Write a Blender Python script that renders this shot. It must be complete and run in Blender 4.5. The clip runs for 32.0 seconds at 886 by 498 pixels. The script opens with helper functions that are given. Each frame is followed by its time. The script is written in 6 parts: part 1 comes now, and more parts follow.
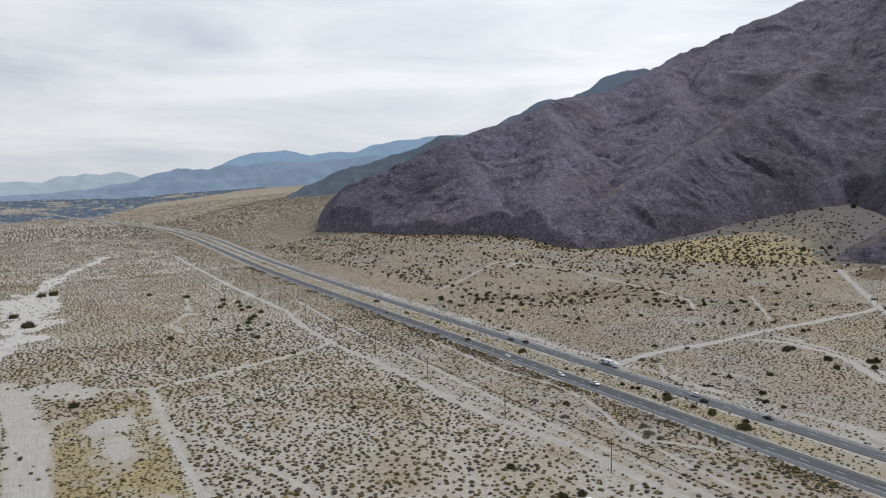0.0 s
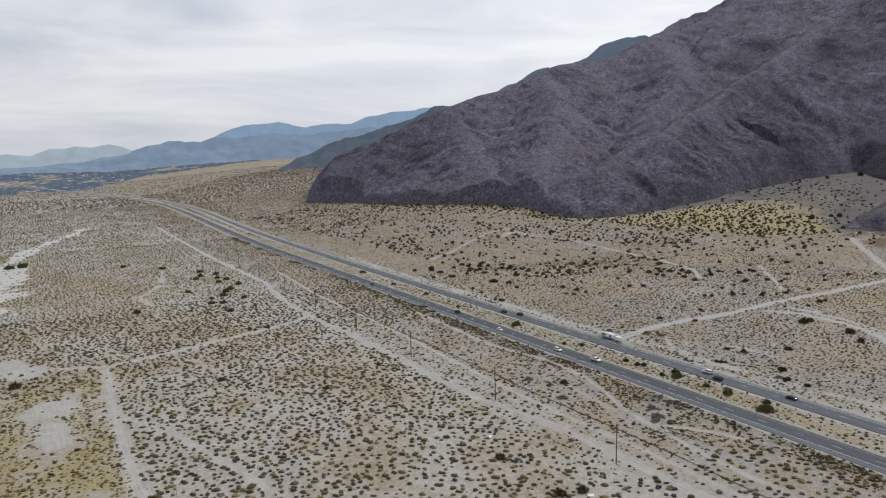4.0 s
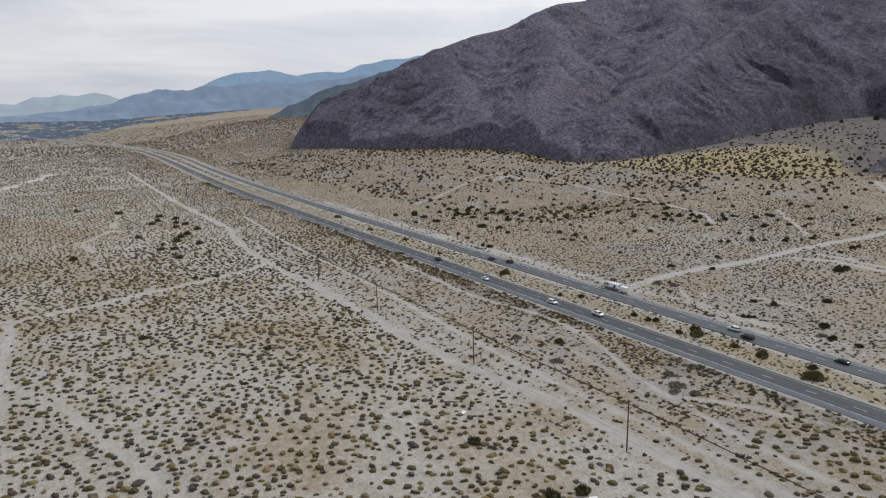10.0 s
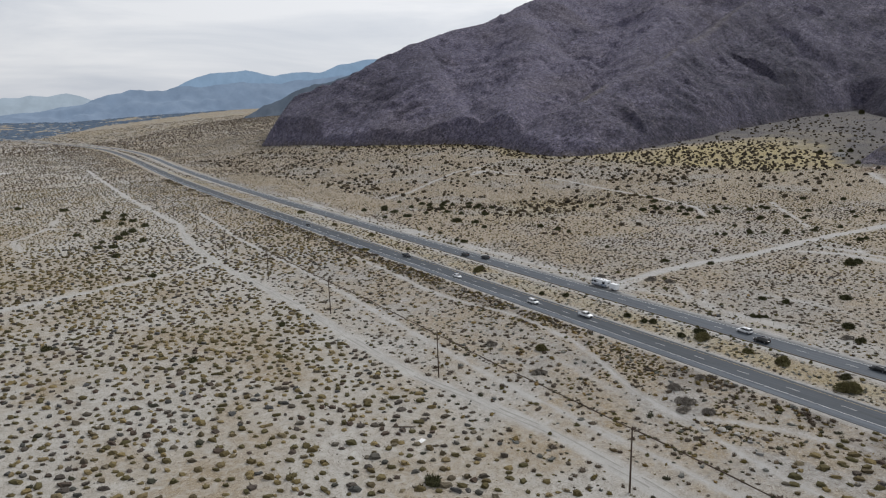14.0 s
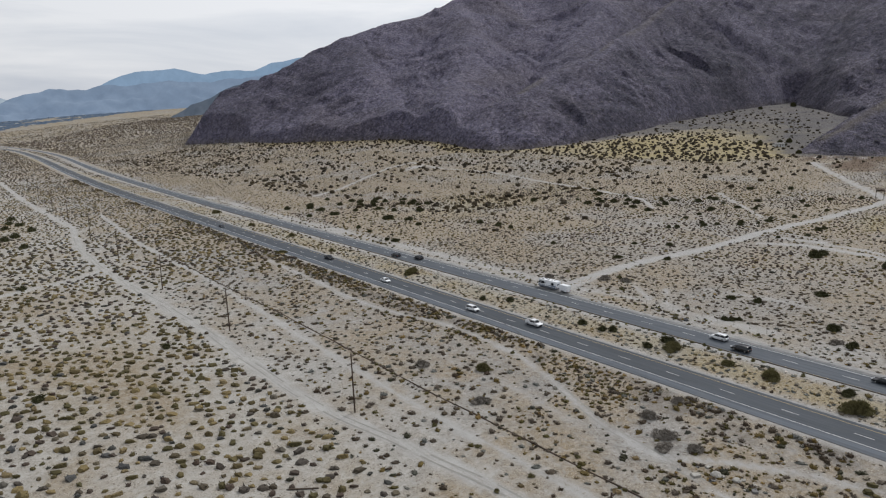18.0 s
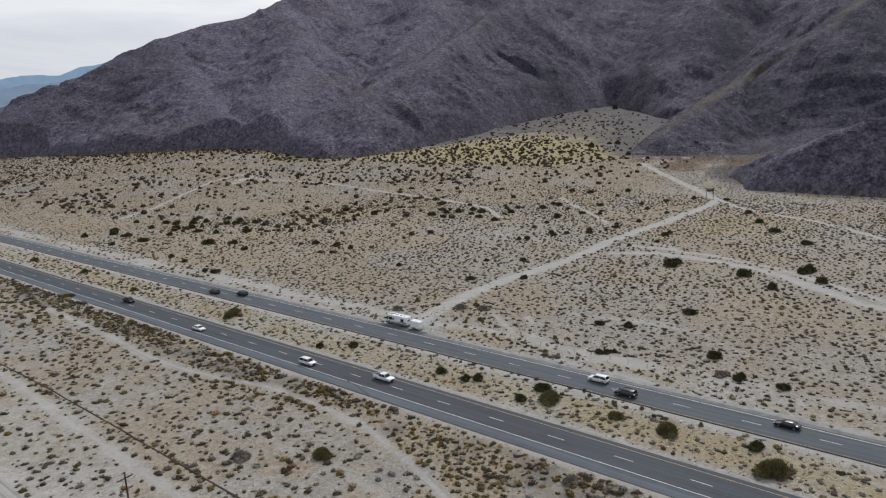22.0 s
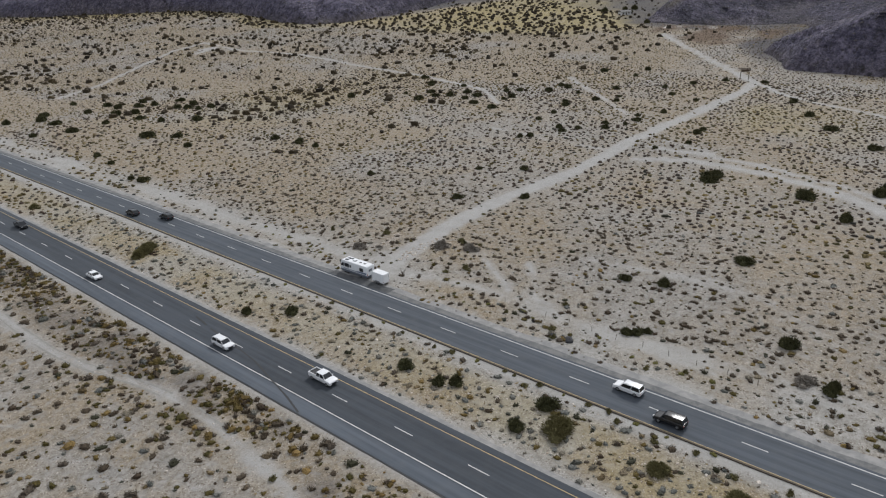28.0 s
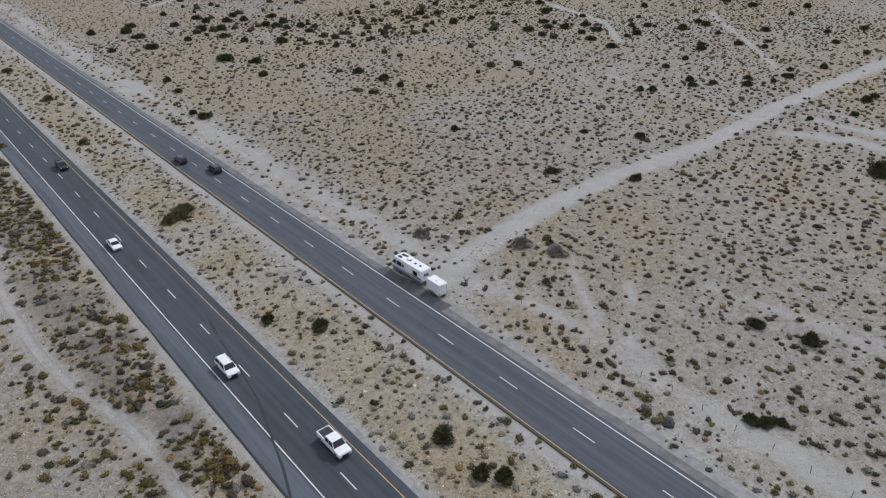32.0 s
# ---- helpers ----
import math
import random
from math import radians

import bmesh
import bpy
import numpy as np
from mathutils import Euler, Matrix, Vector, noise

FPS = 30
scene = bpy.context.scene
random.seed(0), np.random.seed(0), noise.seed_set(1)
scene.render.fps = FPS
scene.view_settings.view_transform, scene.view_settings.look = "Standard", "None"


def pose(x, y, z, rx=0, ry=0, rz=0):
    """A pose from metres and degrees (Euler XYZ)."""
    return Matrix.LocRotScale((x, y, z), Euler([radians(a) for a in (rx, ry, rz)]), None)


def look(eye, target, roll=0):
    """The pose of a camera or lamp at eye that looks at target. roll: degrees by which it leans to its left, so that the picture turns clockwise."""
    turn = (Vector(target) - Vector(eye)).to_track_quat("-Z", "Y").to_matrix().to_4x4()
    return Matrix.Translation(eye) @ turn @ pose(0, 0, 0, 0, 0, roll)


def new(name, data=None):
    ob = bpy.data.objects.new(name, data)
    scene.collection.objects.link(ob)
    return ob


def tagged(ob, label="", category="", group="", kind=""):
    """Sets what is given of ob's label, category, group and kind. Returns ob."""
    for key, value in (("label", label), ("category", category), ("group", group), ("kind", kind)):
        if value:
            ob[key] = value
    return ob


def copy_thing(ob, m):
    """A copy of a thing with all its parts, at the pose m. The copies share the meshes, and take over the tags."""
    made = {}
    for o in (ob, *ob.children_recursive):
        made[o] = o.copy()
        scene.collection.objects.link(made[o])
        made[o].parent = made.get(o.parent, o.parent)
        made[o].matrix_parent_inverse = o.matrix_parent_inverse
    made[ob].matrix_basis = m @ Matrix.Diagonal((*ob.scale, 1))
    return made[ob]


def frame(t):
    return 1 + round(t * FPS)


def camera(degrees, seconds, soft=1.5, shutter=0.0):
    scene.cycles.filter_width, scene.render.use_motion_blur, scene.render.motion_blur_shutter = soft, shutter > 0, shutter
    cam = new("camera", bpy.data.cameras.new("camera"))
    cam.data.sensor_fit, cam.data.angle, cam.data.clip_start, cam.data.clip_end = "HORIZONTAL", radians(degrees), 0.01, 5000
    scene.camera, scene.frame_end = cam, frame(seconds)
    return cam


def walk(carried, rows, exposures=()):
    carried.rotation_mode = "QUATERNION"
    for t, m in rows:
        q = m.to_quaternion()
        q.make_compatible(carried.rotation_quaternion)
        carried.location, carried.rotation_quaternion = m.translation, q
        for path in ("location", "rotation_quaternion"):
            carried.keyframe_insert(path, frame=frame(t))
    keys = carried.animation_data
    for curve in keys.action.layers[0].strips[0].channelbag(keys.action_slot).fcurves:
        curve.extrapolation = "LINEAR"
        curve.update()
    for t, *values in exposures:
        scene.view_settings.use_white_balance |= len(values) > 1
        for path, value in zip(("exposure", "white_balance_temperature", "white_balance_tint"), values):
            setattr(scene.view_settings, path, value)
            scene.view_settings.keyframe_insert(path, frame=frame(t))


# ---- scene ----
cam = camera(64.00, 32.0, soft=1.2)
PATH = [
    (0, (-294.84, -307.35, 111.23), (-245.42, -220.92, 101.94), -0.87),
    (0.5, (-291.95, -303.38, 109.96), (-242.51, -217.02, 100.05), -0.86),
    (1, (-288.96, -299.43, 108.75), (-239.50, -213.15, 98.29), -0.87),
    (1.5, (-285.88, -295.52, 107.59), (-236.39, -209.32, 96.66), -0.90),
    (2, (-282.74, -291.65, 106.47), (-233.23, -205.52, 95.07), -0.93),
    (2.5, (-279.55, -287.82, 105.35), (-230.05, -201.74, 93.48), -0.96),
    (3, (-276.33, -284.02, 104.19), (-226.82, -198.01, 91.90), -0.99),
    (3.5, (-273.08, -280.23, 102.95), (-223.57, -194.28, 90.28), -1.02),
    (4, (-269.80, -276.44, 101.60), (-220.30, -190.53, 88.65), -1.03),
    (4.5, (-266.51, -272.64, 100.15), (-217.02, -186.74, 87.06), -1.03),
    (5, (-263.21, -268.82, 98.64), (-213.72, -182.92, 85.54), -1.03),
    (5.5, (-259.91, -264.99, 97.11), (-210.41, -179.10, 84.05), -1.03),
    (6, (-256.65, -261.16, 95.59), (-207.11, -175.28, 82.50), -1.02),
    (6.5, (-253.42, -257.31, 94.12), (-203.89, -171.49, 80.63), -1.00),
    (7, (-250.23, -253.46, 92.71), (-200.74, -167.77, 78.26), -0.99),
    (7.5, (-247.07, -249.59, 91.35), (-197.65, -164.12, 75.49), -0.98),
    (8, (-243.92, -245.71, 90.00), (-194.58, -160.48, 72.62), -0.97),
    (8.5, (-240.74, -241.80, 88.66), (-191.50, -156.79, 70.01), -0.96),
    (9, (-237.53, -237.88, 87.30), (-188.34, -152.99, 67.98), -0.95),
    (9.5, (-234.29, -233.96, 85.91), (-185.09, -149.10, 66.46), -0.94),
    (10, (-231.01, -230.05, 84.50), (-181.80, -145.19, 65.09), -0.93),
    (10.5, (-227.71, -226.17, 83.06), (-178.49, -141.30, 63.67), -0.93),
    (11, (-224.40, -222.29, 81.61), (-175.16, -137.44, 62.21), -0.93),
    (11.5, (-221.11, -218.41, 80.14), (-171.82, -133.59, 60.74), -0.94),
    (12, (-217.84, -214.52, 78.67), (-168.48, -129.74, 59.30), -0.95),
    (12.5, (-214.61, -210.61, 77.20), (-165.09, -125.92, 57.85), -0.97),
    (13, (-211.42, -206.69, 75.71), (-161.53, -122.20, 56.41), -0.99),
    (13.5, (-208.26, -202.74, 74.22), (-157.70, -118.63, 54.98), -1.03),
    (14, (-205.11, -198.79, 72.73), (-153.64, -115.22, 53.57), -1.07),
    (14.5, (-201.97, -194.84, 71.26), (-149.37, -111.95, 52.19), -1.11),
    (15, (-198.82, -190.90, 69.84), (-145.04, -108.76, 50.83), -1.15),
    (15.5, (-195.63, -186.98, 68.53), (-140.83, -105.53, 49.51), -1.19),
    (16, (-192.41, -183.10, 67.36), (-136.87, -102.16, 48.26), -1.22),
    (16.5, (-189.13, -179.24, 66.37), (-133.16, -98.63, 47.12), -1.26),
    (17, (-185.79, -175.42, 65.60), (-129.53, -95.05, 46.20), -1.29),
    (17.5, (-182.41, -171.61, 65.04), (-125.49, -91.72, 45.60), -1.34),
    (18, (-178.99, -167.82, 64.70), (-120.68, -88.93, 45.32), -1.39),
    (18.5, (-175.57, -164.03, 64.53), (-115.36, -86.56, 45.21), -1.47),
    (19, (-172.15, -160.26, 64.47), (-109.65, -84.62, 45.15), -1.57),
    (19.5, (-168.73, -156.50, 64.48), (-103.45, -83.26, 45.11), -1.69),
    (20, (-165.31, -152.78, 64.53), (-96.81, -82.56, 45.11), -1.80),
    (20.5, (-161.85, -149.11, 64.63), (-90.29, -82.03, 45.13), -1.90),
    (21, (-158.34, -145.51, 64.76), (-84.73, -80.71, 45.24), -1.97),
    (21.5, (-154.74, -142.01, 64.95), (-80.36, -78.07, 45.49), -2.00),
    (22, (-151.01, -138.63, 65.16), (-76.53, -74.77, 45.81), -2.01),
    (22.5, (-147.15, -135.37, 65.39), (-72.66, -71.49, 46.15), -2.00),
    (23, (-143.16, -132.23, 65.61), (-68.60, -68.39, 46.48), -1.99),
    (23.5, (-139.08, -129.21, 65.81), (-64.41, -65.46, 46.81), -1.98),
    (24, (-134.93, -126.29, 65.97), (-60.17, -62.63, 47.07), -1.97),
    (24.5, (-130.77, -123.45, 66.12), (-55.98, -59.91, 46.92), -1.97),
    (25, (-126.61, -120.69, 66.26), (-51.94, -57.38, 45.86), -1.96),
    (25.5, (-122.47, -117.98, 66.40), (-48.11, -55.06, 43.78), -1.93),
    (26, (-118.34, -115.31, 66.54), (-44.45, -52.91, 41.13), -1.89),
    (26.5, (-114.24, -112.67, 66.67), (-40.95, -50.86, 38.26), -1.83),
    (27, (-110.14, -110.05, 66.79), (-37.64, -48.77, 35.33), -1.77),
    (27.5, (-106.03, -107.43, 66.87), (-34.56, -46.53, 32.44), -1.70),
    (28, (-101.91, -104.80, 66.93), (-31.75, -44.09, 29.61), -1.63),
    (28.5, (-97.78, -102.16, 66.97), (-29.22, -41.45, 26.80), -1.55),
    (29, (-93.66, -99.52, 67.03), (-26.99, -38.63, 24.05), -1.47),
    (29.5, (-89.56, -96.86, 67.13), (-24.86, -35.65, 21.67), -1.37),
    (30, (-85.51, -94.18, 67.30), (-22.45, -32.42, 20.30), -1.24),
    (30.5, (-81.51, -91.47, 67.55), (-19.69, -28.79, 20.12), -1.07),
    (31, (-77.55, -88.72, 67.90), (-17.07, -24.76, 20.45), -0.86),
    (31.5, (-73.65, -85.94, 68.34), (-14.95, -20.38, 20.83), -0.61),
    (32, (-69.79, -83.10, 68.86), (-13.52, -15.59, 21.16), -0.30),
]
walk(cam, [(t, look(eye, target, roll)) for t, eye, target, roll in PATH],
     exposures=[(0, -0.02, 6500, 10), (3, -0.06, 6500, 10), (6, -0.08, 6500, 10), (9, -0.1, 6500, 10), (26, -0.1, 6450, 10), (30, -0.12, 6300, 10), (32, -0.12, 6130, 12)])

# ------------------------------------------------------------------ world, sun, exposure
SUN_AZ, SUN_EL = radians(76), radians(43)      # azimuth from +y towards +x
world = bpy.data.worlds.new("overcast_sky")
scene.world = world
world.use_nodes = True
wn, wl = world.node_tree.nodes, world.node_tree.links
wn.clear()
w_out = wn.new("ShaderNodeOutputWorld")
w_bg = wn.new("ShaderNodeBackground")
w_sky = wn.new("ShaderNodeTexSky")
w_sky.sky_type = 'NISHITA'
w_sky.sun_disc = False
w_sky.sun_elevation, w_sky.sun_rotation = SUN_EL, SUN_AZ
w_sky.dust_density, w_sky.air_density = 3.0, 1.0
w_co = wn.new("ShaderNodeTexCoord")
w_map = wn.new("ShaderNodeMapping")
w_map.inputs["Scale"].default_value = (1.0, 1.0, 5.5)
w_map.inputs["Rotation"].default_value = (0.0, 0.0, 0.4)
w_n1 = wn.new("ShaderNodeTexNoise")
w_n1.inputs["Scale"].default_value = 2.2
w_n1.inputs["Detail"].default_value = 7.0
w_n1.inputs["Roughness"].default_value = 0.55
w_n1.inputs["Distortion"].default_value = 0.5
w_rp = wn.new("ShaderNodeValToRGB")
w_rp.color_ramp.elements[0].position, w_rp.color_ramp.elements[0].color = 0.32, (5.7, 6.2, 7.1, 1)
w_rp.color_ramp.elements[1].position, w_rp.color_ramp.elements[1].color = 0.62, (9.0, 9.15, 9.5, 1)
w_mix = wn.new("ShaderNodeMix")
w_mix.data_type = 'RGBA'
w_mix.inputs[0].default_value = 0.88
wl.new(w_co.outputs["Generated"], w_map.inputs["Vector"])
wl.new(w_map.outputs[0], w_n1.inputs["Vector"])
wl.new(w_n1.outputs["Fac"], w_rp.inputs[0])
wl.new(w_sky.outputs[0], w_mix.inputs[6])
wl.new(w_rp.outputs[0], w_mix.inputs[7])
w_dot = wn.new("ShaderNodeVectorMath")
w_dot.operation = 'DOT_PRODUCT'
w_dot.inputs[1].default_value = (math.sin(SUN_AZ) * math.cos(SUN_EL), math.cos(SUN_AZ) * math.cos(SUN_EL), math.sin(SUN_EL))
w_veil = wn.new("ShaderNodeMapRange")
w_veil.inputs["From Min"].default_value, w_veil.inputs["From Max"].default_value = 0.1, 0.9
w_veil.inputs["To Min"].default_value, w_veil.inputs["To Max"].default_value = 0.86, 1.12
w_lit = wn.new("ShaderNodeVectorMath")
w_lit.operation = 'SCALE'
wl.new(w_co.outputs["Generated"], w_dot.inputs[0])
wl.new(w_dot.outputs["Value"], w_veil.inputs["Value"])
wl.new(w_mix.outputs[2], w_lit.inputs[0])
wl.new(w_veil.outputs[0], w_lit.inputs["Scale"])
wl.new(w_lit.outputs[0], w_bg.inputs["Color"])
w_bg.inputs["Strength"].default_value = 0.104
wl.new(w_bg.outputs[0], w_out.inputs["Surface"])

sun = new("sun", bpy.data.lights.new("sun", 'SUN'))
sun.data.energy, sun.data.angle, sun.data.color = 2.6, radians(14), (1.0, 0.985, 0.968)
sun.matrix_world = look((0, 0, 0), (-math.sin(SUN_AZ) * math.cos(SUN_EL), -math.cos(SUN_AZ) * math.cos(SUN_EL), -math.sin(SUN_EL)))


# ------------------------------------------------------------------ material helpers
def mat(name, rough=0.9, metal=0.0, spec=0.3):
    m = bpy.data.materials.new(name)
    m.use_nodes = True
    b = m.node_tree.nodes["Principled BSDF"]
    b.inputs["Roughness"].default_value = rough
    b.inputs["Metallic"].default_value = metal
    b.inputs["Specular IOR Level"].default_value = spec
    return m, m.node_tree.nodes, m.node_tree.links, b


def noise_node(n, l, scale, detail=4.0, rough=0.55, vec=None, dist=0.0):
    t = n.new("ShaderNodeTexNoise")
    t.inputs["Scale"].default_value = scale
    t.inputs["Detail"].default_value = detail
    t.inputs["Roughness"].default_value = rough
    t.inputs["Distortion"].default_value = dist
    if vec is not None:
        l.new(vec, t.inputs["Vector"])
    return t.outputs["Fac"]


def ramp_node(n, l, fac, stops):
    r = n.new("ShaderNodeValToRGB")
    e = r.color_ramp.elements
    while len(e) < len(stops):
        e.new(0.5)
    for k, (p, c) in zip(e, stops):
        k.position, k.color = p, (*c, 1) if len(c) == 3 else c
    l.new(fac, r.inputs[0])
    return r.outputs[0]


def mix_node(n, l, fac, a, b, mode='MIX'):
    x = n.new("ShaderNodeMix")
    x.data_type, x.blend_type = 'RGBA', mode
    for sock, v in ((x.inputs[0], fac), (x.inputs[6], a), (x.inputs[7], b)):
        if isinstance(v, (int, float)):
            sock.default_value = v
        elif isinstance(v, tuple):
            sock.default_value = (*v, 1)
        else:
            l.new(v, sock)
    return x.outputs[2]


def step_node(n, l, fac, lo, hi):
    r = n.new("ShaderNodeMapRange")
    r.inputs["From Min"].default_value, r.inputs["From Max"].default_value = lo, hi
    l.new(fac, r.inputs["Value"])
    return r.outputs[0]


def math_node(n, l, op, a, b):
    x = n.new("ShaderNodeMath")
    x.operation = op
    for sock, v in zip(x.inputs, (a, b)):
        if isinstance(v, (int, float)):
            sock.default_value = v
        else:
            l.new(v, sock)
    return x.outputs[0]


def attr_node(n, name):
    a = n.new("ShaderNodeAttribute")
    a.attribute_name = name
    return a.outputs["Fac"]


def where_node(n):
    return n.new("ShaderNodeNewGeometry").outputs["Position"]


def bump_node(n, l, b, height, strength, dist):
    k = n.new("ShaderNodeBump")
    k.inputs["Strength"].default_value, k.inputs["Distance"].default_value = strength, dist
    l.new(height, k.inputs["Height"])
    l.new(k.outputs[0], b.inputs["Normal"])


def plain(name, color, rough=0.6, metal=0.0, wear=0.12, scale=3.0, spec=0.4):
    """Paint, plastic, metal: one colour with faint dirt at two scales."""
    m, n, l, b = mat(name, rough, metal, spec)
    co = n.new("ShaderNodeTexCoord").outputs["Object"]
    f = noise_node(n, l, scale, 5, 0.6, co)
    g = noise_node(n, l, scale * 9, 3, 0.6, co)
    f = math_node(n, l, 'ADD', math_node(n, l, 'MULTIPLY', f, 0.7), math_node(n, l, 'MULTIPLY', g, 0.3))
    dark = tuple(c * (1 - wear) * 0.92 for c in color)
    l.new(ramp_node(n, l, f, [(0.35, dark), (0.65, color)]), b.inputs["Base Color"])
    return m


# ------------------------------------------------------------------ height field of the place
def lattice(seed):
    return np.random.RandomState(seed).rand(256, 256)


LAT = {s: lattice(s) for s in range(12)}


def vnoise(x, y, size, seed):
    """Smooth value noise in 0..1 with cells of that size."""
    g = LAT[seed]
    u, v = np.asarray(x, float) / size + 1000.0, np.asarray(y, float) / size + 1000.0
    i, j = np.floor(u).astype(int), np.floor(v).astype(int)
    a, b = u - i, v - j
    a, b = a * a * (3 - 2 * a), b * b * (3 - 2 * b)
    i, j, i1, j1 = i % 256, j % 256, (i + 1) % 256, (j + 1) % 256
    return (g[i, j] * (1 - a) + g[i1, j] * a) * (1 - b) + (g[i, j1] * (1 - a) + g[i1, j1] * a) * b


def fbm(x, y, size, seed, octaves=4):
    out, amp, tot = 0.0, 1.0, 0.0
    for k in range(octaves):
        out, tot = out + amp * vnoise(x, y, size / 2**k, (seed + k) % 12), tot + amp
        amp *= 0.5
    return out / tot


def soft_curve(points):
    """A dense, rounded curve x(y) through a few plan points."""
    ys = np.arange(-1500.0, 4801.0, 10.0)
    px, py = [p[0] for p in points], [p[1] for p in points]
    xs = np.interp(ys, py, px)
    k = np.ones(25) / 25
    for _ in range(2):
        xs = np.convolve(np.pad(xs, 12, mode="edge"), k, mode="valid")
    return ys, xs


NEAR = soft_curve([(-37.45, -1500), (-37.45, 560), (-28, 790), (-6, 1232), (0, 1600), (-27, 1841), (-86, 2169), (-144, 2574), (-330, 3400), (-700, 4800)])
FAR = soft_curve([(-8.3, -1500), (-8.3, 430), (-5, 620), (4, 850), (20, 1050), (33, 1292), (28, 1593), (-2, 1878), (-60, 2169), (-118, 2574), (-305, 3400), (-675, 4800)])


def near_x(y):
    return np.interp(y, *NEAR)


def far_x(y):
    return np.interp(y, *FAR)


def ground_z(x, y):
    """Height of the desert floor: flat along the road, an apron that rises towards the mountains."""
    x, y = np.asarray(x, float), np.asarray(y, float)
    x0 = np.interp(y, [-600, 25, 140, 300, 420, 900, 2000, 5000], [420, 310, 250, 130, 75, 80, 80, 150])
    s = np.interp(y, [-600, 25, 140, 420, 900, 2000, 5000], [0.05, 0.05, 0.06, 0.07, 0.17, 0.14, 0.08])
    d = np.maximum(0, x - x0)
    up = s * d * d / (d + 30.0)
    z = 170 * (1 - np.exp(-up / 170))
    z = z + 60 * np.clip((y - 2700 - 0.2 * np.maximum(0, x)) / 2000, 0, 1) ** 1.3
    left = np.maximum(0, -62 - x)
    z = z - 4.5 * (1 - np.exp(-0.012 * left / 4.5))
    rough = np.clip((np.abs(x + 23) - 34) / 40, 0, 1) * np.clip((y + 1400) / 100, 0, 1)
    rough = rough * np.clip((np.abs(x - far_x(y)) - 14) / 20, 0, 1) * np.clip((np.abs(x - near_x(y)) - 14) / 20, 0, 1)
    return z + rough * ((fbm(x, y, 55, 1, 3) - 0.5) * 1.4 + (vnoise(x, y, 9, 4) - 0.5) * 0.25)


def along(path, x, y):
    """Distance of points from a plan polyline, and how far along it the nearest place is (0..1 a leg)."""
    x, y = np.asarray(x, float), np.asarray(y, float)
    best, leg = np.full(x.shape, 1e9), np.zeros(x.shape)
    for k, ((ax, ay), (bx, by)) in enumerate(zip(path, path[1:])):
        ll = (bx - ax) ** 2 + (by - ay) ** 2
        u = np.clip(((x - ax) * (bx - ax) + (y - ay) * (by - ay)) / ll, 0, 1)
        d = np.hypot(x - ax - u * (bx - ax), y - ay - u * (by - ay))
        hit = d < best
        best, leg = np.where(hit, d, best), np.where(hit, k + u, leg)
    return best, leg


# sandy lane beside the near roadway
LANE = [(-57, 130), (-59, 75), (-61.5, 51), (-61, 35), (-60, 22), (-57.4, 11.8), (-55, 2.6), (-54.5, -6.7), (-54.6, -14), (-57, -36), (-62, -52), (-67, -64), (-72, -77), (-74, -90), (-80, -120), (-84, -200)]

# dirt tracks and washes: plan line, half width
TRACKS = [
    ([(3, 6), (34, 13), (68, 16), (104, 14), (160, 18), (213, 19), (286, 20), (322, 25), (338, 38), (395, 88), (455, 140)], 3.2),
    ([(-105, 910), (-111, 493), (-107, 306), (-117, 226), (-119, 154), (-115, 87), (-114, 38), (-114, -5), (-113, -31), (-109, -53), (-106, -75), (-104, -95), (-104, -250)], 2.5),
    ([(-82, 352), (-90, 214), (-90, 172), (-90, 114), (-92, 56), (-94, 13), (-95, -21), (-96, -47), (-96, -65), (-95, -91), (-94, -107), (-94, -250)], 1.3),
]
TRACKS += [
    ([(-330, 168), (-291, 133), (-244, 113), (-195, 128), (-136, 150), (-116, 165)], 2.6),
    ([(69, 335), (130, 385), (205, 440), (240, 450), (232, 400), (245, 330), (240, 255), (240, 200), (222, 141), (195, 112)], 1.8),
    ([(132, 3), (140, -12), (137, -36), (131, -59), (113, -80), (98, -100), (90, -160)], 3.0),
    ([(150, 6), (149, -14), (145, -38), (136, -62), (120, -84), (106, -104), (98, -160)], 2.0),
    ([(144, 77), (139, 47), (139, 27), (136, 15)], 1.0),
    ([(285, 123), (235, 74), (200, 42)], 1.2),
]
TRACKS += [
    ([(162, 6), (153, -15)], 1.2),
    ([(30, -18), (20, -26), (14, -30), (13, -36)], 0.5),
    ([(25, -8), (17, -20), (13, -24)], 0.4),
    ([(322, 24), (290, 1.6), (273, -20), (258, -48), (238, -68), (190, -110), (150, -160)], 1.6),
    ([(-245, 107), (-247, 60), (-248, 15), (-249, -51), (-252, -150)], 2.6),
    ([(-313, 150), (-305, 68), (-304, -19), (-305, -150)], 8.0),
    (LANE, 1.1),
]
TRACKS += [
    ([(-248, 36), (-241, 22), (-231.5, 4), (-224, -21), (-219, -43), (-210, -72), (-190, -120)], 1.4),
    ([(-74.4, -86), (-72.5, -95), (-66.5, -102.6), (-61, -112), (-53, -132)], 1.1),
]
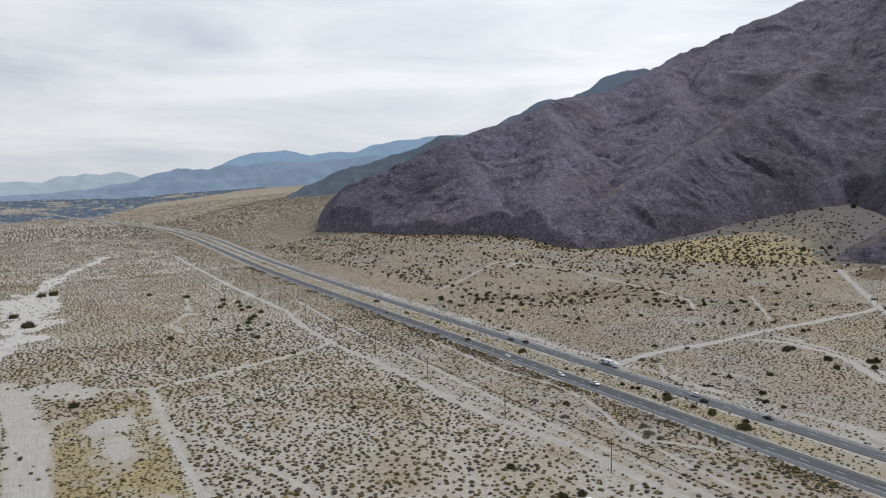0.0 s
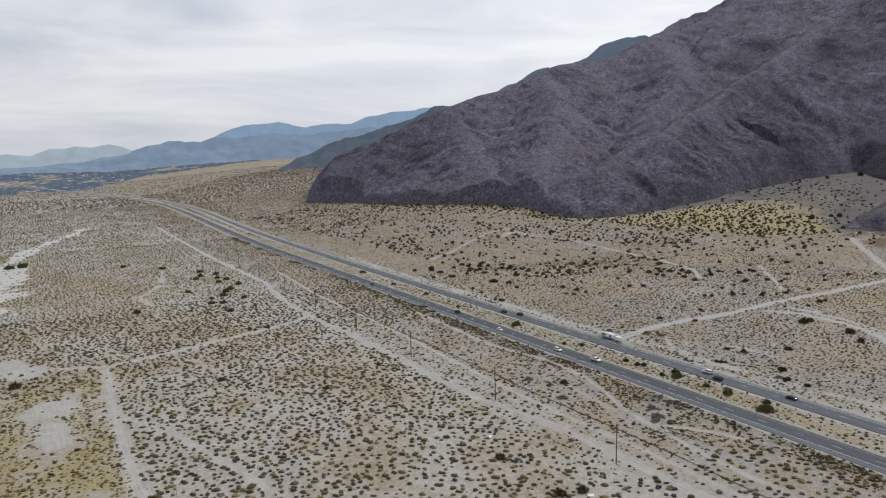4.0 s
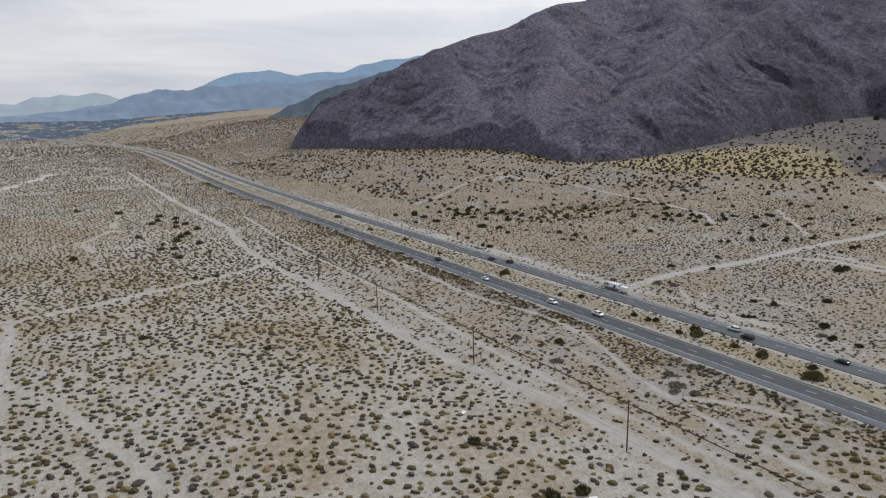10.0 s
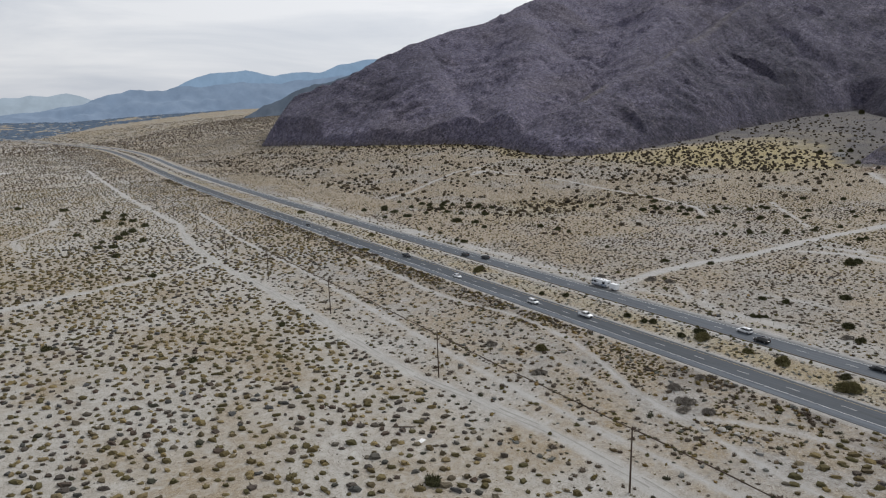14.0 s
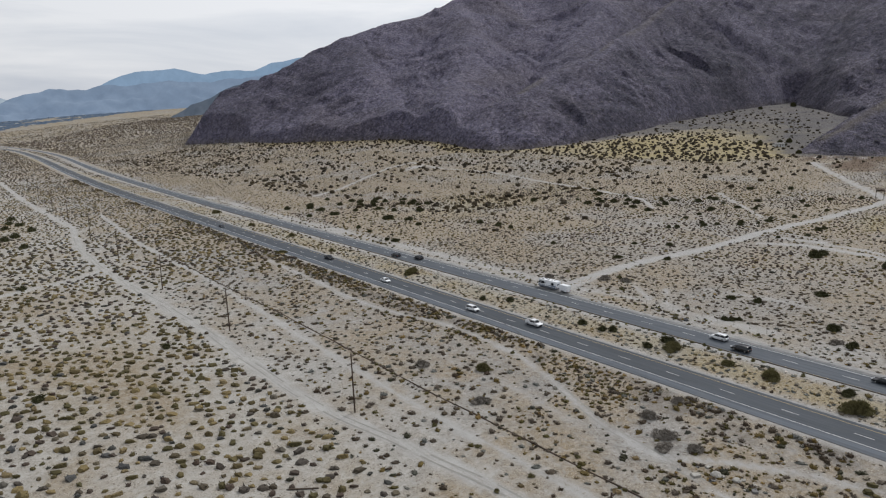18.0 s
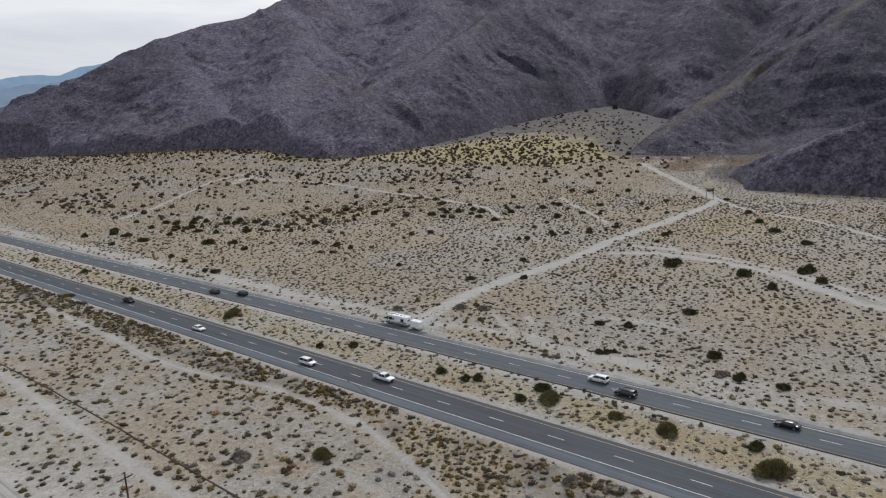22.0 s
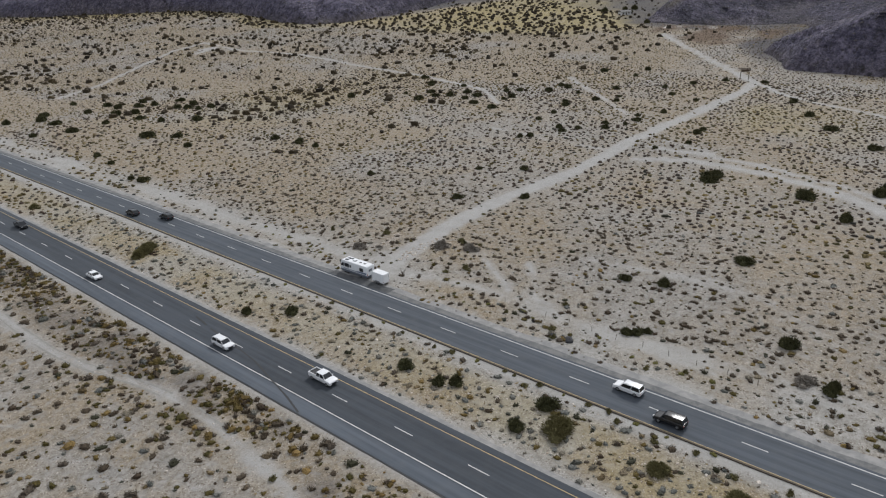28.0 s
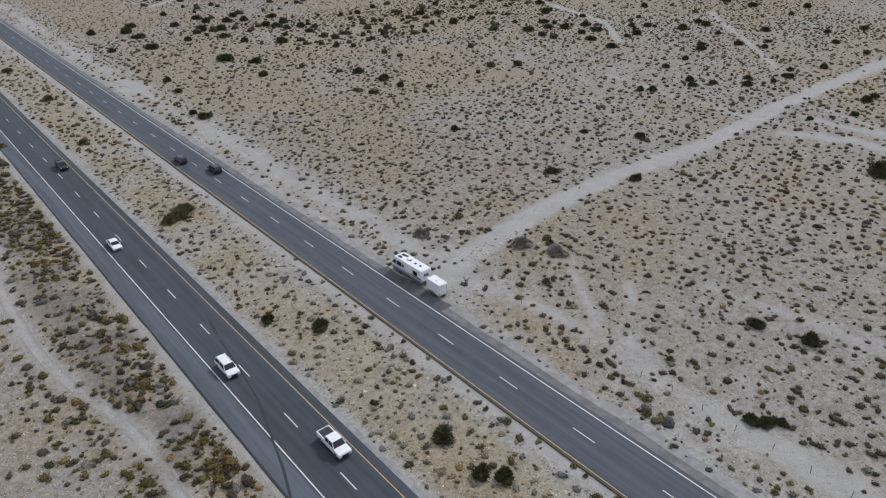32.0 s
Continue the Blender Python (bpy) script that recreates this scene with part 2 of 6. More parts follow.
WASHES = [
    ([(-345, 250), (-318, 300), (-308, 400), (-306, 520), (-292, 640), (-262, 760), (-225, 860), (-205, 960)], [30, 30, 32, 32, 15, 10, 12, 16]),
    ([(15, -150), (12, -70), (9, -54), (9, -43), (10, -32), (11, -15), (7, 0), (7, 25), (6, 80), (5, 220), (6, 400)], [6.0, 5.6, 5.2, 5.0, 5.0, 4.4, 4.4, 4.8, 4.8, 4.6, 4.5]),
    ([(-0.5, -150), (-0.5, 420)], [3.4, 3.4]),
    ([(25, -1), (30, -11), (39, -28), (42, -46), (42, -57), (42, -68), (30, -85)], [1.8, 2.4, 3.0, 3.2, 3.0, 2.6, 2.0]),
    ([(9, -100), (10, -72), (10, -59), (8.5, -47), (11, -37), (12, -27), (10, -14)], [4.2, 5.0, 5.2, 5.2, 5.2, 5.0, 3.2]),
    ([(3, -5), (5, 8), (11, 13)], [5.0, 6.5, 5.0]),
]
WASHES += [
    ([(-160, 330), (-185, 345), (-205, 300), (-200, 250)], [5, 6, 5, 3]),
    ([(-269, 12), (-269, 58)], [9, 13]),
    ([(-330, 172), (-300, 140), (-276, 116)], [22, 20, 9]),
    ([(-156, 520), (-168, 440), (-182, 350)], [4, 4.5, 3.5]),
    ([(-169, 194), (-180, 160), (-186, 134)], [3, 3.6, 2.6]),
    ([(-227, 193), (-240, 160), (-246, 122)], [2.6, 3.2, 2.6]),
    ([(205, 408), (219, 416), (234, 421)], [5, 8, 5]),
    ([(474, 153), (488, 146), (502, 114)], [4, 5, 3]),
    ([(-100, 60), (-101, -30), (-101, -120)], [1.2, 2.0, 3]),
]
WASHES += [
    ([(-80, 70), (-74, 20), (-72, -40), (-76, -80)], [1.5, 2, 2, 2]),
]


def bare_mask(x, y):
    """1 on tracks and washes, 0 in the scrub, with soft uneven edges."""
    wob = (fbm(x, y, 7, 2, 3) - 0.5) * 2.4
    out = np.zeros(np.shape(x))
    for path, half in TRACKS:
        d, _ = along(path, x, y)
        out = np.maximum(out, np.clip((half + 0.8 + wob - d) / 1.6, 0, 1))
    for path, widths in WASHES:
        d, leg = along(path, x, y)
        half = np.interp(leg, range(len(widths)), widths)
        edge = half * (0.70 + 1.1 * (fbm(x, y, 22, 6, 4) - 0.5) * 2)
        out = np.maximum(out, 0.9 * np.clip((edge + wob - d) / 3.0, 0, 1))
    for x_of, lo_, hi_ in ((near_x, -7.3, 5.2), (far_x, -5.6, 5.6)):
        d = np.asarray(x, float) - x_of(np.asarray(y, float))
        gap = np.maximum(lo_ - d, d - hi_)
        out = np.maximum(out, 0.9 * np.clip((1.9 + wob * 0.7 - gap) / 1.4, 0, 1))
    return out


FOOT = [(420, 2600), (325, 1412), (236, 1165), (196, 1066), (222, 980), (254, 810), (298, 715), (345, 640), (358, 560), (351, 515), (338, 480), (352, 432), (378, 415), (446, 412), (568, 425), (690, 445), (869, 466),
        (1040, 470), (965, 385), (850, 288), (705, 212), (560, 193), (504, 178), (508, 150), (514, 122), (530, 98), (562, 66), (540, 54), (495, 56), (419, 55), (366, 21), (367, -21), (366, -59), (385, -160), (430, -300), (520, -1400),
        (4200, -1400), (4200, 2600)]
FAN = [(340, 480), (352, 398), (374, 298), (408, 200), (478, 172), (575, 192), (700, 262), (880, 370), (930, 450), (860, 490), (690, 470), (560, 450), (440, 435), (370, 440)]


def within(shape, x, y):
    """Signed distance from the edge of a plan shape, positive inside."""
    x, y = np.asarray(x, float), np.asarray(y, float)
    ins = np.zeros(x.shape, bool)
    for (ax, ay), (bx, by) in zip(shape, shape[1:] + shape[:1]):
        if ay != by:
            ins ^= ((ay > y) != (by > y)) & (x < (bx - ax) * (y - ay) / (by - ay) + ax)
    d, _ = along(shape + shape[:1], x, y)
    return np.where(ins, d, -d)


LOT_BARE = [(-278, 72), (-259, 62), (-260, 8), (-274, -4), (-283, 42)]    # bare grey ground in the old lot


def golden_mask(x, y):
    """Dry yellow grass: the fan below the canyon, the foot of the slope, the far field and the old lot."""
    x, y = np.asarray(x, float), np.asarray(y, float)
    n = fbm(x, y, 60, 3, 4)
    fan = np.clip((within(FAN, x, y) + 14 + (n - 0.5) * 60) / 22, 0, 1) * np.clip((760 - x) / 160, 0.0, 1)
    high, _ = along(FOOT[11:18], x, y)
    fan = fan * np.clip((high - np.interp(x, [390, 480, 580, 700, 900], [0, 16, 40, 66, 110]) + (n - 0.5) * 50) / 16, 0, 1)
    rim, _ = along(FOOT[5:13], x, y)
    foot = np.clip((30 + (n - 0.5) * 40 - rim) / 14, 0, 1) * 0.6
    field = np.clip((y - 1980 - np.interp(x, [0, 130, 400, 740, 1200], [0, 230, 590, 940, 1400])) / 160, 0, 1) * np.clip((x + 130) / 120, 0, 1) * 0.14
    old = np.clip((within([(-294, -90), (-251, -90), (-248, 82), (-256, 93), (-284, 88), (-294, 60)], x, y) + 3) / 4, 0, 1) * np.clip(1 - (within(LOT_BARE, x, y) + 4 + (fbm(x, y, 14, 2, 3) - 0.5) * 22) / 6, 0, 1) * np.clip((fbm(x, y, 9, 9, 4) - 0.36) * 7, 0, 0.75)
    blob = np.clip((38 + (n - 0.5) * 50 - np.hypot(x - 225, (y + 30) * 1.2)) / 20, 0, 1) * 0.42
    blob = np.maximum(blob, np.clip((46 + (n - 0.5) * 60 - np.hypot((x - 150) * 0.5, y - 215)) / 26, 0, 1) * 0.3)
    med = np.clip((x + 30) / 3, 0, 1) * np.clip((-16 - x) / 3, 0, 1) * 0.28
    out = np.maximum.reduce([fan, foot, field, old, med, blob])
    return np.clip(out * (0.25 + 1.5 * n) * np.clip(0.1 + 1.7 * fbm(x, y, 9, 5, 3), 0, 1.2), 0, 1)


def thick_mask(x, y):
    """Clumps where brush and its litter gather on the sand beside the road."""
    return np.clip((fbm(x, y, 11, 7, 2) - 0.51) * 8, 0, 1)


def rubble_mask(x, y):
    """Brown scree and dead brush between the foot of the rock and the open desert."""
    d, _ = along(FOOT[12:36], x, y)
    n = fbm(x, y, 35, 8, 3)
    near = np.clip((np.interp(x, [330, 380, 480, 600, 700, 900], [0, 10, 28, 55, 85, 200]) + (n - 0.5) * 40 - d) / 18, 0, 1)
    upper = np.clip((within(FAN, x, y) + 60) / 40, 0, 1) * np.clip((x - np.interp(y, [100, 200, 300, 450], [500, 520, 560, 640]) + (n - 0.5) * 90) / 60, 0, 1)
    near = np.maximum(near, 0.85 * upper)
    return near * np.clip((x - 360) / 60, 0, 1) * (0.75 + 0.4 * n)


def mesh_from(name, verts, faces, material, smooth=True):
    """A mesh from numpy arrays of places and of triangles or quads."""
    me = bpy.data.meshes.new(name)
    verts, faces = np.asarray(verts, np.float32), np.asarray(faces, np.int32)
    k = faces.shape[1]
    me.vertices.add(len(verts))
    me.vertices.foreach_set("co", verts.ravel())
    me.loops.add(faces.size)
    me.loops.foreach_set("vertex_index", faces.ravel())
    me.polygons.add(len(faces))
    me.polygons.foreach_set("loop_start", np.arange(0, faces.size, k, dtype=np.int32))
    me.polygons.foreach_set("loop_total", np.full(len(faces), k, np.int32))
    me.polygons.foreach_set("use_smooth", np.full(len(faces), smooth))
    me.materials.append(material)
    me.update(calc_edges=True)
    me.validate()
    return me


def give(me, name, values):
    a = me.attributes.new(name, 'FLOAT', 'POINT')
    a.data.foreach_set("value", np.asarray(values, np.float32))


def grid_faces(nx, ny):
    i, j = np.meshgrid(np.arange(nx - 1), np.arange(ny - 1), indexing="ij")
    a = (i * ny + j).ravel()
    return np.stack([a, a + ny, a + ny + 1, a + 1], 1)


def spread(lo, fine, hi, grow=1.13):
    """Grid lines: even within the fine stretches, wider and wider outwards."""
    mid = [p for a, b, step in fine for p in np.arange(a, b - 0.01, step)] + [fine[-1][1]]
    s, p, right = fine[-1][2], mid[-1], []
    while p < hi:
        s *= grow
        p += s
        right.append(min(p, hi))
    s, p, left = fine[0][2], mid[0], []
    while p > lo:
        s *= grow
        p -= s
        left.append(max(p, lo))
    return np.array(left[::-1] + mid + right)


# ------------------------------------------------------------------ materials of the setting
def sand_material():
    m, n, l, b = mat("desert_sand", 0.95, 0, 0.15)
    p = where_node(n)
    big = noise_node(n, l, 0.03, 5, 0.6, p, 0.4)
    mid = noise_node(n, l, 0.22, 5, 0.62, p, 0.3)
    fine = noise_node(n, l, 2.6, 4, 0.7, p)
    grit = noise_node(n, l, 14.0, 2, 0.6, p)
    base = ramp_node(n, l, mid, [(0.3, (0.204, 0.198, 0.186)), (0.5, (0.256, 0.251, 0.239)), (0.72, (0.312, 0.308, 0.298))])
    west = ramp_node(n, l, mid, [(0.3, (0.302, 0.292, 0.265)), (0.5, (0.356, 0.346, 0.318)), (0.72, (0.410, 0.400, 0.372))])
    base = mix_node(n, l, attr_node(n, "west"), base, west)
    tan = ramp_node(n, l, fine, [(0.3, (0.190, 0.150, 0.099)), (0.7, (0.324, 0.270, 0.190))])
    tanned = math_node(n, l, 'MAXIMUM', step_node(n, l, big, 0.44, 0.66), attr_node(n, "tan"))
    patch = noise_node(n, l, 0.5, 5, 0.7, p, 0.6)
    col = mix_node(n, l, math_node(n, l, 'MULTIPLY', tanned, step_node(n, l, patch, 0.28, 0.54)), base, tan)
    litter = step_node(n, l, fine, 0.52, 0.68)
    col = mix_node(n, l, math_node(n, l, 'MULTIPLY', litter, 0.65), col, (0.142, 0.118, 0.085))
    gold = ramp_node(n, l, fine, [(0.3, (0.19, 0.152, 0.066)), (0.65, (0.325, 0.270, 0.118))])
    col = mix_node(n, l, math_node(n, l, 'MULTIPLY', attr_node(n, "golden"), 0.85), col, gold)
    scree = ramp_node(n, l, fine, [(0.3, (0.045, 0.042, 0.041)), (0.7, (0.114, 0.110, 0.117))])
    rust = ramp_node(n, l, fine, [(0.3, (0.065, 0.041, 0.027)), (0.7, (0.165, 0.115, 0.074))])
    sand = ramp_node(n, l, mid, [(0.3, (0.292, 0.285, 0.270)), (0.7, (0.350, 0.343, 0.328))])
    ruts = noise_node(n, l, 1.1, 5, 0.65, p)
    run = n.new("ShaderNodeMapping")
    run.inputs["Scale"].default_value = (1.0, 0.05, 1.0)
    l.new(p, run.inputs["Vector"])
    wheel_marks = noise_node(n, l, 1.5, 3, 0.6, run.outputs[0])
    sand = mix_node(n, l, attr_node(n, "west"), sand, mix_node(n, l, 1.0, sand, ramp_node(n, l, wheel_marks, [(0.36, (0.90, 0.88, 0.85)), (0.54, (1.08, 1.08, 1.06))]), 'MULTIPLY'))
    bare = math_node(n, l, 'MULTIPLY', attr_node(n, "bare"), step_node(n, l, ruts, 0.18, 0.44))
    col = mix_node(n, l, bare, col, mix_node(n, l, attr_node(n, "pale"), sand, (0.42, 0.415, 0.40)))
    # small stones and twigs: dark and pale specks, thinner on the tracks
    left = math_node(n, l, 'SUBTRACT', 1.0, math_node(n, l, 'MULTIPLY', bare, 0.75))
    for size_, lo_, hi_, dark in ((1.5, 0.16, 0.10, (0.115, 0.088, 0.065)), (3.4, 0.20, 0.12, (0.13, 0.105, 0.08)), (2.6, 0.13, 0.07, (0.56, 0.53, 0.49))):
        vo = n.new("ShaderNodeTexVoronoi")
        vo.inputs["Scale"].default_value = size_
        l.new(p, vo.inputs["Vector"])
        dot = math_node(n, l, 'MULTIPLY', step_node(n, l, vo.outputs["Distance"], lo_ * 2.0, hi_ * 2.0), step_node(n, l, patch, 0.40, 0.55))
        col = mix_node(n, l, math_node(n, l, 'MULTIPLY', math_node(n, l, 'MULTIPLY', dot, left), 0.8), col, dark)
    col = mix_node(n, l, math_node(n, l, 'MULTIPLY', step_node(n, l, grit, 0.58, 0.70), 0.5), col, mix_node(n, l, 0.5, col, (0.58, 0.56, 0.53)))
    col = mix_node(n, l, math_node(n, l, 'MULTIPLY', attr_node(n, "rubble"), 0.92), col, scree)
    col = mix_node(n, l, attr_node(n, "rust"), col, rust)
    col = mix_node(n, l, attr_node(n, "chalk"), col, (0.56, 0.54, 0.51))
    mott = noise_node(n, l, 0.9, 7, 0.78, p, 0.3)
    calm = math_node(n, l, 'MAXIMUM', bare, math_node(n, l, 'MULTIPLY', attr_node(n, "west"), 0.62))
    flat = mix_node(n, l, calm, ramp_node(n, l, mott, [(0.36, (0.66, 0.63, 0.59)), (0.50, (0.98, 0.97, 0.96)), (0.64, (1.20, 1.20, 1.20))]), (0.98, 0.98, 0.98))
    col = mix_node(n, l, 1.0, col, flat, 'MULTIPLY')
    l.new(col, b.inputs["Base Color"])
    h = math_node(n, l, 'ADD', math_node(n, l, 'MULTIPLY', fine, 0.7), math_node(n, l, 'MULTIPLY', grit, 0.3))
    bump_node(n, l, b, h, 0.7, 0.25)
    return m


def asphalt_material(name, tone):
    m, n, l, b = mat(name, 0.86, 0, 0.3)
    p = where_node(n)
    st = n.new("ShaderNodeMapping")
    st.inputs["Scale"].default_value = (1.0, 0.03, 1.0)
    l.new(p, st.inputs["Vector"])
    lanes = noise_node(n, l, 0.9, 4, 0.6, st.outputs[0])
    blot = noise_node(n, l, 0.35, 5, 0.6, p)
    grain = noise_node(n, l, 22.0, 2, 0.6, p)
    lo, hi = tuple(tone * k for k in (0.58, 0.72, 0.90)), tuple(tone * k for k in (1.02, 1.22, 1.50))
    col = ramp_node(n, l, lanes, [(0.36, lo), (0.62, hi)])
    col = mix_node(n, l, math_node(n, l, 'MULTIPLY', step_node(n, l, blot, 0.45, 0.75), 0.35), col, tuple(tone * k for k in (1.38, 1.46, 1.56)))
    col = mix_node(n, l, math_node(n, l, 'MULTIPLY', grain, 0.3), col, (tone * 1.75, tone * 1.8, tone * 1.85))
    l.new(col, b.inputs["Base Color"])
    bump_node(n, l, b, grain, 0.25, 0.02)
    return m


def rock_material():
    m, n, l, b = mat("mountain_rock", 0.95, 0, 0.2)
    p = where_node(n)
    big = noise_node(n, l, 0.007, 6, 0.6, p)
    mid = noise_node(n, l, 0.05, 6, 0.68, p)
    fine = noise_node(n, l, 0.42, 5, 0.72, p)
    grit = noise_node(n, l, 1.6, 3, 0.7, p)
    # the extra blue in these tones is air haze put into the base colour
    col = ramp_node(n, l, mid, [(0.28, (0.104, 0.100, 0.148)), (0.5, (0.145, 0.135, 0.191)), (0.72, (0.187, 0.171, 0.224))])
    brown = math_node(n, l, 'MULTIPLY', step_node(n, l, big, 0.46, 0.66), 0.4)
    col = mix_node(n, l, brown, col, (0.112, 0.095, 0.096))
    # dark crags, together with the shade of whole faces put into the colour
    crag_shade = math_node(n, l, 'MULTIPLY', attr_node(n, "crag_shade"), step_node(n, l, mid, 0.84, 0.50))
    col = mix_node(n, l, math_node(n, l, 'MULTIPLY', crag_shade, 0.88), col, (0.034, 0.034, 0.054))
    pale = math_node(n, l, 'MULTIPLY', step_node(n, l, fine, 0.46, 0.37), math_node(n, l, 'SUBTRACT', 0.72, math_node(n, l, 'MULTIPLY', crag_shade, 0.62)))
    col = mix_node(n, l, pale, col, (0.205, 0.192, 0.212))
    broken = noise_node(n, l, 0.16, 7, 0.75, p, 0.5)
    col = mix_node(n, l, 1.0, col, ramp_node(n, l, broken, [(0.38, (0.46, 0.46, 0.50)), (0.5, (0.98, 0.97, 0.98)), (0.63, (1.45, 1.41, 1.37))]), 'MULTIPLY')
    for size_, r0, r1, dark in ((0.17, 0.36, 0.22, 0.6), (0.33, 0.40, 0.26, 0.6), (0.62, 0.42, 0.28, 0.5)):
        vo = n.new("ShaderNodeTexVoronoi")
        vo.inputs["Scale"].default_value = size_
        l.new(p, vo.inputs["Vector"])
        dot = math_node(n, l, 'MULTIPLY', step_node(n, l, vo.outputs["Distance"], r0, r1), step_node(n, l, fine, 0.62, 0.42))
        col = mix_node(n, l, math_node(n, l, 'MULTIPLY', dot, dark), col, (0.030, 0.028, 0.032))
    chips = noise_node(n, l, 0.30, 4, 0.8, p, 0.4)
    col = mix_node(n, l, 1.0, col, ramp_node(n, l, chips, [(0.38, (0.58, 0.58, 0.60)), (0.5, (0.98, 0.98, 0.98)), (0.60, (1.34, 1.31, 1.28))]), 'MULTIPLY')
    col = mix_node(n, l, math_node(n, l, 'MULTIPLY', attr_node(n, "straw"), 0.7), col, (0.165, 0.138, 0.088))
    l.new(col, b.inputs["Base Color"])
    h = math_node(n, l, 'ADD', math_node(n, l, 'MULTIPLY', fine, 0.8), math_node(n, l, 'MULTIPLY', grit, 0.2))
    bump_node(n, l, b, h, 1.0, 5.5)
    return m


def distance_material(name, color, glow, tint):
    """Hills seen through miles of air: rock colour, with the bluish haze painted in as emission."""
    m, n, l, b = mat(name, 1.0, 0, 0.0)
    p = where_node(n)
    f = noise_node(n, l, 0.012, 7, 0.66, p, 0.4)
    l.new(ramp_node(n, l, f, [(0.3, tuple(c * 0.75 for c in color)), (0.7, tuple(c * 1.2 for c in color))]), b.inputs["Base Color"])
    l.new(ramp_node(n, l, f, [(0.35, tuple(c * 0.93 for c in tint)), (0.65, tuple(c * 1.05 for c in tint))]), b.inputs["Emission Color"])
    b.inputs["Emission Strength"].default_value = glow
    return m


def worn_shoulder(name, old=(0.105, 0.112, 0.120), dust=(0.27, 0.262, 0.252), grit=(0.36, 0.35, 0.335)):
    """Old asphalt breaking up into grey dust."""
    m, n, l, b = mat(name, 0.92, 0, 0.2)
    p = where_node(n)
    a = noise_node(n, l, 0.45, 5, 0.7, p, 0.4)
    g = noise_node(n, l, 9.0, 3, 0.7, p)
    col = mix_node(n, l, step_node(n, l, a, 0.40, 0.62), old, dust)
    col = mix_node(n, l, math_node(n, l, 'MULTIPLY', g, 0.35), col, grit)
    l.new(col, b.inputs["Base Color"])
    bump_node(n, l, b, g, 0.3, 0.05)
    return m


SAND = sand_material()
WORN = worn_shoulder("worn_shoulder", (0.17, 0.17, 0.168))
WORN_DARK = worn_shoulder("worn_pavement", (0.088, 0.092, 0.095), (0.165, 0.163, 0.158), (0.22, 0.215, 0.208))
STAINED = worn_shoulder("stained_pavement", (0.050, 0.053, 0.056), (0.105, 0.106, 0.106), (0.15, 0.15, 0.148))
ASPHALT_NEAR = asphalt_material("asphalt_dark", 0.046)
ASPHALT_FAR = asphalt_material("asphalt_grey", 0.063)
ASPHALT_SIDE = asphalt_material("asphalt_shoulder", 0.078)
ROCK = rock_material()
WHITE_LINE = plain("white_road_paint", (0.62, 0.62, 0.60), 0.7, 0, 0.3, 2.0)
YELLOW_LINE = plain("yellow_road_paint", (0.48, 0.36, 0.17), 0.7, 0, 0.3, 2.0)

# ------------------------------------------------------------------ ground
gx = spread(-4500, [(-345, -118, 2.8), (-118, 72, 1.5), (72, 345, 3.0), (345, 1080, 8.0)], 4500)
gy = spread(-3000, [(-160, -122, 3.0), (-122, 112, 1.5), (112, 560, 3.2), (560, 1200, 9.0), (1200, 2200, 30.0)], 4800)
GX, GY = np.meshgrid(gx, gy, indexing="ij")
gv = np.stack([GX, GY, ground_z(GX, GY)], -1).reshape(-1, 3)
ground_me = mesh_from("ground", gv, grid_faces(len(gx), len(gy)), SAND)
give(ground_me, "bare", bare_mask(gv[:, 0], gv[:, 1]))
give(ground_me, "west", np.maximum(np.clip((-72 - gv[:, 0]) / 50, 0, 1), 0.4 * np.clip((gv[:, 0] + 33) / 2, 0, 1) * np.clip((20 - gv[:, 0]) / 14, 0, 1)) * np.clip((2200 - gv[:, 1]) / 400, 0, 1))
give(ground_me, "golden", golden_mask(gv[:, 0], gv[:, 1]))
pale_d, _ = along(WASHES[0][0], gv[:, 0], gv[:, 1])
give(ground_me, "pale", np.clip((70 - pale_d) / 20, 0, 1))
tx_, ty_ = gv[:, 0], gv[:, 1]
tan_right = np.clip((tx_ - 8) / 12, 0, 1) * (0.66 + 0.45 * np.clip((ty_ - 10) / 160, 0, 1))
stand = np.clip((fbm(tx_, ty_, 34, 6, 4) - 0.46) * 6, 0, 1)
straw_bed = np.clip((tx_ + 31) / 2, 0, 1) * np.clip((-16 - tx_) / 3, 0, 1) * np.clip((fbm(tx_, ty_, 13, 7, 3) - 0.42) * 7, 0, 1.2)
tan_left = np.clip((-118 - tx_) / 20, 0, 1) * (0.22 + 0.62 * stand) + np.clip((tx_ + 66) / 8, 0, 1) * np.clip((-34 - tx_) / 2, 0, 1) * 0.50 + straw_bed
tan_all = (0.12 + tan_right + tan_left) * np.clip(2.8 * (fbm(tx_, ty_, 38, 6, 4) - 0.24), 0.30, 1.25)
bank = np.clip((tx_ - near_x(ty_) + 22) / 4, 0, 1) * np.clip((-8.4 - tx_ + near_x(ty_)) / 1.5, 0, 1)
bank_stand = np.clip((fbm(tx_, ty_, 17, 9, 3) + 0.10 * np.clip((tx_ + 66) / 12, -1, 1) - 0.50) * 8, 0, 1) * np.clip((tx_ + 84) / 6, 0, 1) * np.clip((near_x(ty_) - 8.5 - tx_) / 2, 0, 1)
duff = thick_mask(tx_, ty_) * np.clip((-44 - tx_) / 4, 0, 1) * np.clip((tx_ + 106) / 10, 0, 1)
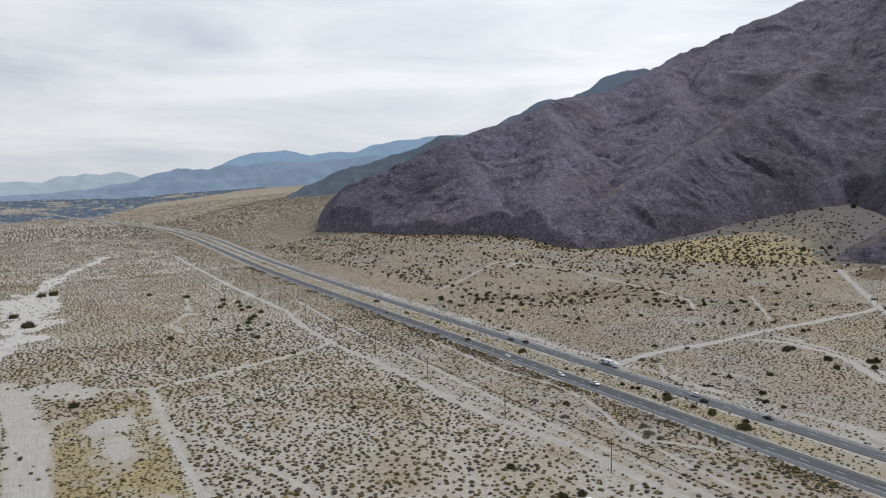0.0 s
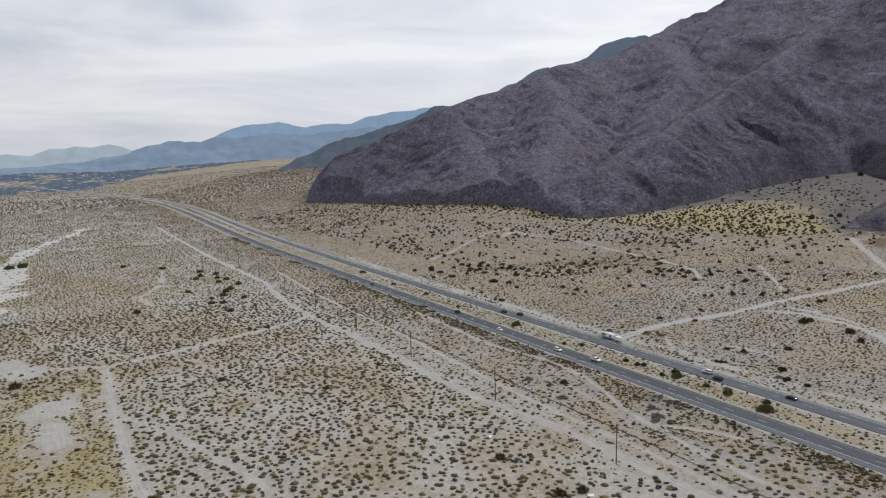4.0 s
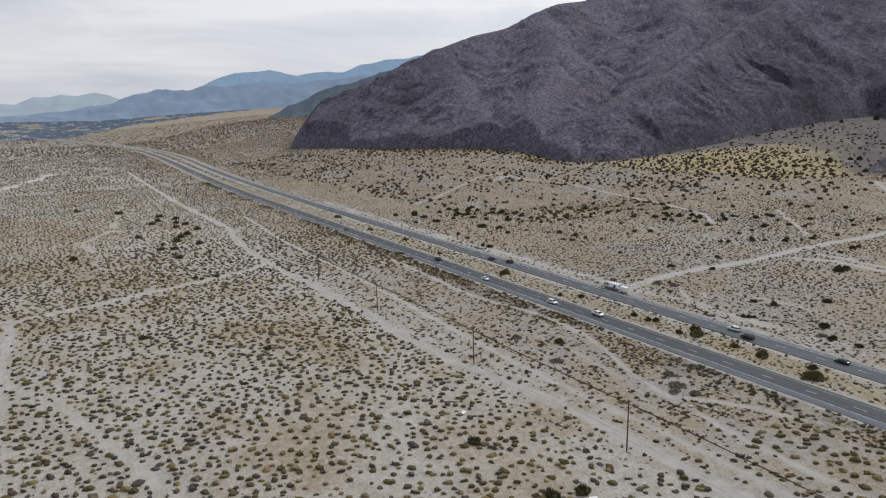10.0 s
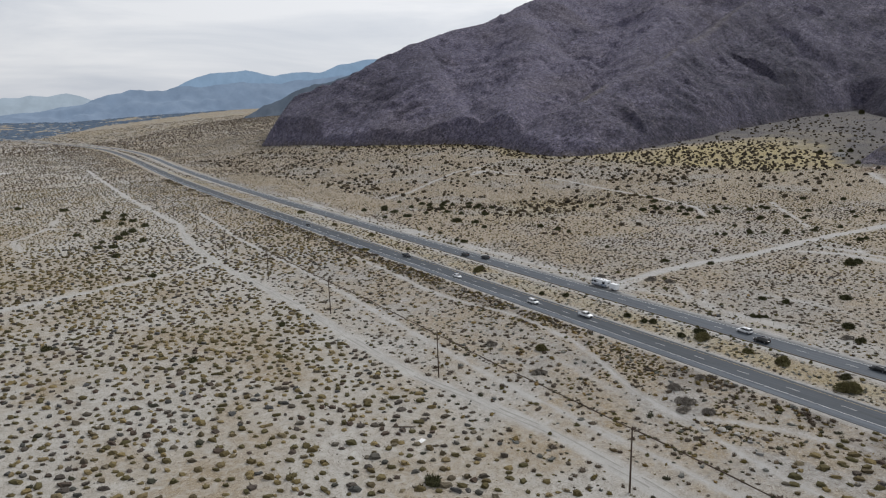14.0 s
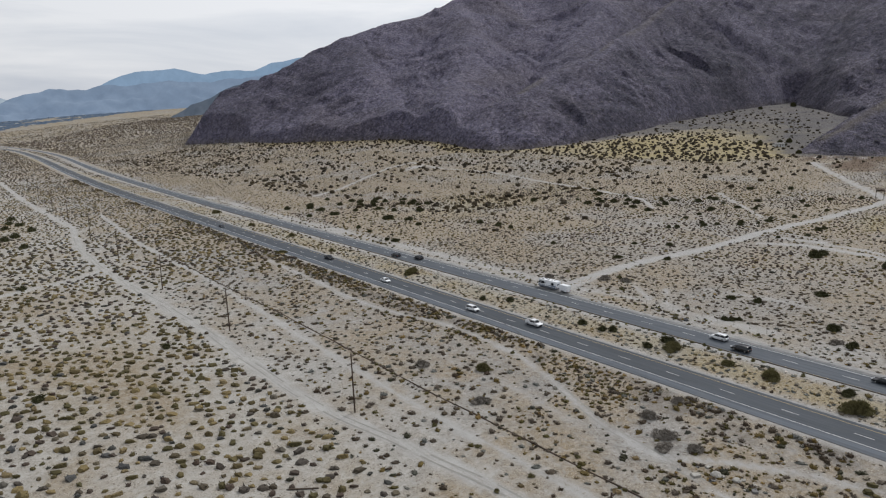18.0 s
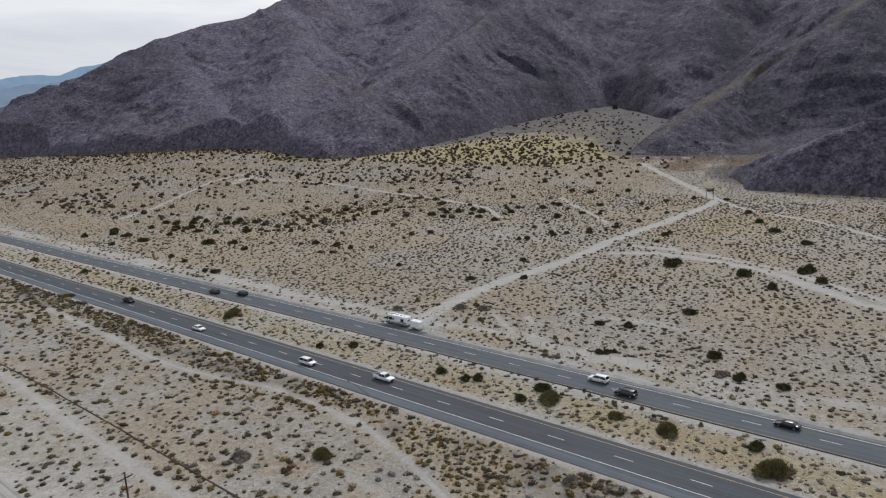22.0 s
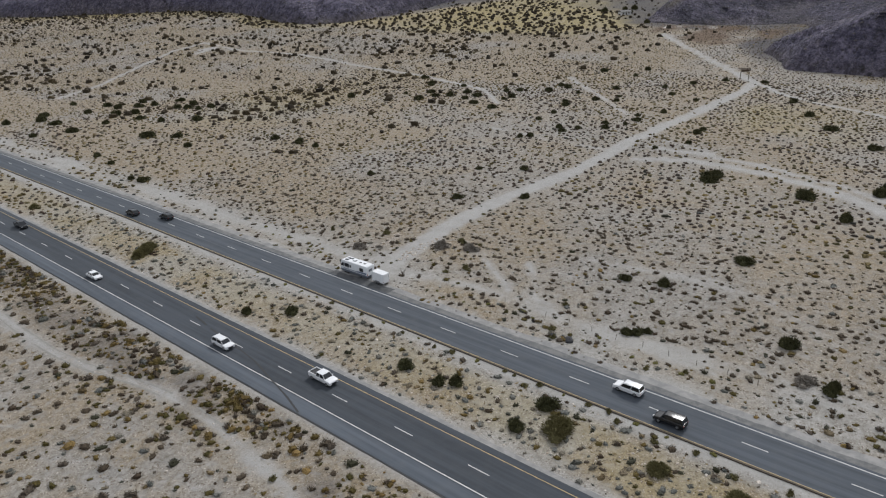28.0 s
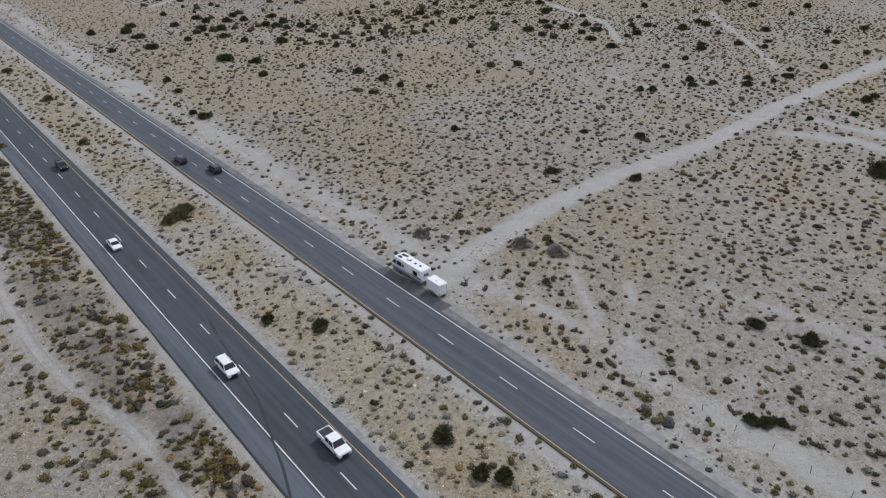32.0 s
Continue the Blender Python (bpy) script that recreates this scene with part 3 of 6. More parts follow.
give(ground_me, "rubble", np.maximum(rubble_mask(tx_, ty_), bank * np.clip((ty_ + 260) / 60, 0, 1) * np.clip((700 - ty_) / 200, 0, 1) * np.clip(2.6 * (fbm(tx_, ty_, 8, 3, 3) - 0.42), 0, 0.5) * (1 - bare_mask(tx_, ty_))))
give(ground_me, "tan", np.clip(np.maximum.reduce([tan_all, 0.6 * bank, 0.85 * duff, bank_stand * np.clip((ty_ + 260) / 60, 0, 1)]), 0, 1))
rust_bed = np.clip((within([(425, 92), (480, 62), (560, 62), (528, 98), (510, 128), (500, 160), (462, 158)], tx_, ty_) + 3) / 8, 0, 1)
give(ground_me, "rust", rust_bed * np.clip((fbm(tx_, ty_, 22, 8, 3) - 0.34) * 5, 0, 0.9))
give(ground_me, "chalk", np.clip((4.5 - np.hypot((tx_ - 492) / 1.6, ty_ - 150 + 0.9 * (tx_ - 492))) / 3, 0, 0.85) + np.clip((2.6 - np.hypot(tx_ - 505, ty_ - 120)) / 2, 0, 0.7))
tagged(new("ground", ground_me), "pale sandy desert floor with dirt tracks and washes", "ground", kind="structure")


# ------------------------------------------------------------------ mountains
RIDGES = [
    ([(190, 1062, 22), (250, 1077, 60), (335, 1088, 101), (430, 1099, 152), (545, 1110, 209), (650, 1121, 241), (730, 1131, 258), (850, 1146, 304), (915, 1154, 325),
      (1087, 1175, 352), (1300, 1200, 428), (1500, 1223, 487), (1650, 1241, 540), (1850, 1263, 640), (2140, 1297, 745)], 0.46),
    ([(335, 1088, 101), (262, 900, 38), (215, 760, 14)], 0.40),
    ([(430, 1099, 150), (360, 900, 82), (255, 640, 16)], 0.42),
    ([(545, 1110, 205), (440, 820, 106), (300, 520, 26)], 0.42),
]
RIDGES += [
    ([(850, 1146, 300), (640, 830, 180), (420, 600, 78), (330, 490, 26)], 0.45),
    ([(1300, 1200, 428), (1000, 850, 265), (760, 690, 165), (560, 560, 98)], 0.48),
    ([(345, 462, 22), (385, 490, 50), (420, 507, 71), (450, 512, 87), (555, 548, 117), (690, 592, 147), (760, 622, 170), (865, 656, 194), (960, 694, 228), (1056, 728, 258), (1158, 756, 294), (1330, 810, 345), (1600, 900, 440), (2000, 1000, 600)], 0.62),
]
RIDGES += [
    ([(680, 462, 44), (712, 474, 60), (760, 492, 73), (812, 510, 86), (870, 522, 95), (960, 560, 125), (1150, 650, 225)], 0.66),
    ([(2140, 1297, 745), (2200, 800, 700), (2050, 400, 560), (1700, 260, 400)], 0.5),
    ([(1700, 260, 400), (1350, 420, 260), (1090, 390, 135), (990, 350, 70)], 0.5),
    ([(508, 174, 13), (535, 171, 23), (560, 165, 35), (590, 163, 44), (620, 163, 51), (640, 162, 56), (680, 165, 64), (730, 168, 74), (820, 160, 99), (850, 115, 124), (880, 90, 148), (930, 70, 178), (1100, 40, 250), (1500, 80, 350), (1700, 260, 400)], 0.60),
]
RIDGES += [
    ([(492, 62, 4), (469, 49, 12), (418, -7, 34), (411, -26, 43), (404, -49, 50), (415, -120, 70), (470, -260, 120), (640, -420, 220)], 0.52),
    ([(470, -260, 120), (700, -300, 160), (1100, -200, 250), (1500, 0, 330)], 0.5),
]


# ravines beside the spurs: plan line, depth, width
CUTS = [
    ([(400, 535), (450, 565), (560, 612), (700, 660), (870, 725), (1060, 800), (1330, 900)], 17, 42),
    ([(620, 500), (760, 545), (900, 600), (1100, 690), (1400, 780)], 12, 30),
    ([(300, 640), (420, 780), (560, 960), (640, 1080)], 8, 32),
    ([(420, 600), (560, 720), (760, 880), (1000, 1060)], 12, 34),
    ([(260, 790), (330, 930), (400, 1060)], 5, 24),
    ([(930, 420), (1100, 500), (1400, 560), (1800, 640)], 22, 60),
    ([(700, 215), (900, 240), (1200, 290), (1500, 340)], 18, 40),
]


def rock_z(x, y):
    """Height of the rock mass: the upper hull of its ridges, each with ribs and gullies running down from its crest."""
    x, y = np.asarray(x, float), np.asarray(y, float)
    out, gap = np.full(np.shape(x), -50.0), np.full(np.shape(x), 200.0)
    warp_x = x + (fbm(x, y, 130, 5, 3) - 0.5) * 30
    warp_y = y + (fbm(x, y, 130, 8, 3) - 0.5) * 30
    for k, (line, slope) in enumerate(RIDGES):
        hull, dist, run, s0 = np.full(np.shape(x), -400.0), np.zeros(np.shape(x)), np.zeros(np.shape(x)), 0.0
        for (ax, ay, az), (bx, by, bz) in zip(line, line[1:]):
            ll = (bx - ax) ** 2 + (by - ay) ** 2
            u = np.clip(((warp_x - ax) * (bx - ax) + (warp_y - ay) * (by - ay)) / ll, 0, 1)
            d = np.hypot(warp_x - ax - u * (bx - ax), warp_y - ay - u * (by - ay))
            h = az + u * (bz - az) - slope * (np.sqrt(d * d + 144) - 12)
            hit = h > hull
            hull, dist, run = np.where(hit, h, hull), np.where(hit, d, dist), np.where(hit, s0 + u * ll ** 0.5, run)
            s0 += ll ** 0.5
        bend = run + (fbm(x, y, 60, (k + 3) % 12, 3) - 0.5) * 55
        rib = np.minimum(np.abs(fbm(bend + 997 * k, dist * 0.22, 64, (k + 1) % 12, 3) - 0.5) * 2, 0.55)
        small = np.minimum(np.abs(fbm(bend + 991 * k, dist * 0.3, 21, (k + 6) % 12, 2) - 0.5) * 2, 0.6)
        reach = np.clip((dist - 6) / 90, 0, 1)
        hull = hull + reach * ((rib - 0.26) * 33 + (small - 0.26) * 8)
        gap = np.where(hull > out, dist, gap)
        out = np.maximum(out, hull)
    for line, depth, wide in CUTS:
        d, leg = along(line, warp_x * 0.6 + x * 0.4, warp_y * 0.6 + y * 0.4)
        out = out - depth * np.clip(leg * 2, 0, 1) * np.exp(-(d / wide) ** 2)
    base = ground_z(x, y)
    deep = within(FOOT, x, y) + (fbm(x, y, 40, 4, 2) - 0.5) * 10
    calm = 0.25 + 0.75 * np.clip((gap - 5) / 50, 0, 1)
    over = np.clip((out - 12) / 70, 0, 1) * np.clip(deep / 50, 0, 1) * calm
    out = out + over * ((fbm(x, y, 34, 7, 3) - 0.5) * 7 + np.clip(fbm(x, y, 24, 2, 3) - 0.56, 0, 1) * 20 * np.clip((fbm(x, y, 120, 10, 2) - 0.40) * 6, 0, 1))
    out = out + np.clip(out / 20, 0, 1) * calm * ((fbm(x, y, 14, 9, 2) - 0.5) * 3.6 + (vnoise(x, y, 6, 3) - 0.5) * 2.0)
    spur_foot = np.clip((x - 490) / 30, 0, 1) * np.clip((y - 55) / 30, 0, 1) * np.clip((178 - y) / 10, 0, 1)
    out = np.maximum(out, base + np.clip(deep * 0.3, -8, 14) * (1 - 0.8 * spur_foot))
    return np.where((deep > 0) & (y < 1412), np.minimum(out, base + 1.3 * deep), base - 6)


mx = np.concatenate([np.arange(95, 1000, 4.0), np.arange(1000, 2260, 10.0)])
my = np.concatenate([np.arange(-440, -140, 8.0), np.arange(-140, 1000, 4.0), np.arange(1000, 1420, 7.0)])
MX, MY = np.meshgrid(mx, my, indexing="ij")
mz = np.minimum(rock_z(MX, MY), 1200)
mv = np.stack([MX, MY, np.maximum(mz, -6)], -1).reshape(-1, 3)
mf = grid_faces(len(mx), len(my))
keep = (mv[mf][:, :, 2] > ground_z(MX, MY).ravel()[mf] - 7).any(1)
mountain_me = mesh_from("mountain", mv, mf[keep], ROCK)
spur_d, _ = along([(535, 171), (560, 165), (600, 163), (640, 162), (730, 168), (820, 160), (850, 115), (880, 90), (930, 70), (1100, 40)], MX.ravel(), MY.ravel())
straw = np.clip((mv[:, 2] - ground_z(MX, MY).ravel() - 1) / -4 + 1.2, 0, 1) * 0.5 + 0.7 * np.clip((10 - spur_d) / 8, 0, 1)
# the main crest's highlight, put into the colour as a broken straw-pale line
crest_d, _ = along([(450, 512), (555, 548), (690, 592), (865, 656), (1056, 728), (1330, 810)], MX.ravel(), MY.ravel())
straw = np.maximum(straw, 0.5 * np.clip((9 - crest_d) / 7, 0, 1) * np.clip((fbm(MX.ravel(), MY.ravel(), 60, 9, 2) - 0.4) * 5, 0, 1))
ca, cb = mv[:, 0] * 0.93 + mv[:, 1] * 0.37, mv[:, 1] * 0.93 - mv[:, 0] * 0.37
crag_shade = np.clip((fbm(ca / 2.6, cb, 150, 10, 4) - 0.54) * 5, 0, 0.45) * np.clip((mv[:, 2] - 30) / 40, 0, 1)
# dark crag lines; the ravine's and spur face's shade is painted in too
CRAGS_AND_SHADE = [
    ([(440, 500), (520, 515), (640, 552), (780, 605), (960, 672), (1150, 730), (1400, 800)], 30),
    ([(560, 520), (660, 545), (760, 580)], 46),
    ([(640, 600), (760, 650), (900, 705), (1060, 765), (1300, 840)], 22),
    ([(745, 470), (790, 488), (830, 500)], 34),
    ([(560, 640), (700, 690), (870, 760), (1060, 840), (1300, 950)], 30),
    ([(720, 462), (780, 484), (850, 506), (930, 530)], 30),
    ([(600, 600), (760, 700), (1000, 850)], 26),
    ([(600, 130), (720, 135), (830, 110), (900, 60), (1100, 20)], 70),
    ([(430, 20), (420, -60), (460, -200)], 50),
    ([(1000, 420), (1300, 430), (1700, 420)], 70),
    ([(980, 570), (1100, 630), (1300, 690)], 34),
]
for line, reach in CRAGS_AND_SHADE:
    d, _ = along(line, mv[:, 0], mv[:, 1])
    crag_shade = np.maximum(crag_shade, 0.52 * np.clip((reach * (0.2 + 1.6 * fbm(ca / 2, cb, 60, 3, 3)) - d) / 40, 0, 1) * np.clip(0.25 + 1.9 * (fbm(mv[:, 0], mv[:, 1], 22, 5, 3) - 0.2), 0, 1))
# shade of the right-hand faces, put into the rock colour with uneven edges
shaded_side = np.clip((mv[:, 0] - 500) / 120, 0, 1) * np.clip((520 - mv[:, 1]) / 60, 0, 1) * np.clip(0.4 + 1.2 * fbm(ca / 2, cb, 90, 1, 4), 0, 1)
crag_shade = np.maximum(crag_shade, 0.30 * shaded_side)
# likewise painted shade: the slopes in front of and beyond the main crest
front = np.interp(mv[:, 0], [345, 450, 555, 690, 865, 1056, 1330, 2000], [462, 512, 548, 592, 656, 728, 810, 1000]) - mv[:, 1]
crag_shade = np.maximum(crag_shade, np.clip((front - 4) / 26, 0, 1) * np.clip((mv[:, 0] - 380) / 120, 0, 1) * np.clip(0.38 + 2.2 * (fbm(ca / 2, cb, 44, 6, 4) - 0.5), 0.05, 0.75))
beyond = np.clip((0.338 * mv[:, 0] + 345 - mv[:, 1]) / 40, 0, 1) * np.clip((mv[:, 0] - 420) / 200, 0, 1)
crag_shade = np.maximum(crag_shade, beyond * np.clip(0.50 + 1.5 * (fbm(ca / 2, cb, 70, 4, 4) - 0.5), 0.1, 1))
# the spur's dark right face: its shade is put into the rock colour
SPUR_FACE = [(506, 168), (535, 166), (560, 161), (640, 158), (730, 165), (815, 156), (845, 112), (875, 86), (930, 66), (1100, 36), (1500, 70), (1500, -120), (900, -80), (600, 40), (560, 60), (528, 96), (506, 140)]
crag_shade = np.maximum(crag_shade, np.clip((within(SPUR_FACE, mv[:, 0], mv[:, 1]) + 4) / 14, 0, 1) * np.clip(0.85 + 0.6 * (fbm(ca / 2, cb, 50, 2, 4) - 0.5) * 2, 0.45, 1))
give(mountain_me, "crag_shade", crag_shade)
give(mountain_me, "straw", np.clip(straw * (1 - 0.8 * crag_shade * (spur_d > 9)) * (0.3 + 1.2 * fbm(mv[:, 0], mv[:, 1], 30, 2, 3)), 0, 1))
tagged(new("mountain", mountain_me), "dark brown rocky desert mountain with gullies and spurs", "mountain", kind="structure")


def range_of_hills(name, label, crest, dist, depth, material, seed, rough=14.0, base=-20.0):
    """A far range: a crest given by bearing and height, with a rough face that comes down towards the valley."""
    az = np.linspace(crest[0][0], crest[-1][0], 220)
    top = np.interp(az, [c[0] for c in crest], [c[1] for c in crest])
    rows = 30
    vv = []
    for k in range(rows):
        u = k / (rows - 1)                       # 0 at the crest, 1 at the foot
        r = dist - depth * u
        x, y = -250 + r * np.sin(np.radians(az)), -250 + r * np.cos(np.radians(az))
        nz = (fbm(az * 40, u * 300 + 0 * az, 60, seed, 5) - 0.5) * 2.4 + (fbm(x, y, 90, seed + 2, 3) - 0.5) * 1.1
        z = base + (top - base) * (1 - u) ** 1.15 + nz * rough * (0.9 + 2.2 * u * (1 - u) * 2)
        vv.append(np.stack([x, y, z], -1))
    vv = np.concatenate(vv)
    me = mesh_from(name, vv, grid_faces(rows, len(az)), material)
    return tagged(new(name, me), label, "mountain range", kind="structure")


def crest(pairs, dist, eye=108.0):
    return [(a, eye + dist * math.tan(radians(e))) for a, e in pairs]


# painted haze: each range's bluish emission stands in for the air before it
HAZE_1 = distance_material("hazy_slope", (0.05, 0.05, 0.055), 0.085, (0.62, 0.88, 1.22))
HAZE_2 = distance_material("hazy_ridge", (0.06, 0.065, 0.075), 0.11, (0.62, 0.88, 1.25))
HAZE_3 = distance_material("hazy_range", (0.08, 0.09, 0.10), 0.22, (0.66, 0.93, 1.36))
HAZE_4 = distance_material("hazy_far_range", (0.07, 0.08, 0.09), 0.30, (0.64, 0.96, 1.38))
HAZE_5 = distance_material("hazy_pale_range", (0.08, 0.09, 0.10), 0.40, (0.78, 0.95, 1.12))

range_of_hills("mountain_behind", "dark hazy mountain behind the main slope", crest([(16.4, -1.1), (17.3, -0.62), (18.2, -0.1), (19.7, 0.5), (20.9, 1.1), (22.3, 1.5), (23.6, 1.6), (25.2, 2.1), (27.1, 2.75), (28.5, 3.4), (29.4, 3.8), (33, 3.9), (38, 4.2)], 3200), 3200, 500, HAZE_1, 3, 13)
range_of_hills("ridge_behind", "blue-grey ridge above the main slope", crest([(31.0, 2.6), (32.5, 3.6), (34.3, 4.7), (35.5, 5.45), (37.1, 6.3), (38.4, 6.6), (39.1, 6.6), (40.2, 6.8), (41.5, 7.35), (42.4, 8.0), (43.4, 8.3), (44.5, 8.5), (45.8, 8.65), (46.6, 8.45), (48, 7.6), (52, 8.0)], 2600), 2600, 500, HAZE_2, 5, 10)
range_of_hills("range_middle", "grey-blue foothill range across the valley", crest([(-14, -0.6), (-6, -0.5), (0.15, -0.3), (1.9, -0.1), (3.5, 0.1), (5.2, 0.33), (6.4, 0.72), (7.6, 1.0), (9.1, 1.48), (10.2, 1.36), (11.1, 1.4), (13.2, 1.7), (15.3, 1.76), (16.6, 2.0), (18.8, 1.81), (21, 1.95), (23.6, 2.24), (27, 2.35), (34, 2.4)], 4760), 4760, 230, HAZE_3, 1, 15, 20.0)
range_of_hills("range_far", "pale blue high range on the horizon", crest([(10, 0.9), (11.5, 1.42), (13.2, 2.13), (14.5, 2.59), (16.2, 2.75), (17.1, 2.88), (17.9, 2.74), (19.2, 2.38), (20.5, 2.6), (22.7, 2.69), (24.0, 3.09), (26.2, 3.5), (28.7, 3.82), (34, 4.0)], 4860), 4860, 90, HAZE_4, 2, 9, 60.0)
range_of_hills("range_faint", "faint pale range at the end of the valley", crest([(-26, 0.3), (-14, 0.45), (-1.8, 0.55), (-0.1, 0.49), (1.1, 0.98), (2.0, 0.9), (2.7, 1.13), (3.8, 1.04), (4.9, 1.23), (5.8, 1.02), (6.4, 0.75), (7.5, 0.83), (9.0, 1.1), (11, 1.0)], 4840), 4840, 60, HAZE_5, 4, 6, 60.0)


# ------------------------------------------------------------------ roads
def ribbon(name, x_of, lo, hi, offsets, lift, material, parent=None, label="", ragged=0.0, step=10.0):
    """A strip that follows a road: offsets are its two edges, with its sides going down into the ground."""
    ys = np.arange(lo, hi + 0.1, step)
    xs = x_of(ys)
    z = ground_z(xs, ys) + lift
    e0 = offsets[0] + ragged * (fbm(xs, ys, 6, 1, 3) - 0.5) * 2
    e1 = offsets[1] + ragged * (fbm(xs, ys, 6, 5, 3) - 0.5) * 2
    cols = [np.stack([xs + e0, ys, z - 0.45], -1), np.stack([xs + e0, ys, z], -1), np.stack([xs + (e0 + e1) / 2, ys, z + 0.01], -1),
            np.stack([xs + e1, ys, z], -1), np.stack([xs + e1, ys, z - 0.45], -1)]
    vv = np.stack(cols, 0).reshape(-1, 3)
    ob = new(name, mesh_from(name, vv, grid_faces(5, len(ys))[:, ::-1], material, smooth=False))
    if parent:
        ob.parent = parent
    if label:
        tagged(ob, label)
    return ob


def build_road(name, x_of, asphalt, label, left, right, y_off, w_off):
    road = ribbon(name, x_of, -1400, 4300, (left, right), 0.07, asphalt, ragged=0.0)
    tagged(road, label, "road", kind="structure")
    ribbon("edge_line", x_of, -1400, 2600, (w_off - 0.09, w_off + 0.09), 0.086, WHITE_LINE, road, "worn white edge line")
    ribbon("edge_line", x_of, -1400, 2600, (y_off - 0.065, y_off + 0.065), 0.086, YELLOW_LINE, road, "yellow edge line")
    return road


road_near = build_road("road_near", near_x, ASPHALT_NEAR, "dark asphalt roadway with two lanes and a wide shoulder", -7.15, 5.2, 3.8, -3.8)
road_far = build_road("road_far", far_x, ASPHALT_FAR, "grey asphalt roadway with two lanes and a gravel shoulder", -4.56, 4.7, -4.35, 4.0)
ribbon("verge", far_x, -600, 900, (4.4, 6.2), 0.060, WORN_DARK, road_far, "worn grey paved shoulder fading into dust", 0.45, 1.5)
ribbon("verge", far_x, -600, 900, (5.6, 8.0), 0.048, WORN, road_far, "grey shoulder of broken asphalt and dust", 0.6, 1.5)
ribbon("pull_out", far_x, -3, 16, (4.4, 6.9), 0.066, STAINED, road_far, "dark stained asphalt beside the motorhome", 1.3, 0.7)
ribbon("verge", near_x, -600, 900, (4.9, 6.1), 0.052, WORN, road_near, "grey shoulder of broken asphalt and dust", 0.3, 1.5)
ribbon("shoulder", near_x, -1400, 1500, (-7.1, -4.1), 0.080, ASPHALT_SIDE, road_near, "lighter grey paved shoulder", 0.0)


# ------------------------------------------------------------------ building helpers
def part(name, bm, material, parent=None, label="", smooth=False):
    me = bpy.data.meshes.new(name)
    bm.to_mesh(me)
    bm.free()
    for f in me.polygons:
        f.use_smooth = smooth
    me.materials.append(material)
    ob = new(name, me)
    if parent is not None:
        ob.parent = parent
    if label:
        tagged(ob, label)
    return ob


def add_box(bm, lo, hi, bevel=0.0, top=None):
    """A box from corner to corner; top = (dx, dy) draws its upper face in by that much a side."""
    v = bmesh.ops.create_cube(bm, size=1.0)["verts"]
    for k in v:
        up = k.co.z > 0
        k.co = Vector([lo[i] + (k.co[i] + 0.5) * (hi[i] - lo[i]) for i in range(3)])
        if up and top:
            k.co.x += top[0] if k.co.x < (lo[0] + hi[0]) / 2 else -top[0]
            k.co.y += top[1] if k.co.y < (lo[1] + hi[1]) / 2 else -top[1]
    if bevel:
        edges = list({e for k in v for e in k.link_edges})
        bmesh.ops.bevel(bm, geom=edges, offset=bevel, segments=2, affect='EDGES', profile=0.6)
    return bm


def add_rod(bm, a, b, r0, r1=None, seg=8):
    """A tapered round bar between two places."""
    a, b = Vector(a), Vector(b)
    m = Matrix.Translation((a + b) / 2) @ (b - a).to_track_quat('Z', 'Y').to_matrix().to_4x4()
    bmesh.ops.create_cone(bm, cap_ends=True, segments=seg, radius1=r0, radius2=r0 if r1 is None else r1, depth=(b - a).length, matrix=m)
    return bm


def add_prism(bm, outline, x0, x1, bevel=0.0):
    """A side outline of (y, z) drawn out from x0 to x1."""
    n = len(outline)
    va = [bm.verts.new((x0, y, z)) for y, z in outline]
    vb = [bm.verts.new((x1, y, z)) for y, z in outline]
    bm.faces.new(va)
    bm.faces.new(vb[::-1])
    for k in range(n):
        bm.faces.new((va[k], vb[k], vb[(k + 1) % n], va[(k + 1) % n]))
    bmesh.ops.recalc_face_normals(bm, faces=bm.faces)
    if bevel:
        bmesh.ops.bevel(bm, geom=list(bm.edges), offset=bevel, segments=2, affect='EDGES', profile=0.6)
    return bm


def bm_():
    return bmesh.new()


def box(lo, hi, bevel=0.0, top=None):
    return add_box(bm_(), lo, hi, bevel, top)


def empty(name, label, category, group=""):
    return tagged(new(name), label, category, group)


def z_at(x, y):
    return float(ground_z(x, y))


# ------------------------------------------------------------------ materials of the things
def scrub_material(name, stops, rough=0.95):
    m, n, l, b = mat(name, rough, 0, 0.15)
    p = where_node(n)
    t = attr_node(n, "tint")
    col = ramp_node(n, l, t, stops)
    f = noise_node(n, l, 5.0, 3, 0.7, p)
    col = mix_node(n, l, 1.0, col, ramp_node(n, l, f, [(0.32, (0.50, 0.48, 0.47)), (0.68, (1.42, 1.40, 1.38))]), 'MULTIPLY')
    l.new(col, b.inputs["Base Color"])
    return m


SCRUB = scrub_material("dry_scrub", [(0.0, (0.062, 0.044, 0.033)), (0.16, (0.072, 0.055, 0.043)), (0.34, (0.066, 0.058, 0.050)), (0.48, (0.092, 0.072, 0.034)), (0.60, (0.066, 0.060, 0.028)),
                                     (0.74, (0.195, 0.150, 0.072)), (0.88, (0.070, 0.071, 0.070)), (1.0, (0.034, 0.034, 0.020))])
BRUSH = scrub_material("grey_brown_brush", [(0.0, (0.052, 0.038, 0.026)), (0.16, (0.068, 0.054, 0.038)), (0.34, (0.080, 0.066, 0.052)), (0.48, (0.118, 0.084, 0.030)), (0.60, (0.060, 0.053, 0.018)),
                                         (0.74, (0.205, 0.140, 0.056)), (0.88, (0.138, 0.143, 0.134)), (1.0, (0.038, 0.038, 0.023))])
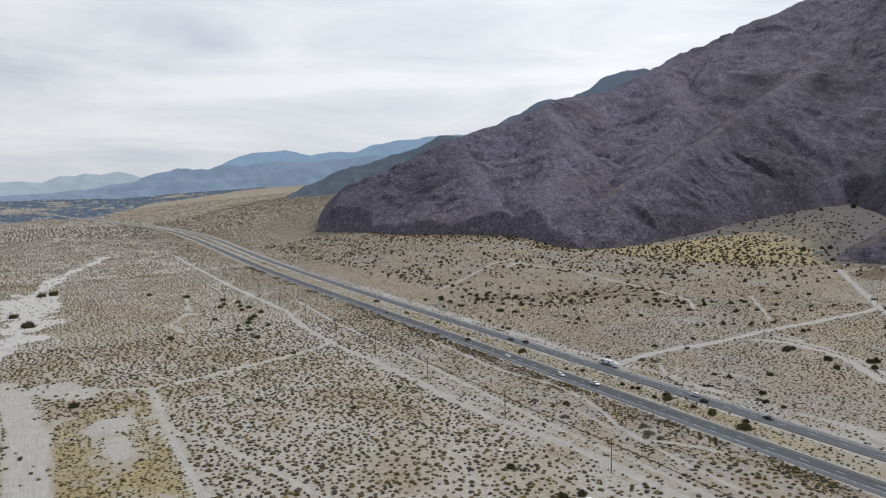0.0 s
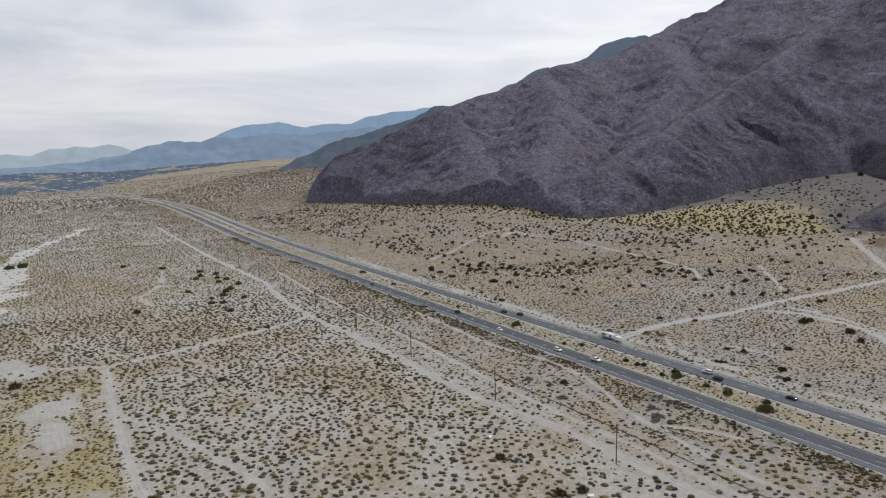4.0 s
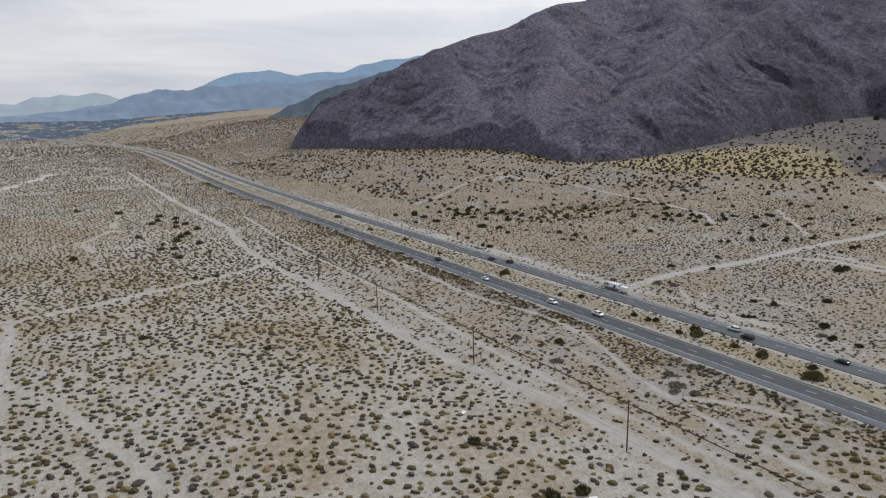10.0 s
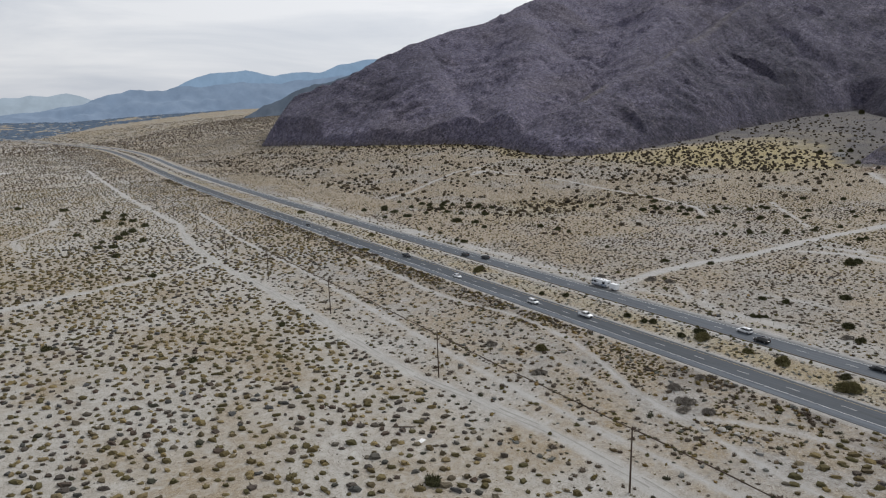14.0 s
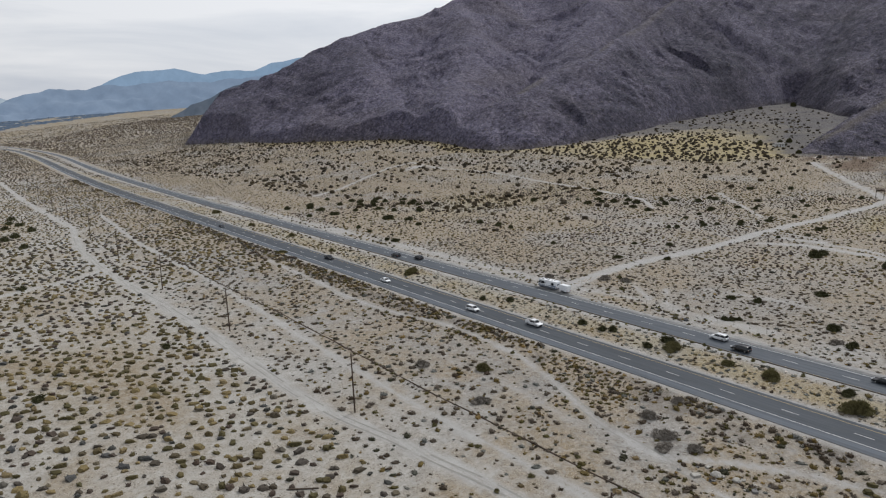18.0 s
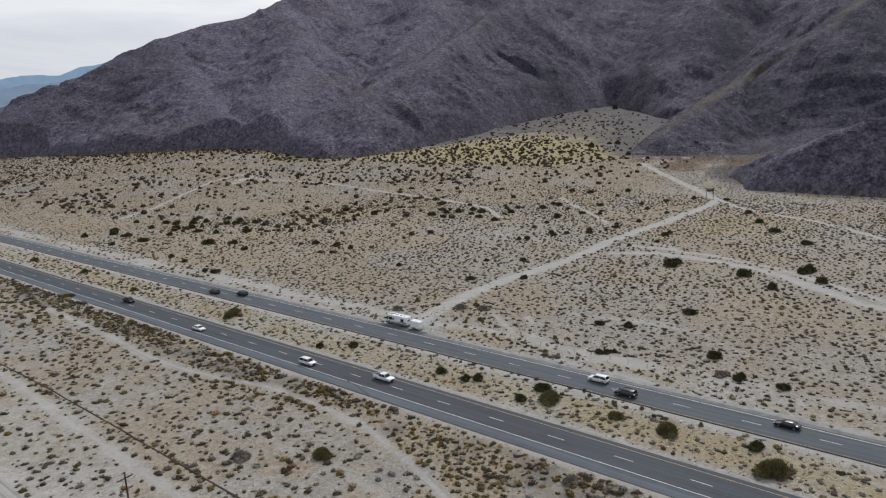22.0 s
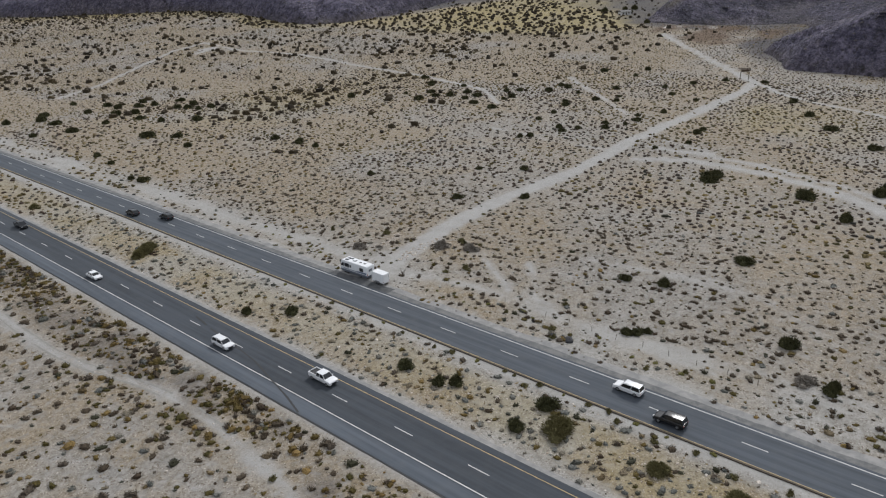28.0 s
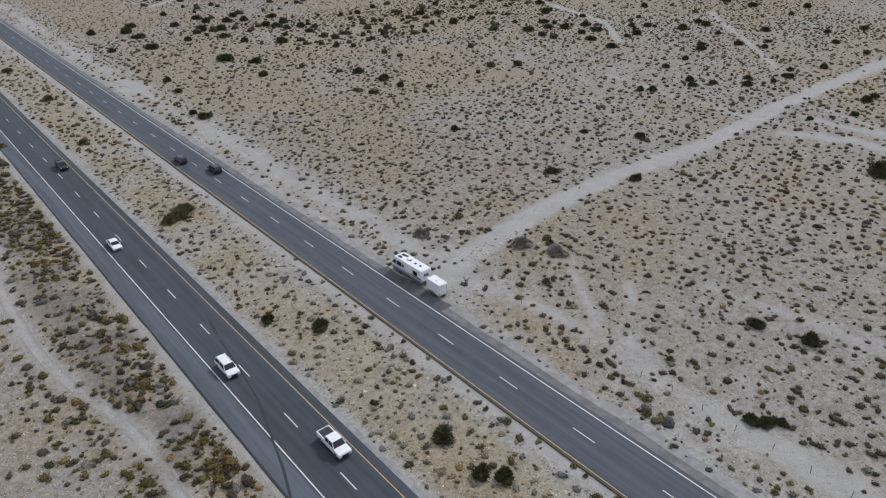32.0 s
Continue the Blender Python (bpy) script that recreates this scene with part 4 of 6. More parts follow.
CREOSOTE = scrub_material("creosote_leaves", [(0.0, (0.036, 0.038, 0.020)), (0.5, (0.056, 0.058, 0.028)), (1.0, (0.084, 0.082, 0.038))])
OLIVE = scrub_material("olive_leaves", [(0.0, (0.085, 0.078, 0.040)), (0.5, (0.120, 0.110, 0.052)), (1.0, (0.155, 0.140, 0.065))])
FRESH = scrub_material("yellow_green_leaves", [(0.0, (0.105, 0.105, 0.036)), (0.5, (0.150, 0.145, 0.052)), (1.0, (0.200, 0.180, 0.070))])
GREY_LEAF = scrub_material("grey_brush", [(0.0, (0.150, 0.135, 0.115)), (0.5, (0.195, 0.178, 0.155)), (1.0, (0.240, 0.222, 0.195))])
GRASS = scrub_material("dry_grass", [(0.0, (0.20, 0.155, 0.085)), (0.5, (0.26, 0.21, 0.13)), (1.0, (0.19, 0.15, 0.075))])
GOLD = scrub_material("golden_scrub", [(0.0, (0.028, 0.023, 0.017)), (0.5, (0.046, 0.037, 0.024)), (1.0, (0.075, 0.058, 0.033))])
STONE = scrub_material("pale_stone", [(0.0, (0.30, 0.25, 0.20)), (0.5, (0.42, 0.38, 0.33)), (1.0, (0.55, 0.51, 0.46))])
BOULDER = scrub_material("dark_boulder", [(0.0, (0.036, 0.034, 0.040)), (0.45, (0.066, 0.061, 0.070)), (0.75, (0.12, 0.112, 0.122)), (1.0, (0.19, 0.175, 0.175))])
WOOD = plain("weathered_dark_wood", (0.085, 0.060, 0.045), 0.9, 0, 0.35, 4.0, 0.2)
TWIG = plain("dry_twigs", (0.11, 0.085, 0.065), 0.95, 0, 0.3, 8.0, 0.1)
RUST = plain("rusty_pipe", (0.098, 0.068, 0.050), 0.85, 0.2, 0.4, 2.5)
WHITE = plain("white_gelcoat", (0.80, 0.815, 0.83), 0.35, 0, 0.08, 1.2, 0.5)
ROOFWHITE = plain("white_roof", (0.75, 0.76, 0.77), 0.6, 0, 0.15, 2.0)
SKIRT = plain("grey_skirt", (0.13, 0.15, 0.18), 0.5, 0, 0.25, 2.0)
STRIPE = plain("blue_grey_stripe", (0.16, 0.20, 0.27), 0.45, 0, 0.1, 2.0)
GLASS = plain("dark_glass", (0.012, 0.014, 0.017), 0.08, 0, 0.1, 1.0, 0.6)
RUBBER = plain("black_rubber", (0.018, 0.018, 0.019), 0.85, 0, 0.3, 6.0, 0.2)
ALLOY = plain("grey_alloy", (0.38, 0.39, 0.40), 0.4, 0.8, 0.2, 5.0)
CHROME = plain("bright_trim", (0.55, 0.56, 0.57), 0.25, 0.9, 0.1, 5.0)
BLACKTRIM = plain("black_plastic", (0.025, 0.025, 0.027), 0.55, 0, 0.25, 4.0)
RED_LENS = plain("red_lens", (0.30, 0.02, 0.02), 0.25, 0, 0.1, 4.0)
CLEAR_LENS = plain("clear_lens", (0.62, 0.64, 0.66), 0.2, 0, 0.1, 4.0)
PAINT_WHITE = plain("white_car_paint", (0.74, 0.75, 0.76), 0.28, 0, 0.06, 1.5, 0.6)
PAINT_BLACK = plain("black_car_paint", (0.016, 0.017, 0.019), 0.22, 0, 0.2, 1.5, 0.6)
PAINT_GREY = plain("dark_grey_car_paint", (0.050, 0.053, 0.058), 0.25, 0.3, 0.2, 1.5, 0.6)
CONCRETE = plain("broken_concrete", (0.40, 0.38, 0.34), 0.9, 0, 0.3, 3.0)
GREYROCK = plain("grey_rubble", (0.20, 0.195, 0.185), 0.9, 0, 0.35, 3.0)
DARKROCK = plain("dark_rock", (0.050, 0.050, 0.054), 0.85, 0, 0.45, 2.5)
SHEET = plain("white_board", (0.70, 0.70, 0.69), 0.6, 0, 0.2, 3.0)
TAR = plain("tar_seal", (0.022, 0.022, 0.023), 0.6, 0, 0.3, 3.0)
DIKE = plain("asphalt_kerb", (0.088, 0.070, 0.053), 0.9, 0, 0.35, 3.0)

# ------------------------------------------------------------------ road details
P_DASH = 14.63


def lane_dashes(road, x_of, y_first, lo, hi):
    me = None
    for k in range(int((lo - y_first) // P_DASH), int((hi - y_first) // P_DASH) + 1):
        y = y_first + k * P_DASH
        x, z = float(x_of(y)), float(ground_z(x_of(y), y)) + 0.083
        if me is None:
            ob = part("lane_dash", box((-0.075, -1.9, 0.0), (0.075, 1.9, 0.012)), WHITE_LINE, road)
            me = ob.data
        else:
            ob = new("lane_dash", me)
            ob.parent = road
        slope = (float(x_of(y + 5)) - float(x_of(y - 5))) / 10
        ob.matrix_basis = Matrix.Translation((x, y, z)) @ Matrix.Rotation(-math.atan(slope), 4, 'Z')


lane_dashes(road_near, near_x, 4.0, -330, 1300)
lane_dashes(road_far, far_x, 4.7, -330, 1300)


def strip(name, pts, half, lift, material, parent, label):
    pts = [Vector((x, y, 0)) for x, y in pts]
    bm = bm_()
    rows = []
    for k, p in enumerate(pts):
        d = (pts[min(k + 1, len(pts) - 1)] - pts[max(k - 1, 0)]).normalized()
        s = Vector((-d.y, d.x, 0)) * half * (0.7 + 0.6 * ((k * 37) % 10) / 10)
        z = z_at(p.x, p.y) + lift
        rows.append([bm.verts.new((p.x + s.x, p.y + s.y, z)), bm.verts.new((p.x - s.x, p.y - s.y, z))])
    for a, b in zip(rows, rows[1:]):
        bm.faces.new((a[0], a[1], b[1], b[0]))
    return part(name, bm, material, parent, label)


strip("tar_seam", [(-36.8, 14), (-37.3, 9.6), (-38.1, 3), (-38.9, -3.4), (-39.8, -7), (-40.8, -10.5), (-41.9, -14.9), (-42.8, -18.2), (-44.4, -23)], 0.16, 0.100, TAR, road_near, "dark curving tar seam")
strip("tar_seam", [(-35.7, 21), (-36.1, 18), (-36.5, 16)], 0.22, 0.100, TAR, road_near, "dark curving tar seam")

RUT = plain("packed_sand", (0.275, 0.265, 0.242), 0.95, 0, 0.16, 0.8, 0.1)


def wheel_ruts(name, label, path, gauge, half, lo, hi):
    """Two worn wheel tracks along a plan line, with uneven edges and short gaps."""
    pts = np.array(path, float)
    run = np.concatenate([[0], np.cumsum(np.hypot(*np.diff(pts, axis=0).T))])
    s = np.arange(lo, min(hi, run[-1]), 1.2)
    px, py = (np.convolve(np.pad(np.interp(s, run, pts[:, k]), 6, mode="edge"), np.ones(13) / 13, mode="valid") for k in (0, 1))
    dx, dy = np.gradient(px), np.gradient(py)
    nx, ny = -dy / np.hypot(dx, dy), dx / np.hypot(dx, dy)
    vv, ff = [], []
    for side in (-1, 1):
        mid = side * gauge / 2 + (fbm(s, s * 0 + side, 14, 3, 2) - 0.5) * 0.7
        wide = half * np.clip(0.2 + 1.7 * fbm(s * 2, s * 0 + 5 * side, 9, 6, 3), 0.15, 1.4)
        for off in (mid - wide, mid + wide):
            qx, qy = px + nx * off, py + ny * off
            vv.append(np.stack([qx, qy, ground_z(qx, qy) + 0.035], -1))
        n = len(s)
        i = np.arange(n - 1) + (0 if side < 0 else 2 * n)
        keep = fbm(s[:-1], s[:-1] * 0 + 9 * side, 9, 8, 2) > 0.46
        ff.append(np.stack([i, i + 1, i + n + 1, i + n], 1)[keep][:, ::-1])
    ob = new(name, mesh_from(name, np.concatenate(vv), np.concatenate(ff), RUT, smooth=True))
    return tagged(ob, label, "wheel ruts", kind="structure")


wheel_ruts("wheel_ruts", "worn wheel ruts in the sandy lane by the road", LANE, 1.6, 0.17, 40, 240)
wheel_ruts("wheel_ruts", "faint wheel ruts on the track under the poles", TRACKS[1][0], 1.7, 0.20, 640, 1200)

dike = ribbon("asphalt_kerb", far_x, -400, 420, (-4.92, -4.58), 0.19, DIKE, None, "", 0.07, 1.5)
tagged(dike, "low weathered asphalt kerb along the median", "kerb", kind="structure")
verge = ribbon("pavement_edge", near_x, -500, 500, (-7.42, -7.12), 0.045, TAR, None, "", 0.10, 2.0)
tagged(verge, "crumbled dark edge of the asphalt", "pavement edge", kind="structure")

# parking patch of old asphalt beside the far roadway
ys = np.arange(-14.0, 30.1, 0.8)
swell = np.sin(np.clip((ys + 14) / 44, 0, 1) * np.pi) ** 0.6
outer = -3.0 + 3.1 * swell + (fbm(ys * 3, ys, 3.0, 3, 3) - 0.5) * 1.3 * swell
pv = np.concatenate([np.stack([np.full(len(ys), -3.05), ys, np.full(len(ys), 0.066)], -1), np.stack([outer, ys, np.full(len(ys), 0.035)], -1), np.stack([outer + 0.15, ys, np.full(len(ys), -0.1)], -1)])
apron = new("road_patch", mesh_from("road_patch", pv, grid_faces(3, len(ys))[:, ::-1], WORN, smooth=False))
tagged(apron, "thin ragged patch of old asphalt on the gravel shoulder", "road patch", kind="structure")


# ------------------------------------------------------------------ scrub: many small shrubs
def dome(rings, seg, rs, rough=0.4):
    """A lumpy low dome of leaves as places and triangles."""
    v, f = [], []
    for k in range(rings):
        a = (k / rings) * math.pi / 2
        for j in range(seg):
            t = 2 * math.pi * (j + 0.5 * (k % 2)) / seg
            r = math.cos(a) * (1.0 + rough * (rs.rand() - 0.5))
            v.append((r * math.cos(t), r * math.sin(t), math.sin(a) * (0.975 + 0.9 * rough * (rs.rand() - 0.5)) + (0.03 if k else -0.15)))
    v.append((0.1 * rs.randn(), 0.1 * rs.randn(), 0.95))
    for k in range(rings - 1):
        for j in range(seg):
            a, b = k * seg + j, k * seg + (j + 1) % seg
            c, d = a + seg, b + seg
            f += [(a, b, c), (b, d, c)]
    top = len(v) - 1
    f += [((rings - 1) * seg + j, (rings - 1) * seg + (j + 1) % seg, top) for j in range(seg)]
    return v, f


def tufts(v, f, count, size, rs, lift=0.0, slim=0.5):
    for _ in range(count):
        a, e = rs.rand() * 2 * math.pi, math.asin(rs.rand() ** 0.7)
        r = 0.82 + 0.3 * rs.rand()
        c = np.array([math.cos(a) * math.cos(e) * r, math.sin(a) * math.cos(e) * r, max(0.02, math.sin(e) * r) + lift])
        out = c / (np.linalg.norm(c) + 1e-6)
        side = np.cross(out, rs.randn(3))
        side /= np.linalg.norm(side) + 1e-6
        s = size * (0.6 + 0.8 * rs.rand())
        n0 = len(v)
        v += [tuple(c - side * s * slim - out * s * 0.5), tuple(c + side * s * slim - out * s * 0.5), tuple(c + out * s * 0.8 + rs.randn(3) * s * 0.25)]
        f.append((n0, n0 + 1, n0 + 2))
    return v, f


def shrub_kinds(rings, seg, tuft, size, n, seed, slim=0.5, core=1.0, rough=0.4):
    rs = np.random.RandomState(seed)
    out = []
    for _ in range(n):
        v, f = dome(rings, seg, rs, rough)
        v = [tuple(np.array(p) * core) for p in v]
        v, f = tufts(v, f, tuft, size, rs, 0.0, slim)
        out.append((np.array(v), np.array(f)))
    return out


def scatter(name, label, kinds, x, y, radius, height, tint, material, seed, category="scrub", sink=0.05, z=None, lie=None):
    """Many low plants or stones as one mesh of stuff."""
    rs = np.random.RandomState(seed)
    z = ground_z(x, y) if z is None else z
    vs, fs, ts, base = [], [], [], 0
    which = rs.randint(0, len(kinds), len(x))
    for k, (v, f) in enumerate(kinds):
        i = np.where(which == k)[0]
        if not len(i):
            continue
        a = rs.rand(len(i)) * 2 * np.pi if lie is None else radians(lie) + 0.45 * rs.randn(len(i)) + np.pi * rs.randint(0, 2, len(i))
        ex, ey = radius[i] * (0.9 + 0.6 * rs.rand(len(i))), radius[i] * (0.7 + 0.45 * rs.rand(len(i)))
        lx, ly = v[None, :, 0] * ex[:, None], v[None, :, 1] * ey[:, None]
        c, s = np.cos(a)[:, None], np.sin(a)[:, None]
        co = np.stack([x[i][:, None] + lx * c - ly * s, y[i][:, None] + lx * s + ly * c, z[i][:, None] - sink + v[None, :, 2] * height[i][:, None]], -1)
        vs.append(co.reshape(-1, 3))
        fs.append((f[None] + (np.arange(len(i)) * len(v))[:, None, None] + base).reshape(-1, 3))
        ts.append(np.repeat(tint[i], len(v)))
        base += len(i) * len(v)
    me = mesh_from(name, np.concatenate(vs), np.concatenate(fs), material, smooth=False)
    give(me, "tint", np.concatenate(ts))
    return tagged(new(name, me), label, category, kind="stuff")


def jitter(x0, x1, y0, y1, cell, rs, loose=0.85):
    """Evenly spread places: staggered rows, each place moved a little."""
    u, v = np.meshgrid(np.arange(x0, x1, cell), np.arange(y0, y1, cell), indexing="ij")
    v = v + 0.5 * cell * (np.arange(len(u)) % 2)[:, None]
    u, v = u.ravel(), v.ravel()
    return u + (rs.rand(len(u)) - 0.5) * cell * loose, v + (rs.rand(len(v)) - 0.5) * cell * loose


def free_of_roads(x, y, gap=0.8):
    gap = gap + np.clip((y - 500) / 300, 0, 1) * 6
    n, f = x - near_x(y), x - far_x(y)
    return ((n < -7.4 - gap) | (n > 5.6 + gap)) & ((f < -5.4 - gap) | (f > 6.2 + gap))


def grows(x, y, rs, low=0.25, high=0.95):
    """Whether a shrub stands there: thick and thin stands, none on tracks and few in washes."""
    dens = low + (high - low) * np.clip((fbm(x, y, 26, 4, 3) - 0.28) / 0.34, 0, 1)
    lot = (np.abs(x + 272) < 26) & (y > -70) & (y < 82)
    dens = np.where(lot, dens * 0.25, dens)
    dens = dens * (1 - 0.97 * bare_mask(x, y))
    return (rs.rand(len(x)) < dens) & free_of_roads(x, y)


def stand_tint(x, y, rs):
    """Colour of a shrub: golden and olive stands among the brown and grey."""
    t = rs.rand(len(x))
    gold = np.clip((fbm(x, y, 34, 6, 4) - 0.46) * 6, 0, 0.75)
    brown = (x > 12) & (rs.rand(len(x)) < 0.55)
    west = (x < -60) & (rs.rand(len(x)) < 0.75)
    t = np.where(west, rs.choice([0.18, 0.34, 0.44, 0.52, 0.60, 0.72, 0.78, 0.88], len(x)) + 0.04 * rs.randn(len(x)), t)
    return np.where(rs.rand(len(x)) < gold, 0.46 + 0.32 * rs.rand(len(x)), np.where(brown, 0.30 * t, t))


DETAIL = (-118, 72, -122, 112)                 # the stretch by the road that is passed nearest


def inside(x, y, b):
    return (x > b[0]) & (x < b[1]) & (y > b[2]) & (y < b[3])


FINE_SHRUBS = shrub_kinds(2, 7, 38, 0.28, 16, 11, 0.32, 0.84, 0.7)
MID_SHRUBS = shrub_kinds(2, 5, 4, 0.36, 16, 12, 0.5, 0.96, 0.85)
FAR_SHRUBS = shrub_kinds(1, 6, 1, 0.5, 8, 13, 0.6, 1.0, 0.7)
BLOCKS = [(np.array(v), np.array(f)) for v, f in (dome(1, 5, np.random.RandomState(s), 0.9) for s in range(8))]
STONES = [(np.array(v) * np.array([1, 1, 0.8]), np.array(f)) for v, f in (dome(2, 5, np.random.RandomState(s)) for s in range(5))]

rs_ = np.random.RandomState(21)


def near_tint(x, rs):
    """Grey, brown and olive mounds; many blue-grey ones between the roadways."""
    pick = rs.choice([0.05, 0.18, 0.33, 0.60, 0.88, 1.0, 0.48, 0.72], len(x), p=[0.10, 0.18, 0.20, 0.17, 0.15, 0.12, 0.05, 0.03])
    middle = (x > -33) & (x < -13) & (rs.rand(len(x)) < 0.45)
    brown = (x > 8) & (rs.rand(len(x)) < 0.45)
    return np.clip(np.where(middle, 0.88, np.where(brown, 0.10, pick)) + 0.05 * rs.randn(len(x)), 0, 1)


for x0, x1, cell, low, small, more, label_ in ((-118, -46, 2.4, 0.58, 0.34, 0.62, "grey and olive mounds of brush on the sand by the road"), (-32, -13, 1.5, 0.62, 0.22, 0.52, "small grey and brown shrubs between the roadways"),
                                               (-2, 72, 1.7, 0.66, 0.26, 0.50, "low dry brown shrubs on the gravel flat")):
    sx, sy = jitter(x0, x1, DETAIL[2], DETAIL[3], cell, rs_, 1.5)
    ok = grows(sx, sy, rs_, low, 0.9) | ((x0 < -100) & (thick_mask(sx, sy) > 0.5) & (bare_mask(sx, sy) < 0.3) & free_of_roads(sx, sy))
    sx, sy = sx[ok], sy[ok]
    size = small + more * rs_.rand(len(sx)) ** 1.9
    scatter("desert_scrub", label_, FINE_SHRUBS, sx, sy, size, size * (0.45 + 0.5 * rs_.rand(len(sx))), near_tint(sx, rs_), BRUSH, 22)

# the sandy flat west of the roads: evenly spaced mounds drawn out by the wind
sx, sy = jitter(-360, -46, -170, 660, 2.85, rs_)
ok = grows(sx, sy, rs_, 0.66, 0.97) & ~inside(sx, sy, DETAIL) & (sy > -40 - (sx + 320) * 0.62) & (sy > -165)
sx, sy = sx[ok], sy[ok]
size = 0.60 + 0.54 * rs_.rand(len(sx)) ** 1.5
tint = stand_tint(sx, sy, rs_)
high = size * (0.62 + 0.35 * rs_.rand(len(sx)))
for kinds_, pick, label_ in ((MID_SHRUBS, sy <= 260, "low dry shrubs spread over the sandy flat"), (FAR_SHRUBS, sy > 260, "low dry shrubs further up the sandy flat")):
    scatter("desert_scrub", label_, kinds_, sx[pick], sy[pick], size[pick], high[pick], tint[pick], SCRUB, 23, lie=-45)

# the gravel flat between the roads and the mountain
sx, sy = jitter(-46, 580, -170, 660, 2.35, rs_)
seen_side = (sy > -165) & ((within(FAN, sx, sy) < 5) | (sx > 620))
ok = grows(sx, sy, rs_, 0.50, 0.92) & ~inside(sx, sy, DETAIL) & seen_side
sx, sy = sx[ok], sy[ok]
ok = rock_z(sx, sy) < ground_z(sx, sy) + 1
sx, sy = sx[ok], sy[ok]
size = 0.36 + 0.50 * rs_.rand(len(sx)) ** 1.8
tint = stand_tint(sx, sy, rs_)
high = size * (0.62 + 0.4 * rs_.rand(len(sx)))
far_off = (sy > 260) | (sx > 330)
for kinds_, pick, label_ in ((MID_SHRUBS, ~far_off, "low dry shrubs spread over the gravel flat"), (FAR_SHRUBS, far_off, "low dry shrubs towards the foot of the mountain")):
    scatter("desert_scrub", label_, kinds_, sx[pick], sy[pick], size[pick], high[pick], tint[pick], SCRUB, 23)

sx, sy = jitter(-330, -112, -125, 330, 3.6, rs_, 1.1)
ok = grows(sx, sy, rs_, 0.2, 0.6) & (sy > -40 - (sx + 320) * 0.62)
sx, sy = sx[ok], sy[ok]
size = 0.18 + 0.22 * rs_.rand(len(sx))
scatter("desert_scrub", "small dry clumps between the shrubs of the sandy flat", FAR_SHRUBS, sx, sy, size, size * 0.7, stand_tint(sx, sy, rs_), SCRUB, 34)

sx, sy = jitter(-600, 300, -520, -30, 4.5, rs_)
ok = grows(sx, sy, rs_, 0.35, 0.85) & ~inside(sx, sy, DETAIL) & ((sy < -40 - (sx + 320) * 0.62) | (sy < -165)) & (rock_z(sx, sy) < ground_z(sx, sy) + 1)
sx, sy = sx[ok], sy[ok]
size = 0.4 + 0.4 * rs_.rand(len(sx))
scatter("desert_scrub", "dry shrubs on the open desert south of the lot", FAR_SHRUBS, sx, sy, size, size * 0.8, stand_tint(sx, sy, rs_), SCRUB, 35)

sx, sy = jitter(-420, 420, 655, 1500, 4.2, rs_)
ok = grows(sx, sy, rs_, 0.55, 0.97) & (rock_z(sx, sy) < ground_z(sx, sy) + 1)
sx, sy = sx[ok], sy[ok]
size = 0.7 + 0.8 * rs_.rand(len(sx)) ** 1.6
scatter("desert_scrub", "distant dry shrubs beyond the bend of the road", FAR_SHRUBS, sx, sy, size, size * 0.85, rs_.rand(len(sx)) * 0.6, SCRUB, 24)

sx, sy = jitter(-900, 1300, 1500, 3300, 9.0, rs_)
ok = grows(sx, sy, rs_, 0.5, 0.9) & ((sy < 1980 + np.interp(sx, [0, 130, 400, 740, 1200], [0, 230, 590, 940, 1400])) | (rs_.rand(len(sx)) < 0.40)) & (rock_z(sx, sy) < ground_z(sx, sy) + 1)
sx, sy = sx[ok], sy[ok]
size = 1.4 + 1.4 * rs_.rand(len(sx))
scatter("desert_scrub", "far dark brush on the valley floor", FAR_SHRUBS, sx, sy, size, size * 0.8, rs_.rand(len(sx)) * 0.5, SCRUB, 25)

# dark brush on the yellow fan and along the foot of the slope
sx, sy = jitter(60, 960, 110, 1000, 6.0, rs_)
gm = golden_mask(sx, sy)
zz = ground_z(sx, sy)
ok = (rock_z(sx, sy) < zz + 0.5) & (rs_.rand(len(sx)) < np.where((gm > 0.2) | (within(FAN, sx, sy) > 0), 0.6, 0.10) + 0.12 * ((zz > 6) & (zz < 13)) + 0.22 * ((sx > 60) & (sy > 190) & (fbm(sx, sy, 45, 2, 3) > 0.56))) & (rs_.rand(len(sx)) > 0.75 * (rubble_mask(sx, sy) > 0.25)) & (bare_mask(sx, sy) < 0.4)
sx, sy = sx[ok], sy[ok]
size = 1.0 + 1.2 * rs_.rand(len(sx)) ** 1.4
scatter("fan_brush", "dark rounded bushes on the golden slope", MID_SHRUBS, sx, sy, size, size * (0.9 + 0.4 * rs_.rand(len(sx))), rs_.rand(len(sx)), GOLD, 26)

# dry grass clumps in the median and beside the near roadway
sx, sy = jitter(-72, -12, -140, 420, 1.5, rs_)
patch = fbm(sx, sy, 12, 7, 3)
ok = free_of_roads(sx, sy, 0.4) & (rs_.rand(len(sx)) < np.clip((patch - 0.50) * 5, 0, 0.7) * np.where(sx < -46, 0.5, 1.0)) & (bare_mask(sx, sy) < 0.3)
sx, sy = sx[ok], sy[ok]
size = 0.10 + 0.24 * rs_.rand(len(sx)) ** 1.5
scatter("dry_grass", "tufts of straw-coloured dry grass beside the roads", FINE_SHRUBS, sx, sy, size, size * 0.55, rs_.rand(len(sx)), GRASS, 27, "grass")

# brush that lines the near shoulder
sy = rs_.uniform(-200, 700, 2300)
